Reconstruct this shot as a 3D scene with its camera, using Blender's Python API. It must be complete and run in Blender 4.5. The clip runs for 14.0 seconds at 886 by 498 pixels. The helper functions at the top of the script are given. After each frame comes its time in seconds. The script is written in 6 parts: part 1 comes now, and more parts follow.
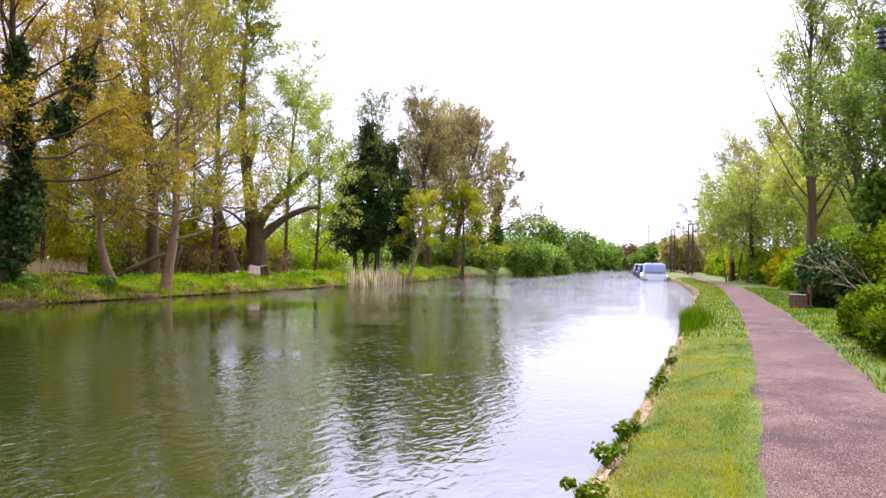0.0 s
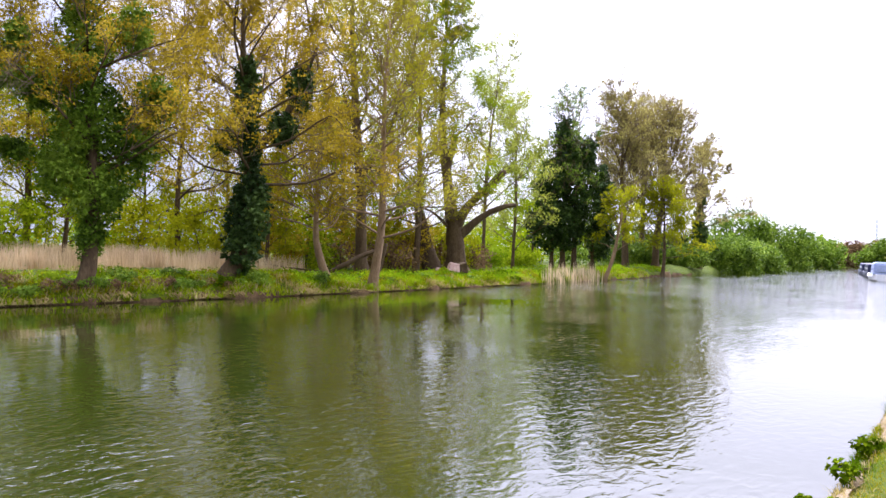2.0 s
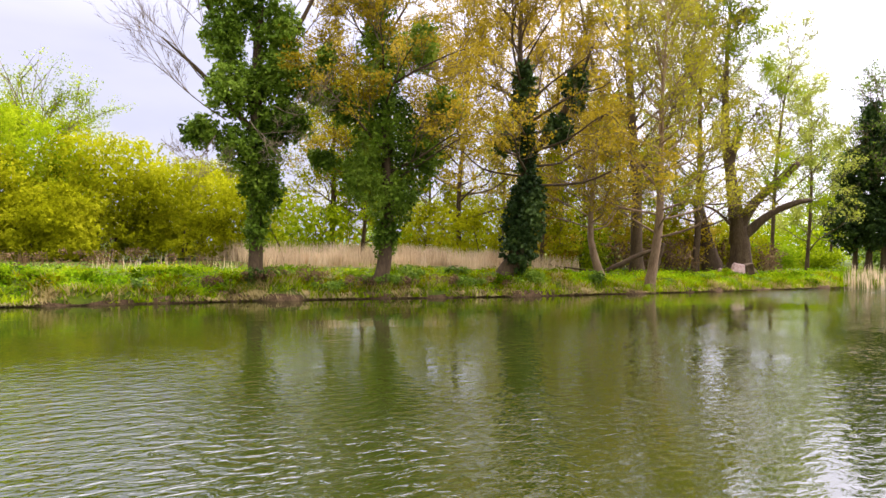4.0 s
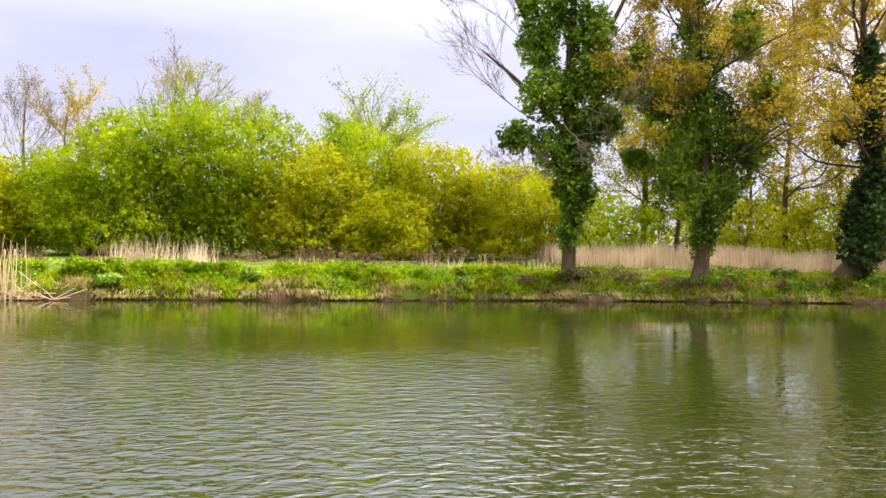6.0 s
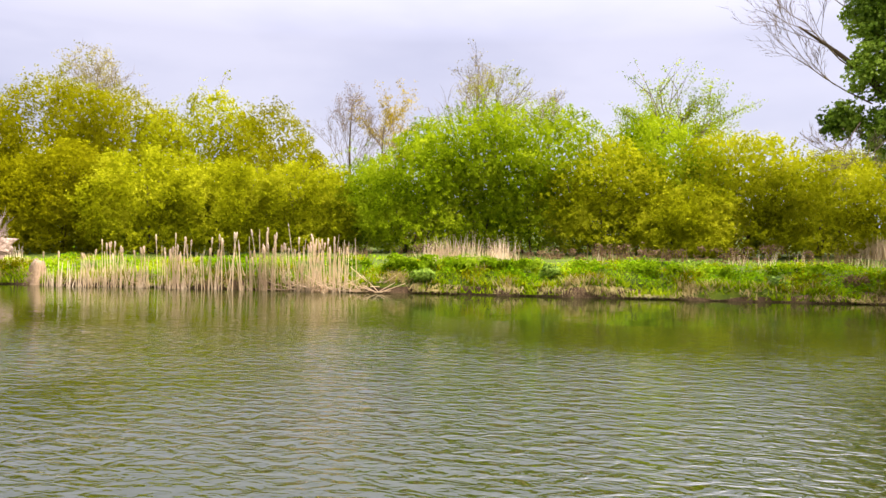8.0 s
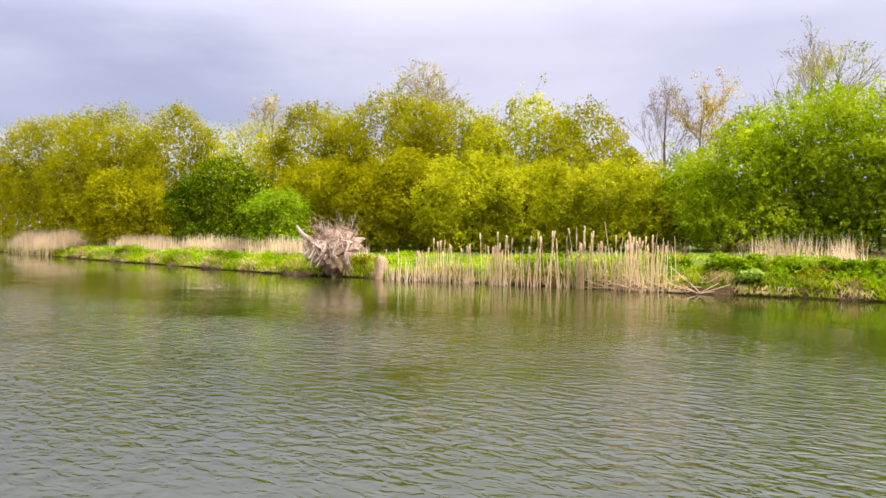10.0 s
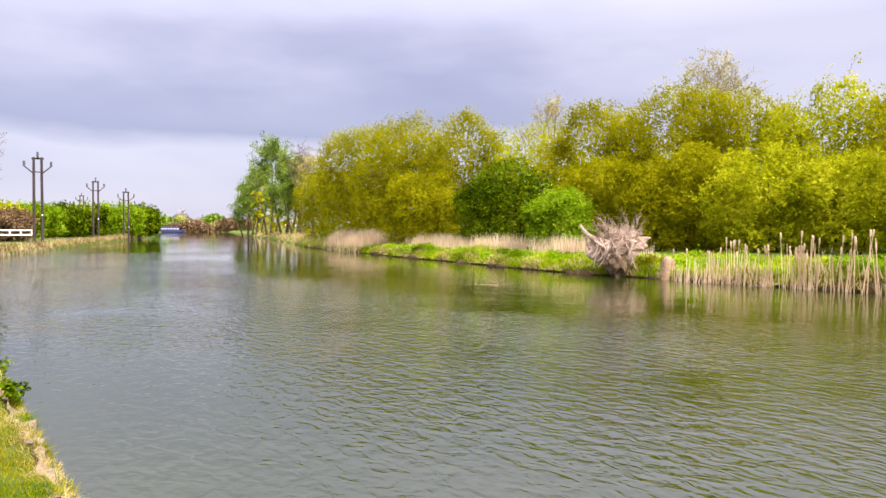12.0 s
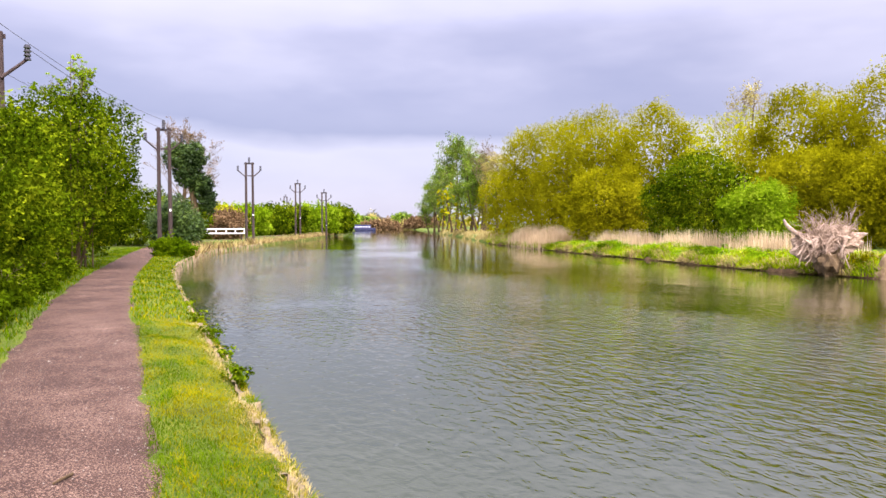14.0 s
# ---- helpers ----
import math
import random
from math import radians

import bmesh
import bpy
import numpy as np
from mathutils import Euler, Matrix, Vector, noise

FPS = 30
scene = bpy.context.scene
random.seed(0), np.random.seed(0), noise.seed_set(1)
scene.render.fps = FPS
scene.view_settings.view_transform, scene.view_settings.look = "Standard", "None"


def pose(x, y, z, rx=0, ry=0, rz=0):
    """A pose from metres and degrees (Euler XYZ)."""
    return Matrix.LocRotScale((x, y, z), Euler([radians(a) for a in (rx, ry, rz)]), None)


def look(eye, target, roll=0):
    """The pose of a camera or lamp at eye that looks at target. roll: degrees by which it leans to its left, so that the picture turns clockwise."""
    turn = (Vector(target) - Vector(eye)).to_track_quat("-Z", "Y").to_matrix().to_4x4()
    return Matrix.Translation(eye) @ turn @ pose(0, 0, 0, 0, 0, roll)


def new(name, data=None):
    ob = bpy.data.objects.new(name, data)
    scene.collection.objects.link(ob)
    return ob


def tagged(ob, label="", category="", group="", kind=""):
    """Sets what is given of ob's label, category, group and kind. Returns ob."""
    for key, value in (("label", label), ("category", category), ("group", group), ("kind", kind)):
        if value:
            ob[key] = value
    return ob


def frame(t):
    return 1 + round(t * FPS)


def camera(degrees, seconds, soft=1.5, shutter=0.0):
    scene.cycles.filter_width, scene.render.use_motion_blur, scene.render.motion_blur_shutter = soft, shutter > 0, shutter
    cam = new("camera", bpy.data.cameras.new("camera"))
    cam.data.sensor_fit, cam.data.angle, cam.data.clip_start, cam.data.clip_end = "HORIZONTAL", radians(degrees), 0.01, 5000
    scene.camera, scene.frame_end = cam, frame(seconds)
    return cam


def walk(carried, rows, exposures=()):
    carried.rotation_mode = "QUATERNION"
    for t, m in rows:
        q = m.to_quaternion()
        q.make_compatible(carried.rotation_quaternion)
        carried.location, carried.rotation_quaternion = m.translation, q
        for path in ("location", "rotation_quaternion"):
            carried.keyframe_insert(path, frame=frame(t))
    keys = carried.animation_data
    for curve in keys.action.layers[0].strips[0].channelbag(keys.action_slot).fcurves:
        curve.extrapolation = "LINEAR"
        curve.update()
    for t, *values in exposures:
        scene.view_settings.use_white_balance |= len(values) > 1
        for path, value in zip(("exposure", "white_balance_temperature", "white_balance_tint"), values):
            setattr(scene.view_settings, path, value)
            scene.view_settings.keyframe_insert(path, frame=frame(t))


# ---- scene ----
cam = camera(60.37, 14.0)
# the camera is held 0.6 m out from someone who turns on the spot, on the towpath
walk(cam, [
    (0.0, pose(-0.000, 0.600, 2.15, 90.77, -1.05, 0.00)),
    (0.5, pose(-0.039, 0.599, 2.15, 90.68, -0.96, 3.77)),
    (1.0, pose(-0.073, 0.596, 2.15, 90.54, -0.94, 6.98)),
    (1.5, pose(-0.110, 0.590, 2.15, 90.42, -1.07, 10.59)),
    (2.0, pose(-0.151, 0.581, 2.15, 90.31, -1.18, 14.57)),
    (2.2, pose(-0.168, 0.576, 2.15, 90.29, -1.17, 16.21)),
    (4.3, pose(-0.371, 0.472, 2.15, 89.79, -1.15, 38.16)),
    (4.5, pose(-0.389, 0.457, 2.15, 89.76, -1.08, 40.45)),
    (5.0, pose(-0.433, 0.416, 2.15, 89.65, -1.06, 46.17)),
    (5.5, pose(-0.472, 0.370, 2.15, 89.55, -1.21, 51.87)),
    (6.0, pose(-0.506, 0.323, 2.15, 89.40, -1.15, 57.47)),
    (6.5, pose(-0.534, 0.274, 2.15, 89.26, -0.98, 62.85)),
    (7.0, pose(-0.557, 0.222, 2.15, 89.11, -0.85, 68.30)),
    (7.5, pose(-0.576, 0.168, 2.15, 88.93, -0.81, 73.72)),
    (8.0, pose(-0.589, 0.112, 2.15, 88.85, -0.71, 79.20)),
    (8.5, pose(-0.597, 0.055, 2.15, 88.78, -0.63, 84.72)),
    (9.0, pose(-0.600, -0.005, 2.15, 88.76, -0.54, 90.45)),
    (9.2, pose(-0.599, -0.029, 2.15, 88.76, -0.56, 92.79)),
    (11.3, pose(-0.538, -0.265, 2.15, 88.29, -0.06, 116.24)),
    (11.5, pose(-0.529, -0.283, 2.15, 88.34, -0.19, 118.12)),
    (12.0, pose(-0.504, -0.326, 2.15, 88.35, -0.22, 122.93)),
    (12.5, pose(-0.477, -0.364, 2.15, 88.23, -0.10, 127.36)),
    (13.0, pose(-0.452, -0.394, 2.15, 88.14, 0.01, 131.11)),
    (13.5, pose(-0.431, -0.418, 2.15, 88.11, 0.06, 134.14)),
    (14.0, pose(-0.412, -0.436, 2.15, 88.12, 0.18, 136.58)),
], [(0.0, 0.36, 5850, 24), (2.0, 0.40, 5950, 19), (4.5, 0.55, 6500, 19), (5.5, 0.56, 6500, 18), (9.0, 0.42, 6650, 16), (12.0, 0.40, 6550, 18), (14.0, 0.47, 6450, 21)])

# ---- light: a bright, broken overcast with the sun behind cloud down the river ----
SUN_AZ, SUN_EL = radians(-14), radians(45)
SUN_DIR = Vector((-math.sin(SUN_AZ) * math.cos(SUN_EL), math.cos(SUN_AZ) * math.cos(SUN_EL), math.sin(SUN_EL)))


def nodes_of(tree):
    def add(kind, **values):
        n = tree.nodes.new(kind)
        for key, value in values.items():
            if key in n.inputs:
                n.inputs[key].default_value = value
            else:
                setattr(n, key, value)
        return n
    return add, tree.links.new


def ramp_node(add, stops):
    r = add("ShaderNodeValToRGB")
    while len(r.color_ramp.elements) < len(stops):
        r.color_ramp.elements.new(0.5)
    for e, (p, c) in zip(r.color_ramp.elements, stops):
        e.position, e.color = p, (*c, 1)
    return r


world = bpy.data.worlds.new("world")
scene.world = world
world.use_nodes = True
wt = world.node_tree
wt.nodes.clear()
add, link = nodes_of(wt)
sky = add("ShaderNodeTexSky", sky_type="NISHITA", sun_disc=False, sun_elevation=SUN_EL, sun_rotation=-SUN_AZ)
sky_bg = add("ShaderNodeBackground", Strength=0.02)
link(sky.outputs[0], sky_bg.inputs[0])
coord = add("ShaderNodeTexCoord")
flat = add("ShaderNodeMapping")
flat.inputs["Scale"].default_value = (1.0, 1.0, 3.2)
link(coord.outputs["Generated"], flat.inputs[0])
cloud = add("ShaderNodeTexNoise", Scale=1.7, Detail=5.0, Roughness=0.5)
link(flat.outputs[0], cloud.inputs["Vector"])
ramp = add("ShaderNodeValToRGB")
ramp.color_ramp.elements[0].position, ramp.color_ramp.elements[0].color = 0.40, (0.64, 0.66, 0.84, 1)
ramp.color_ramp.elements[1].position, ramp.color_ramp.elements[1].color = 0.57, (0.78, 0.79, 0.95, 1)
link(cloud.outputs[0], ramp.inputs[0])
# cloud thins and glows round the hidden sun
dot = add("ShaderNodeVectorMath", operation="DOT_PRODUCT")
dot.inputs[1].default_value = SUN_DIR
link(coord.outputs["Generated"], dot.inputs[0])
glow = add("ShaderNodeMapRange")
glow.inputs["From Min"].default_value, glow.inputs["From Max"].default_value = 0.5, 1.0
glow.inputs["To Min"].default_value, glow.inputs["To Max"].default_value = 0.0, 1.0
glow.interpolation_type = "SMOOTHSTEP"
link(dot.outputs["Value"], glow.inputs[0])
veil = add("ShaderNodeMix", data_type="RGBA")
veil.inputs["B"].default_value = (2.9, 2.8, 3.2, 1)
link(glow.outputs[0], veil.inputs["Factor"])
link(ramp.outputs[0], veil.inputs["A"])
# a darker bank of cloud low over the downstream reach
south = add("ShaderNodeVectorMath", operation="DOT_PRODUCT")
south.inputs[1].default_value = (-0.55 * 0.96, -0.835 * 0.96, 0.27)
link(coord.outputs["Generated"], south.inputs[0])
bank = add("ShaderNodeMapRange")
bank.inputs["From Min"].default_value, bank.inputs["From Max"].default_value = 0.55, 0.92
bank.interpolation_type = "SMOOTHSTEP"
link(south.outputs["Value"], bank.inputs[0])
tall = add("ShaderNodeSeparateXYZ")
link(coord.outputs["Generated"], tall.inputs[0])
ragged = add("ShaderNodeMath", operation="MULTIPLY_ADD")
ragged.inputs[1].default_value = 0.30
link(cloud.outputs[0], ragged.inputs[0])
link(tall.outputs["Z"], ragged.inputs[2])
layer = ramp_node(add, [(0.245, (0, 0, 0)), (0.285, (1, 1, 1)), (0.325, (0.8, 0.8, 0.8)), (0.395, (0, 0, 0))])
link(ragged.outputs[0], layer.inputs[0])
depth = add("ShaderNodeMath", operation="MULTIPLY")
link(bank.outputs[0], depth.inputs[0])
link(layer.outputs[0], depth.inputs[1])
thick = add("ShaderNodeMath", operation="MULTIPLY")
thick.inputs[1].default_value = 0.9
link(depth.outputs[0], thick.inputs[0])
gloom = add("ShaderNodeMix", data_type="RGBA")
gloom.inputs["B"].default_value = (0.37, 0.40, 0.60, 1)
link(thick.outputs[0], gloom.inputs["Factor"])
link(veil.outputs["Result"], gloom.inputs["A"])
# an overcast sky is brightest overhead
split = add("ShaderNodeSeparateXYZ")
link(coord.outputs["Generated"], split.inputs[0])
overhead = add("ShaderNodeMapRange")
overhead.inputs["From Min"].default_value, overhead.inputs["From Max"].default_value = 0.24, 0.92
overhead.inputs["To Min"].default_value, overhead.inputs["To Max"].default_value = 1.0, 5.2
link(split.outputs["Z"], overhead.inputs[0])
bright = add("ShaderNodeVectorMath", operation="SCALE")
link(gloom.outputs["Result"], bright.inputs[0])
link(overhead.outputs[0], bright.inputs["Scale"])
cloud_bg = add("ShaderNodeBackground", Strength=0.66)
link(bright.outputs[0], cloud_bg.inputs[0])
both = add("ShaderNodeAddShader")
link(sky_bg.outputs[0], both.inputs[0])
link(cloud_bg.outputs[0], both.inputs[1])
link(both.outputs[0], add("ShaderNodeOutputWorld").inputs[0])

sun_lamp = bpy.data.lights.new("sun", "SUN")
sun_lamp.energy, sun_lamp.angle, sun_lamp.color = 2.0, radians(14), (1.0, 0.95, 0.86)
sun = new("sun", sun_lamp)
sun.matrix_world = look(SUN_DIR * 100, (0, 0, 0))


# ---- materials ----
def material(name, rough=0.7, spec=0.3, metal=0.0):
    m = bpy.data.materials.new(name)
    m.use_nodes = True
    t = m.node_tree
    add, link = nodes_of(t)
    bsdf = t.nodes["Principled BSDF"]
    bsdf.inputs["Roughness"].default_value = rough
    bsdf.inputs["Specular IOR Level"].default_value = spec
    bsdf.inputs["Metallic"].default_value = metal
    return m, bsdf, add, link


def leaf_material(name, dark, mid, light, through_light=0.45, rough=0.65, gain=1.12, gloss=0.0):
    """Leaves: each its own tint, slow drifts of tint through the crown, some light coming through."""
    m, bsdf, add, link = material(name, rough, gloss)
    dark, mid, light = [tuple(min(0.85, c * k * gain) for c in tint) for tint, k in ((dark, 0.7), (mid, 0.88), (light, 1.0))]
    geo = add("ShaderNodeNewGeometry")
    drift = add("ShaderNodeTexNoise", Scale=0.55, Detail=3.0)
    link(geo.outputs["Position"], drift.inputs["Vector"])
    mix = add("ShaderNodeMath", operation="MULTIPLY_ADD")
    mix.inputs[1].default_value = 0.40
    link(geo.outputs["Random Per Island"], mix.inputs[0])
    shift = add("ShaderNodeMath", operation="MULTIPLY_ADD")
    shift.inputs[1].default_value, shift.inputs[2].default_value = 1.5, -0.46
    link(drift.outputs[0], shift.inputs[0])
    link(shift.outputs[0], mix.inputs[2])
    r = ramp_node(add, [(0.08, dark), (0.5, mid), (0.95, light)])
    link(mix.outputs[0], r.inputs[0])
    link(r.outputs[0], bsdf.inputs["Base Color"])
    trans = add("ShaderNodeBsdfTranslucent")
    link(r.outputs[0], trans.inputs[0])
    ms = add("ShaderNodeMixShader", Fac=through_light)
    link(bsdf.outputs[0], ms.inputs[1])
    link(trans.outputs[0], ms.inputs[2])
    link(ms.outputs[0], m.node_tree.nodes["Material Output"].inputs[0])
    return m


def noisy_material(name, stops, scale, rough=0.85, bump=0.3, bump_scale=None, stretch=(1, 1, 1), fine=8.0, spec=0.25, depth=0.02, broad=0.5):
    m, bsdf, add, link = material(name, rough, spec)
    geo = add("ShaderNodeNewGeometry")
    mapping = add("ShaderNodeMapping")
    mapping.inputs["Scale"].default_value = stretch
    link(geo.outputs["Position"], mapping.inputs[0])
    big = add("ShaderNodeTexNoise", Scale=scale, Detail=6.0, Roughness=0.65)
    small = add("ShaderNodeTexNoise", Scale=scale * fine, Detail=4.0, Roughness=0.7)
    for n in (big, small):
        link(mapping.outputs[0], n.inputs["Vector"])
    mix = add("ShaderNodeMath", operation="MULTIPLY_ADD")
    mix.inputs[1].default_value = broad
    half = add("ShaderNodeMath", operation="MULTIPLY")
    half.inputs[1].default_value = 1 - broad
    link(small.outputs[0], half.inputs[0])
    link(big.outputs[0], mix.inputs[0])
    link(half.outputs[0], mix.inputs[2])
    r = ramp_node(add, stops)
    link(mix.outputs[0], r.inputs[0])
    link(r.outputs[0], bsdf.inputs["Base Color"])
    b = add("ShaderNodeBump", Strength=bump, Distance=depth)
    link(small.outputs[0], b.inputs["Height"])
    link(b.outputs[0], bsdf.inputs["Normal"])
    return m


def plain_material(name, colour, rough=0.5, spec=0.4, metal=0.0, wear=0.15):
    m, bsdf, add, link = material(name, rough, spec, metal)
    geo = add("ShaderNodeNewGeometry")
    n = add("ShaderNodeTexNoise", Scale=6.0, Detail=6.0)
    link(geo.outputs["Position"], n.inputs["Vector"])
    a = tuple(c * (1 - wear) for c in colour)
    b = tuple(min(1, c * (1 + wear)) for c in colour)
    r = ramp_node(add, [(0.35, a), (0.65, b)])
    link(n.outputs[0], r.inputs[0])
    link(r.outputs[0], bsdf.inputs["Base Color"])
    return m


M_LEAF = {
    "ochre": leaf_material("ochre_leaves", (0.15, 0.105, 0.004), (0.335, 0.25, 0.012), (0.48, 0.37, 0.04), gain=1.4),
    "olive": leaf_material("olive_leaves", (0.14, 0.15, 0.002), (0.31, 0.325, 0.004), (0.46, 0.45, 0.015), gain=1.2),
    "willow": leaf_material("willow_leaves", (0.17, 0.165, 0.001), (0.35, 0.34, 0.003), (0.48, 0.45, 0.010), gain=0.82),
    "green": leaf_material("green_leaves", (0.08, 0.14, 0.002), (0.245, 0.33, 0.004), (0.42, 0.48, 0.015), gain=1.12),
    "fresh": leaf_material("fresh_leaves", (0.10, 0.18, 0.003), (0.25, 0.40, 0.005), (0.42, 0.54, 0.03), gain=0.82),
    "hedge": leaf_material("hedge_leaves", (0.02, 0.045, 0.001), (0.13, 0.22, 0.003), (0.48, 0.58, 0.012), 0.2, gain=0.52),
    "ivy": leaf_material("ivy_leaves", (0.015, 0.032, 0.008), (0.045, 0.085, 0.015), (0.13, 0.20, 0.035), 0.16, 0.5, gain=0.95, gloss=0.12),
    "ivygreen": leaf_material("lit_ivy_leaves", (0.03, 0.06, 0.006), (0.12, 0.20, 0.012), (0.30, 0.40, 0.04), 0.3, 0.5, gain=1.2, gloss=0.06),
    "pale": leaf_material("pale_leaves", (0.20, 0.24, 0.02), (0.40, 0.45, 0.05), (0.58, 0.62, 0.14), 0.5),
    "brown": leaf_material("brown_buds", (0.07, 0.042, 0.016), (0.16, 0.10, 0.045), (0.28, 0.19, 0.09), 0.3, gain=1.25),
    "budding": leaf_material("budding_leaves", (0.12, 0.10, 0.03), (0.25, 0.215, 0.06), (0.38, 0.34, 0.09), gain=1.6),
    "bank": leaf_material("bank_herbage", (0.08, 0.13, 0.002), (0.20, 0.28, 0.003), (0.36, 0.42, 0.01), gain=1.28),
    "herb": leaf_material("bank_nettle_leaves", (0.09, 0.19, 0.002), (0.22, 0.40, 0.004), (0.40, 0.56, 0.012), 0.4, gain=0.95),
    "mixed": leaf_material("mixed_spring_leaves", (0.125, 0.11, 0.004), (0.27, 0.25, 0.012), (0.42, 0.38, 0.04), gain=1.35),
    # far leaves greyed: distance haze is put into the leaf colour
    "hazy": leaf_material("haze_greyed_far_leaves", (0.13, 0.13, 0.11), (0.20, 0.20, 0.16), (0.28, 0.27, 0.22)),
    "grass": leaf_material("grass_blades", (0.06, 0.13, 0.001), (0.16, 0.29, 0.002), (0.27, 0.40, 0.004), 0.4, gain=0.52),
    "drygrass": leaf_material("dry_grass_blades", (0.26, 0.20, 0.06), (0.46, 0.36, 0.12), (0.58, 0.48, 0.22), 0.3, gain=0.95),
    "willowgrass": leaf_material("yellow_grass_blades", (0.21, 0.21, 0.001), (0.43, 0.40, 0.002), (0.56, 0.50, 0.004), 0.4, gain=0.58),
    "reed": leaf_material("dead_reed_stems", (0.60, 0.44, 0.24), (0.76, 0.59, 0.35), (0.82, 0.68, 0.43), 0.5, gain=1.0),
}
M_BARK = noisy_material("bark", [(0.3, (0.028, 0.017, 0.007)), (0.52, (0.085, 0.055, 0.023)), (0.75, (0.19, 0.135, 0.065))], 3.0, 0.9, 0.8, stretch=(1, 1, 0.25), fine=6)
M_BARK_PALE = noisy_material("pale_bark", [(0.3, (0.10, 0.060, 0.026)), (0.52, (0.25, 0.165, 0.08)), (0.72, (0.40, 0.28, 0.15))], 3.0, 0.9, 0.7, stretch=(1, 1, 0.25), fine=6)
M_TWIG = noisy_material("grey_twigs", [(0.3, (0.09, 0.062, 0.03)), (0.7, (0.24, 0.18, 0.10))], 2.0, 0.9, 0.2)
M_WOOD = noisy_material("bleached_wood", [(0.3, (0.09, 0.055, 0.036)), (0.46, (0.30, 0.21, 0.135)), (0.66, (0.56, 0.43, 0.30))], 1.6, 0.9, 0.8, fine=7, depth=0.05)
M_CUT = noisy_material("fresh_sawn_wood", [(0.34, (0.20, 0.11, 0.075)), (0.5, (0.46, 0.31, 0.235)), (0.66, (0.62, 0.47, 0.37))], 5.0, 0.8, 0.4, fine=6)
M_POLE = noisy_material("tarred_timber", [(0.3, (0.022, 0.015, 0.012)), (0.7, (0.07, 0.048, 0.038))], 3.0, 0.9, 0.4, stretch=(1, 1, 0.1))
M_GROUND = noisy_material("turf_ground", [(0.34, (0.055, 0.045, 0.008)), (0.44, (0.05, 0.08, 0.002)), (0.55, (0.088, 0.12, 0.002)), (0.68, (0.165, 0.155, 0.005))], 1.6, 0.95, 1.0, fine=24, depth=0.03)
M_MUD = noisy_material("bank_mud", [(0.3, (0.025, 0.014, 0.007)), (0.5, (0.095, 0.058, 0.028)), (0.7, (0.24, 0.155, 0.075))], 2.5, 0.9, 0.9, fine=6, depth=0.06, spec=0.05)
M_PATH = noisy_material("trodden_gravel", [(0.41, (0.014, 0.0065, 0.0035)), (0.47, (0.041, 0.019, 0.010)), (0.53, (0.067, 0.033, 0.0175)), (0.60, (0.25, 0.165, 0.11))], 1.1, 0.95, 1.0, fine=70, depth=0.012, broad=0.2)
M_BENCH = noisy_material("red_brown_timber", [(0.3, (0.06, 0.028, 0.018)), (0.7, (0.17, 0.085, 0.055))], 4.0, 0.85, 0.4, stretch=(1, 1, 0.15))
M_BLACK = plain_material("black_glazed_porcelain", (0.012, 0.011, 0.012), 0.4, 0.25)
M_WIRE = plain_material("dull_wire", (0.10, 0.10, 0.11), 0.6)
M_WHITE = plain_material("white_paint", (0.80, 0.80, 0.78), 0.5, wear=0.06)
# the far pylon's steel, its pale blue tint painted in for distance haze
M_HAZED_STEEL = plain_material("haze_paled_galvanised_steel", (0.48, 0.52, 0.60), 0.6, 0.3)
M_NAVY = plain_material("navy_hull_paint", (0.018, 0.022, 0.06), 0.45, 0.4)
M_CANVAS = plain_material("pale_blue_canvas", (0.36, 0.42, 0.60), 0.8, 0.2, wear=0.1)
M_GLASS = plain_material("dark_window_glass", (0.02, 0.025, 0.03), 0.05, 0.6)
M_EDGE = noisy_material("stony_earth", [(0.32, (0.08, 0.055, 0.03)), (0.5, (0.22, 0.16, 0.08)), (0.7, (0.40, 0.32, 0.19))], 4.0, 0.95, 0.9, fine=7, depth=0.03)
M_STONE = noisy_material("pale_stone", [(0.3, (0.14, 0.12, 0.09)), (0.6, (0.30, 0.26, 0.20)), (0.8, (0.46, 0.42, 0.35))], 3.0, 0.9, 0.7, fine=7)


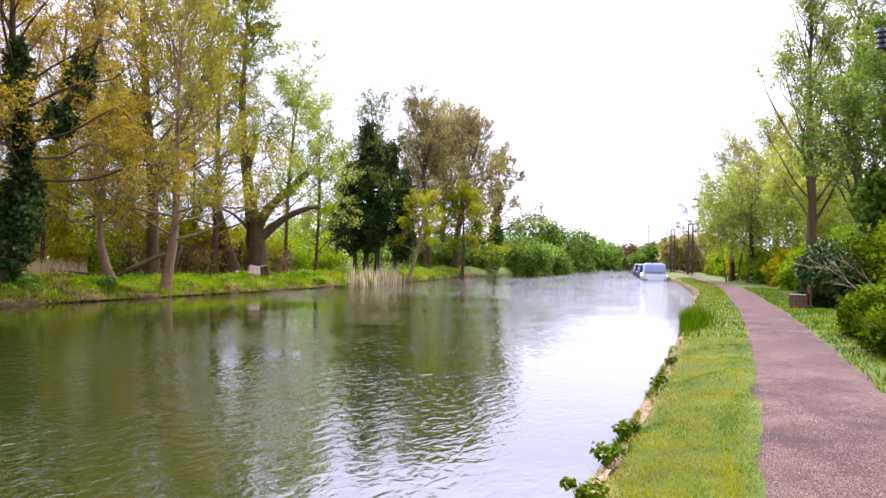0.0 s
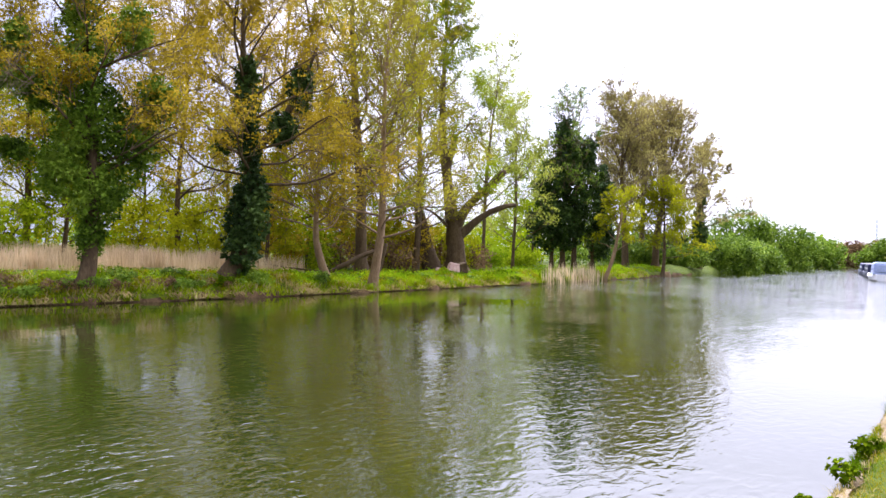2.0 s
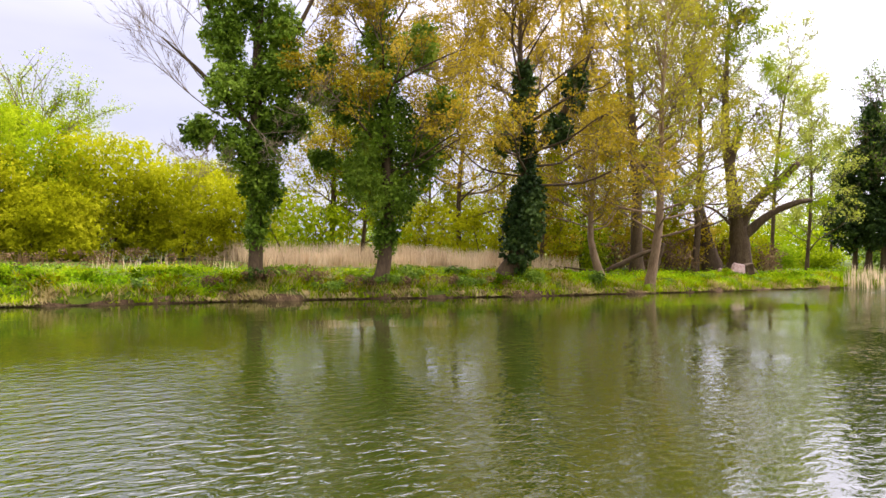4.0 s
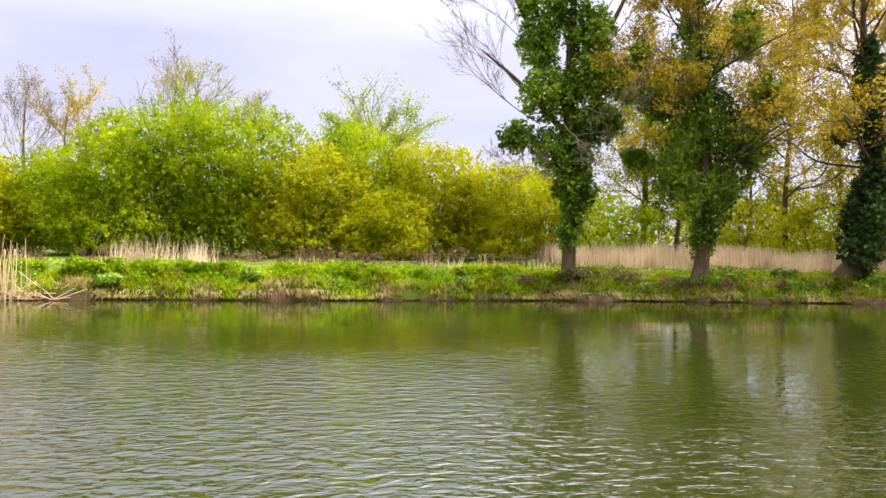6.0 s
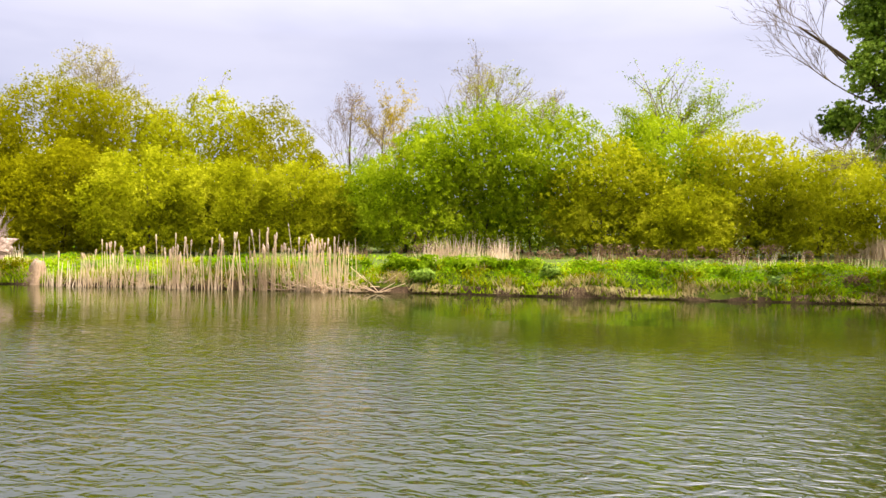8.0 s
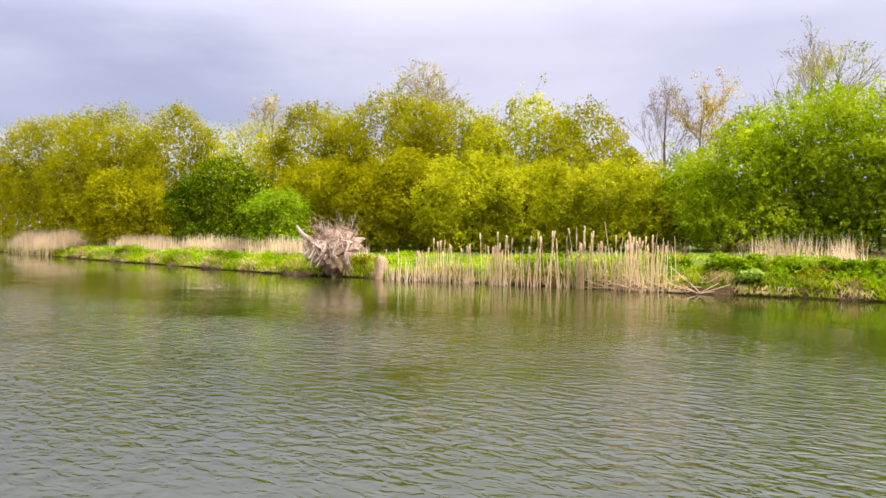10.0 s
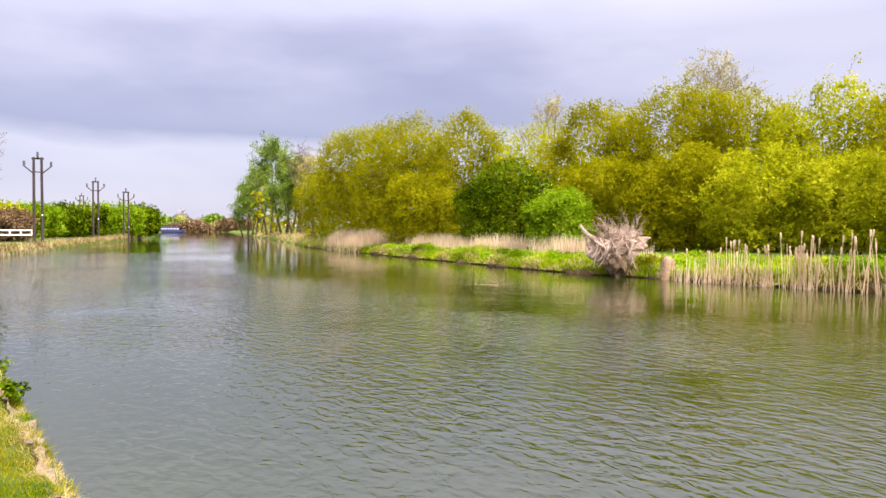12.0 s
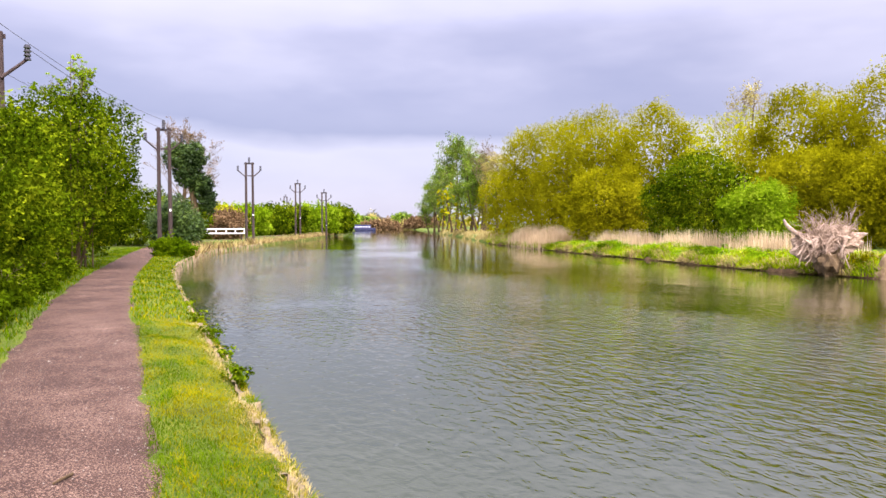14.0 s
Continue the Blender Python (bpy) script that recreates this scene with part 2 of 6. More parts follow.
def water_material():
    m, bsdf, add, link = material("river_water", 0.02, 0.5)
    bsdf.inputs["IOR"].default_value = 1.65
    geo = add("ShaderNodeNewGeometry")
    murk = add("ShaderNodeTexNoise", Scale=0.08, Detail=3.0)
    link(geo.outputs["Position"], murk.inputs["Vector"])
    r = ramp_node(add, [(0.35, (0.013, 0.018, 0.002)), (0.65, (0.021, 0.027, 0.003))])
    link(murk.outputs[0], r.inputs[0])
    link(r.outputs[0], bsdf.inputs["Base Color"])

    def waves(scale, turn, stretch, detail):
        mp = add("ShaderNodeMapping", vector_type="TEXTURE")
        mp.inputs["Rotation"].default_value = (0, 0, radians(turn))
        mp.inputs["Scale"].default_value = (stretch, 1, 1)
        link(geo.outputs["Position"], mp.inputs[0])
        n = add("ShaderNodeTexNoise", Scale=scale, Detail=detail, Roughness=0.5, Distortion=0.6)
        link(mp.outputs[0], n.inputs["Vector"])
        return n
    chop = waves(6.2, 66, 1.8, 2.0)
    cross = waves(13.0, 96, 1.5, 2.0)
    swell = waves(0.6, 80, 2.0, 1.0)
    # gusts leave smoother and rougher patches
    gust = add("ShaderNodeTexNoise", Scale=0.13, Detail=3.0)
    link(geo.outputs["Position"], gust.inputs["Vector"])
    calm = add("ShaderNodeMapRange")
    calm.inputs["From Min"].default_value, calm.inputs["From Max"].default_value = 0.36, 0.62
    calm.inputs["To Min"].default_value, calm.inputs["To Max"].default_value = 0.2, 0.9
    link(gust.outputs[0], calm.inputs[0])
    # the banks shelter the water beside them
    over = add("ShaderNodeVectorMath", operation="DOT_PRODUCT")
    over.inputs[1].default_value = (-0.940, 0.342, 0)
    link(geo.outputs["Position"], over.inputs[0])
    lee = ramp_node(add, [(0.05, (0.2, 0.2, 0.2)), (0.18, (0.6, 0.6, 0.6)), (0.28, (1, 1, 1)), (0.42, (0.9, 0.9, 0.9)), (0.52, (0.45, 0.45, 0.45)), (0.64, (0.17, 0.17, 0.17)), (0.9, (0.08, 0.08, 0.08))])
    span = add("ShaderNodeMath", operation="DIVIDE")
    span.inputs[1].default_value = 28.0
    link(over.outputs["Value"], span.inputs[0])
    link(span.outputs[0], lee.inputs[0])
    # the long upstream reach lies open to the wind from bank to bank
    up = add("ShaderNodeVectorMath", operation="DOT_PRODUCT")
    up.inputs[1].default_value = (0.342, 0.940, 0)
    link(geo.outputs["Position"], up.inputs[0])
    bare = add("ShaderNodeMapRange")
    bare.inputs["From Min"].default_value, bare.inputs["From Max"].default_value = 24.0, 46.0
    link(up.outputs["Value"], bare.inputs[0])
    wind = add("ShaderNodeMath", operation="MAXIMUM")
    link(lee.outputs[0], wind.inputs[0])
    link(bare.outputs[0], wind.inputs[1])
    force = add("ShaderNodeMath", operation="MULTIPLY")
    # the tall bank trees keep the wind off the water before them
    reach_u = add("ShaderNodeMath", operation="MULTIPLY_ADD")
    reach_u.inputs[1].default_value, reach_u.inputs[2].default_value = 0.01, 0.3
    link(up.outputs["Value"], reach_u.inputs[0])
    trees = ramp_node(add, [(0.28, (1, 1, 1)), (0.38, (0.42, 0.42, 0.42)), (0.56, (0.42, 0.42, 0.42)), (0.74, (1, 1, 1))])
    link(reach_u.outputs[0], trees.inputs[0])
    shelter = add("ShaderNodeMath", operation="MULTIPLY")
    link(calm.outputs[0], shelter.inputs[0])
    link(trees.outputs[0], shelter.inputs[1])
    link(shelter.outputs[0], force.inputs[0])
    link(wind.outputs[0], force.inputs[1])
    b1 = add("ShaderNodeBump", Distance=0.088)
    link(force.outputs[0], b1.inputs["Strength"])
    link(chop.outputs[0], b1.inputs["Height"])
    b2 = add("ShaderNodeBump", Distance=0.011)
    link(force.outputs[0], b2.inputs["Strength"])
    link(cross.outputs[0], b2.inputs["Height"])
    link(b1.outputs[0], b2.inputs["Normal"])
    b3 = add("ShaderNodeBump", Strength=0.4, Distance=0.03)
    link(swell.outputs[0], b3.inputs["Height"])
    link(b2.outputs[0], b3.inputs["Normal"])
    link(b3.outputs[0], bsdf.inputs["Normal"])
    return m


M_WATER = water_material()


# ---- building helpers ----
def mesh_data(name, verts, faces, mat, smooth=False):
    """A mesh from an (n, 3) array and an (m, 3) or (m, 4) array of corners."""
    verts, faces = np.asarray(verts, np.float32).reshape(-1, 3), np.asarray(faces, np.int32)
    me = bpy.data.meshes.new(name)
    k = faces.shape[1]
    me.vertices.add(len(verts))
    me.vertices.foreach_set("co", verts.ravel())
    me.loops.add(faces.size)
    me.loops.foreach_set("vertex_index", faces.ravel())
    me.polygons.add(len(faces))
    me.polygons.foreach_set("loop_start", np.arange(len(faces), dtype=np.int32) * k)
    if smooth:
        me.polygons.foreach_set("use_smooth", np.ones(len(faces), bool))
    me.materials.append(mat)
    me.update(calc_edges=True)
    return me


def part(name, data, mat=None, parent=None, label=""):
    """Links a bmesh or a mesh as one object, under its thing if it has one."""
    if isinstance(data, bmesh.types.BMesh):
        me = bpy.data.meshes.new(name)
        bmesh.ops.recalc_face_normals(data, faces=data.faces[:])
        data.to_mesh(me)
        data.free()
        me.materials.append(mat)
        data = me
    ob = new(name, data)
    ob.parent = parent
    return tagged(ob, label)


def thing(name, m, label, category, group="", kind=""):
    ob = new(name)
    ob.matrix_world = m
    ob.empty_display_size = 0.2
    return tagged(ob, label, category, group, kind)


def unit(v):
    return v / np.maximum(np.linalg.norm(v, axis=-1, keepdims=True), 1e-9)


def leaf_mesh(name, centres, normals, size, mat, rng, aspect=0.62, simple=False):
    """One small pointed leaf for each centre; simple: three corners, for leaves far off."""
    n = len(centres)
    nor = unit(normals)
    side = unit(np.cross(nor, rng.normal(size=(n, 3))))
    along = np.cross(nor, side)
    s = (np.asarray(size) * rng.uniform(0.6, 1.35, n))[:, None] * 0.5
    if simple:
        v = np.stack([centres - along * s - side * s * aspect * 1.1, centres - along * s * 0.6 + side * s * aspect * 1.1, centres + along * s * 1.1], 1)
        return mesh_data(name, v, np.arange(3 * n).reshape(n, 3), mat)
    bend = nor * s * 0.25
    v = np.stack([centres - along * s - bend, centres + side * s * aspect, centres + along * s - bend, centres - side * s * aspect], 1)
    return mesh_data(name, v, np.arange(4 * n).reshape(n, 4), mat)


def blade_mesh(name, roots, height, width, lean, mat, rng):
    """Grass: one bent pointed blade for each root."""
    n = len(roots)
    turn = rng.uniform(0, 2 * np.pi, n)
    out = np.stack([np.cos(turn), np.sin(turn), 0 * turn], 1)
    side = np.stack([-np.sin(turn), np.cos(turn), 0 * turn], 1)
    h = (height * rng.uniform(0.5, 1.3, n))[:, None]
    w = (width * rng.uniform(0.7, 1.3, n))[:, None] * 0.5
    tip_out = out * h * (lean * rng.uniform(0.2, 1.4, n))[:, None]
    up = np.array([0, 0, 1.0])
    mid = roots + up * h * 0.6 + tip_out * 0.35
    v = np.stack([roots - side * w, roots + side * w, mid + side * w * 0.7, roots + up * h * 0.93 + tip_out, mid - side * w * 0.7], 1)
    b = np.arange(n)[:, None] * 5
    f = np.concatenate([b + np.array([0, 1, 2, 4]), b + np.array([4, 2, 3, 3])])
    quads, tris = f[:n], f[n:, :3]
    both = np.concatenate([quads[:, [0, 1, 2]], quads[:, [0, 2, 3]], tris])
    return mesh_data(name, v, both, mat)


def tuft_mesh(name, roots, height, width, lean, mat, rng):
    """Grass further off: one pointed triangle for each root."""
    n = len(roots)
    turn = rng.uniform(0, 2 * np.pi, n)
    out = np.stack([np.cos(turn), np.sin(turn), 0 * turn], 1)
    side = np.stack([-np.sin(turn), np.cos(turn), 0 * turn], 1)
    h = (height * rng.uniform(0.5, 1.3, n))[:, None]
    w = (width * rng.uniform(0.7, 1.3, n))[:, None] * 0.5
    tip = roots + np.array([0, 0, 1.0]) * h + out * h * (lean * rng.uniform(0.1, 1.5, n))[:, None]
    v = np.stack([roots - side * w, roots + side * w, tip], 1)
    return mesh_data(name, v, np.arange(3 * n).reshape(n, 3), mat)


def tube_mesh(name, p0, p1, r0, r1, mat, sides=5):
    """Tapered rods from p0 to p1."""
    n = len(p0)
    d = unit(p1 - p0)
    ref = np.where(np.abs(d[:, 2:3]) > 0.9, np.array([[1.0, 0, 0]]), np.array([[0, 0, 1.0]]))
    a = unit(np.cross(d, ref))
    b = np.cross(d, a)
    ang = np.arange(sides) * 2 * np.pi / sides
    ring = a[:, None] * np.cos(ang)[None, :, None] + b[:, None] * np.sin(ang)[None, :, None]
    v = np.concatenate([p0[:, None] + ring * r0[:, None, None], p1[:, None] + ring * r1[:, None, None]], 1)
    i = np.arange(sides)
    j = (i + 1) % sides
    f = np.stack([i, j, j + sides, i + sides], 1)
    faces = (np.arange(n)[:, None, None] * 2 * sides + f[None]).reshape(-1, 4)
    return mesh_data(name, v.reshape(-1, 3), faces, mat, smooth=True)


def twig_mesh(name, p0, p1, r0, r1, thin, mat, rng):
    """Branches as three-sided tapered rods, the last thin twigs as pointed slivers."""
    a, b, ra, rb = p0[~thin], p1[~thin], r0[~thin], r1[~thin]
    d = unit(b - a)
    x = unit(np.cross(d, rng.normal(size=d.shape)))
    y = np.cross(d, x)
    ang = np.arange(3) * 2 * np.pi / 3
    ring = x[:, None] * np.cos(ang)[None, :, None] + y[:, None] * np.sin(ang)[None, :, None]
    v = np.concatenate([a[:, None] + ring * ra[:, None, None], b[:, None] + ring * rb[:, None, None]], 1).reshape(-1, 3)
    f = np.array([[0, 1, 4], [0, 4, 3], [1, 2, 5], [1, 5, 4], [2, 0, 3], [2, 3, 5]])
    faces = (np.arange(len(a))[:, None, None] * 6 + f[None]).reshape(-1, 3)
    a, b, ra = p0[thin], p1[thin], r0[thin]
    side = unit(np.cross(b - a, rng.normal(size=a.shape))) * ra[:, None] * 1.5
    w = np.stack([a - side, a + side, b], 1).reshape(-1, 3)
    return mesh_data(name, np.concatenate([v, w]), np.concatenate([faces, len(v) + np.arange(len(w)).reshape(-1, 3)]), mat)


def box(bm, size, at=(0, 0, 0), turn=(0, 0, 0), bevel=0.0):
    made = bmesh.ops.create_cube(bm, size=1, matrix=pose(*at, *turn) @ Matrix.Diagonal((*size, 1)))
    if bevel:
        edges = list({e for v in made["verts"] for e in v.link_edges})
        bmesh.ops.bevel(bm, geom=edges, offset=bevel, segments=2, affect="EDGES", profile=0.6)
    return bm


def rod(bm, p0, p1, r0, r1=None, sides=10):
    p0, p1 = Vector(p0), Vector(p1)
    d = p1 - p0
    m = Matrix.Translation((p0 + p1) / 2) @ d.to_track_quat("Z", "Y").to_matrix().to_4x4()
    bmesh.ops.create_cone(bm, cap_ends=True, segments=sides, radius1=r0, radius2=r0 if r1 is None else r1, depth=d.length, matrix=m)
    return bm


# ---- the lie of the land: u runs along the river, v across it, from the place on the path ----
EU, EV = np.array([0.342, 0.940]), np.array([-0.940, 0.342])
NEAR_U = [-420, -286, -155, -73, -58, -38, -31, -21, -14, -11, -5, 6, 12, 19, 40, 53, 89, 107, 160, 300, 420]
NEAR_V = [128, 87.5, 44.8, 12.9, 6.7, 3.07, 2.36, 1.94, 1.73, 1.66, 1.41, 1.21, 1.10, 1.17, 1.46, 1.6, 4.6, 7, 14, 30, 36]
FAR_U = [-420, -267, -123, -73, -54, -43, -37, -30, -24, -20, -13, -6, 2, 11, 15, 19, 22, 28, 37, 51, 64, 84, 103, 145, 209, 295, 420]
FAR_V = [150, 104, 55, 37.2, 32.5, 30.1, 29.2, 27.5, 26.7, 27, 27.2, 27.3, 27.3, 27.5, 27.3, 26.8, 26.3, 26.3, 26.2, 26.6, 27, 28.8, 29.8, 33, 39, 43.5, 47]
PATH_U = [-420, -155, -71, -47, -27, -18, -10, -5, 0, 6, 12, 17, 25, 33, 39, 53, 64, 71, 86, 160, 420]
PATH_V = [120, 40, 4.2, 1.7, 0.10, -0.25, -0.25, -0.35, -0.55, -0.85, -1.07, -1.2, -1.25, -1.2, -1.05, -0.75, -0.4, 0.3, 1.7, 8, 30]
PATH_W = 0.82


def xy(u, v):
    u, v = np.asarray(u, float), np.asarray(v, float)
    return u[..., None] * EU + v[..., None] * EV


def uv(x, y):
    return 0.342 * x + 0.940 * y, -0.940 * x + 0.342 * y


def smooth_line(us, vs):
    g = np.arange(-420, 421, 1.0)
    line = np.interp(g, us, vs)
    k = np.array([1, 2, 3, 2, 1.0]) / 9
    for _ in range(2):
        line = np.convolve(np.pad(line, 2, mode="edge"), k, "valid")
    return lambda u: np.interp(u, g, line)


near_v, far_v, path_v = smooth_line(NEAR_U, NEAR_V), smooth_line(FAR_U, FAR_V), smooth_line(PATH_U, PATH_V)


def lump(x, y, scale):
    """A cheap smooth unevenness between about -1 and 1."""
    return (np.sin(x * scale + 1.3 * np.sin(y * scale * 0.7)) + np.sin(y * scale * 1.3 + 1.7 * np.sin(x * scale * 0.6 + 2))) * 0.5


def height(u, v):
    """Ground height over the water at (u, v)."""
    u, v = np.asarray(u, float), np.asarray(v, float)
    dn = near_v(u) - v + 0.05 * lump(u * 3, v * 0, 1.0) + 0.03 * lump(u * 9, v * 0, 1.0)
    df = v - far_v(u) + 0.22 * lump(u * 1.7, v * 0, 1.0) + 0.1 * lump(u * 5.1, v * 0, 1.0)
    hn = np.interp(dn, [-3, -0.3, -0.02, 0.03, 0.12, 0.5, 1.0, 8, 60], [-1.4, -0.9, -0.5, 0.27, 0.36, 0.44, 0.5, 0.5, 0.9])
    on_path = np.clip(1.25 - np.abs(v - path_v(u)) / PATH_W, 0, 1)
    hn = hn + (1 - np.minimum(1, on_path * 3)) * 0.03 * lump(u, v, 3.1) * (dn > 0.1) - 0.03 * np.minimum(1, on_path * 3)
    hf = np.interp(df, [-3, -0.4, -0.05, 0.1, 0.35, 0.9, 1.8, 4, 12, 60], [-1.4, -0.8, -0.3, 0.24, 0.42, 0.64, 0.86, 0.95, 1.15, 1.4])
    lower = np.interp(u, [-60, -40, -24, -17, -8, 24, 32, 60, 90], [0.7, 0.7, 0.75, 0.8, 1.0, 1.0, 0.72, 0.75, 1.1])
    hf = hf + np.interp(df, [0.1, 0.7, 2.5, 5], [0, 1, 1, 0]) * (0.17 * lump(u * 0.6, v * 0.4, 1.3) + 0.08 * lump(u + 7, v, 2.9))
    hf = np.where(hf > 0, hf * lower + np.minimum(hf, 0.3) * 0.35 * lump(u, v, 1.1), hf)
    mid = (near_v(u) + far_v(u)) / 2
    return np.where(v > mid, hf, hn)


def ground_z(x, y):
    return float(height(*uv(x, y)))


def spot(bearing, d):
    """Plan point at a compass-like bearing (degrees, counted to the west) and distance from the place on the path."""
    a = radians(bearing)
    return -d * math.sin(a), d * math.cos(a)


def stand(bearing, d, sink=0.05):
    """A pose on the ground, its x axis square to the way from the path and its y axis leading away."""
    x, y = spot(bearing, d)
    return pose(x, y, ground_z(x, y) - sink, 0, 0, bearing)


# ---- ground, water and path ----
fine_u = np.arange(-75, 110, 0.4)
far_out = np.array([6, 14, 26, 45, 75, 120, 200, 330, 600, 1100, 2000, 3600])
us = np.concatenate([-75 - far_out[::-1], fine_u, 110 + far_out])
near_d = np.array([2500, 1200, 500, 220, 110, 60, 35, 22, 15, 11, 8, 6.5, 5.4, 4.6, 4.0, 3.4, 2.9, 2.5, 2.1, 1.8, 1.5, 1.2, 0.95, 0.7, 0.5, 0.35, 0.22, 0.12, 0.06, 0.0, -0.06, -0.3, -1.2])
far_d = np.array([-1.5, -0.5, -0.3, -0.15, -0.05, 0.05, 0.15, 0.25, 0.38, 0.55, 0.75, 1.0, 1.3, 1.7, 2.2, 2.8, 3.6, 5, 7, 10, 14, 20, 30, 45, 70, 120, 220, 500, 1200, 2500])
GU = np.repeat(us[:, None], len(near_d) + len(far_d), 1)
GV = np.concatenate([near_v(us)[:, None] - near_d, far_v(us)[:, None] + far_d], 1)
G = np.concatenate([xy(GU, GV), height(GU, GV)[..., None]], -1)
rows_n, cols_n = GU.shape
ids = np.arange(rows_n * cols_n).reshape(rows_n, cols_n)
quads = np.stack([ids[:-1, :-1], ids[1:, :-1], ids[1:, 1:], ids[:-1, 1:]], -1).reshape(-1, 4)
ground = new("ground", mesh_data("ground", G.reshape(-1, 3), quads, M_GROUND, smooth=True))
tagged(ground, "rough green grass and weeds on both earth river banks", "ground", kind="structure")

wu = np.concatenate([-75 - far_out[:9][::-1], np.arange(-75, 110, 3.0), 110 + far_out[:9]])
W = np.stack([np.concatenate([xy(wu, near_v(wu) - 0.6), 0 * wu[:, None]], 1), np.concatenate([xy(wu, far_v(wu) + 0.6), 0 * wu[:, None]], 1)], 1)
wi = np.arange(len(wu) - 1)[:, None] * 2 + np.array([0, 2, 3, 1])
water = new("water", mesh_data("water", W.reshape(-1, 3), wi, M_WATER))
tagged(water, "rippled murky green river water reflecting trees and cloud", "river", kind="structure")

pu = np.concatenate([[-300, -200, -150, -120, -95], np.arange(-75, 100, 0.5), [110, 130, 160, 200]])
half = PATH_W + 0.05 * lump(pu, pu * 0, 1.7) + 0.03 * lump(pu, pu * 0, 5.3)
half_b = PATH_W + 0.05 * lump(pu, pu * 0 + 4, 1.5) + 0.03 * lump(pu, pu * 0 + 4, 6.1)
across = np.linspace(-1, 1, 9)
PU = np.repeat(pu[:, None], 9, 1)
PV = path_v(pu)[:, None] + np.where(across < 0, across * half_b[:, None], across * half[:, None])
PZ = height(PU, PV) + 0.028 - 0.03 * np.abs(across) ** 6
P3 = np.concatenate([xy(PU, PV), PZ[..., None]], -1)
ids = np.arange(P3.shape[0] * 9).reshape(-1, 9)
quads = np.stack([ids[:-1, :-1], ids[1:, :-1], ids[1:, 1:], ids[:-1, 1:]], -1).reshape(-1, 4)
path = new("path", mesh_data("path", P3.reshape(-1, 3), quads[:, ::-1], M_PATH, smooth=True))
tagged(path, "pinkish-brown trodden gravel towpath along the river", "path", kind="structure")


# ---- trees and bushes ----
def in_blob(rng, blob, n, hollow=0.0):
    """n places in an ellipsoid (a, b, z, ra, rb, rz)."""
    d = unit(rng.normal(size=(n, 3)))
    r = (hollow ** 3 + (1 - hollow ** 3) * rng.uniform(size=n)) ** (1 / 3)
    return np.array(blob[:3]) + d * r[:, None] * np.array(blob[3:6])


def lobed(rng, blob, n, lobes, lobe_r, floor=None):
    """n leaf places and facings on the many small lobes of a crown."""
    c = in_blob(rng, (*blob[:3], *np.maximum(np.array(blob[3:6]) - lobe_r * 0.7, 0.05)), lobes, 0.45)
    rad = lobe_r * rng.uniform(0.55, 1.35, lobes)
    pick = rng.integers(0, lobes, n)
    d = unit(rng.normal(size=(n, 3)) + np.array([0, 0, 0.25]))
    p = c[pick] + d * (rad[pick] * rng.uniform(0.35, 1.0, n) ** 0.5)[:, None] * np.array([1.1, 1.1, 0.8])
    nor = d * 0.7 + unit(p - np.array(blob[:3])) * 0.4 + np.array([0, 0, 0.35]) + rng.normal(size=(n, 3)) * 0.55
    if floor is not None:
        keep = p[:, 2] > floor
        p, nor = p[keep], nor[keep]
    return p, nor


def refine(stem, n=5):
    """A smooth curve through a stem's (a, b, z, r) points."""
    s = np.array(stem, float)
    if len(s) < 3:
        t = np.linspace(0, 1, n + 1)[:, None]
        return s[0] + (s[1] - s[0]) * t
    e = np.concatenate([[2 * s[0] - s[1]], s, [2 * s[-1] - s[-2]]])
    out = []
    for k in range(1, len(e) - 2):
        for t in np.arange(n) / n:
            p0, p1, p2, p3 = e[k - 1:k + 3]
            out.append(0.5 * (2 * p1 + (p2 - p0) * t + (2 * p0 - 5 * p1 + 4 * p2 - p3) * t * t + (3 * p1 - p0 - 3 * p2 + p3) * t ** 3))
    out.append(s[-1])
    out = np.array(out)
    out[:, 3] = np.maximum(out[:, 3], s[:, 3].min() * 0.8)
    return out


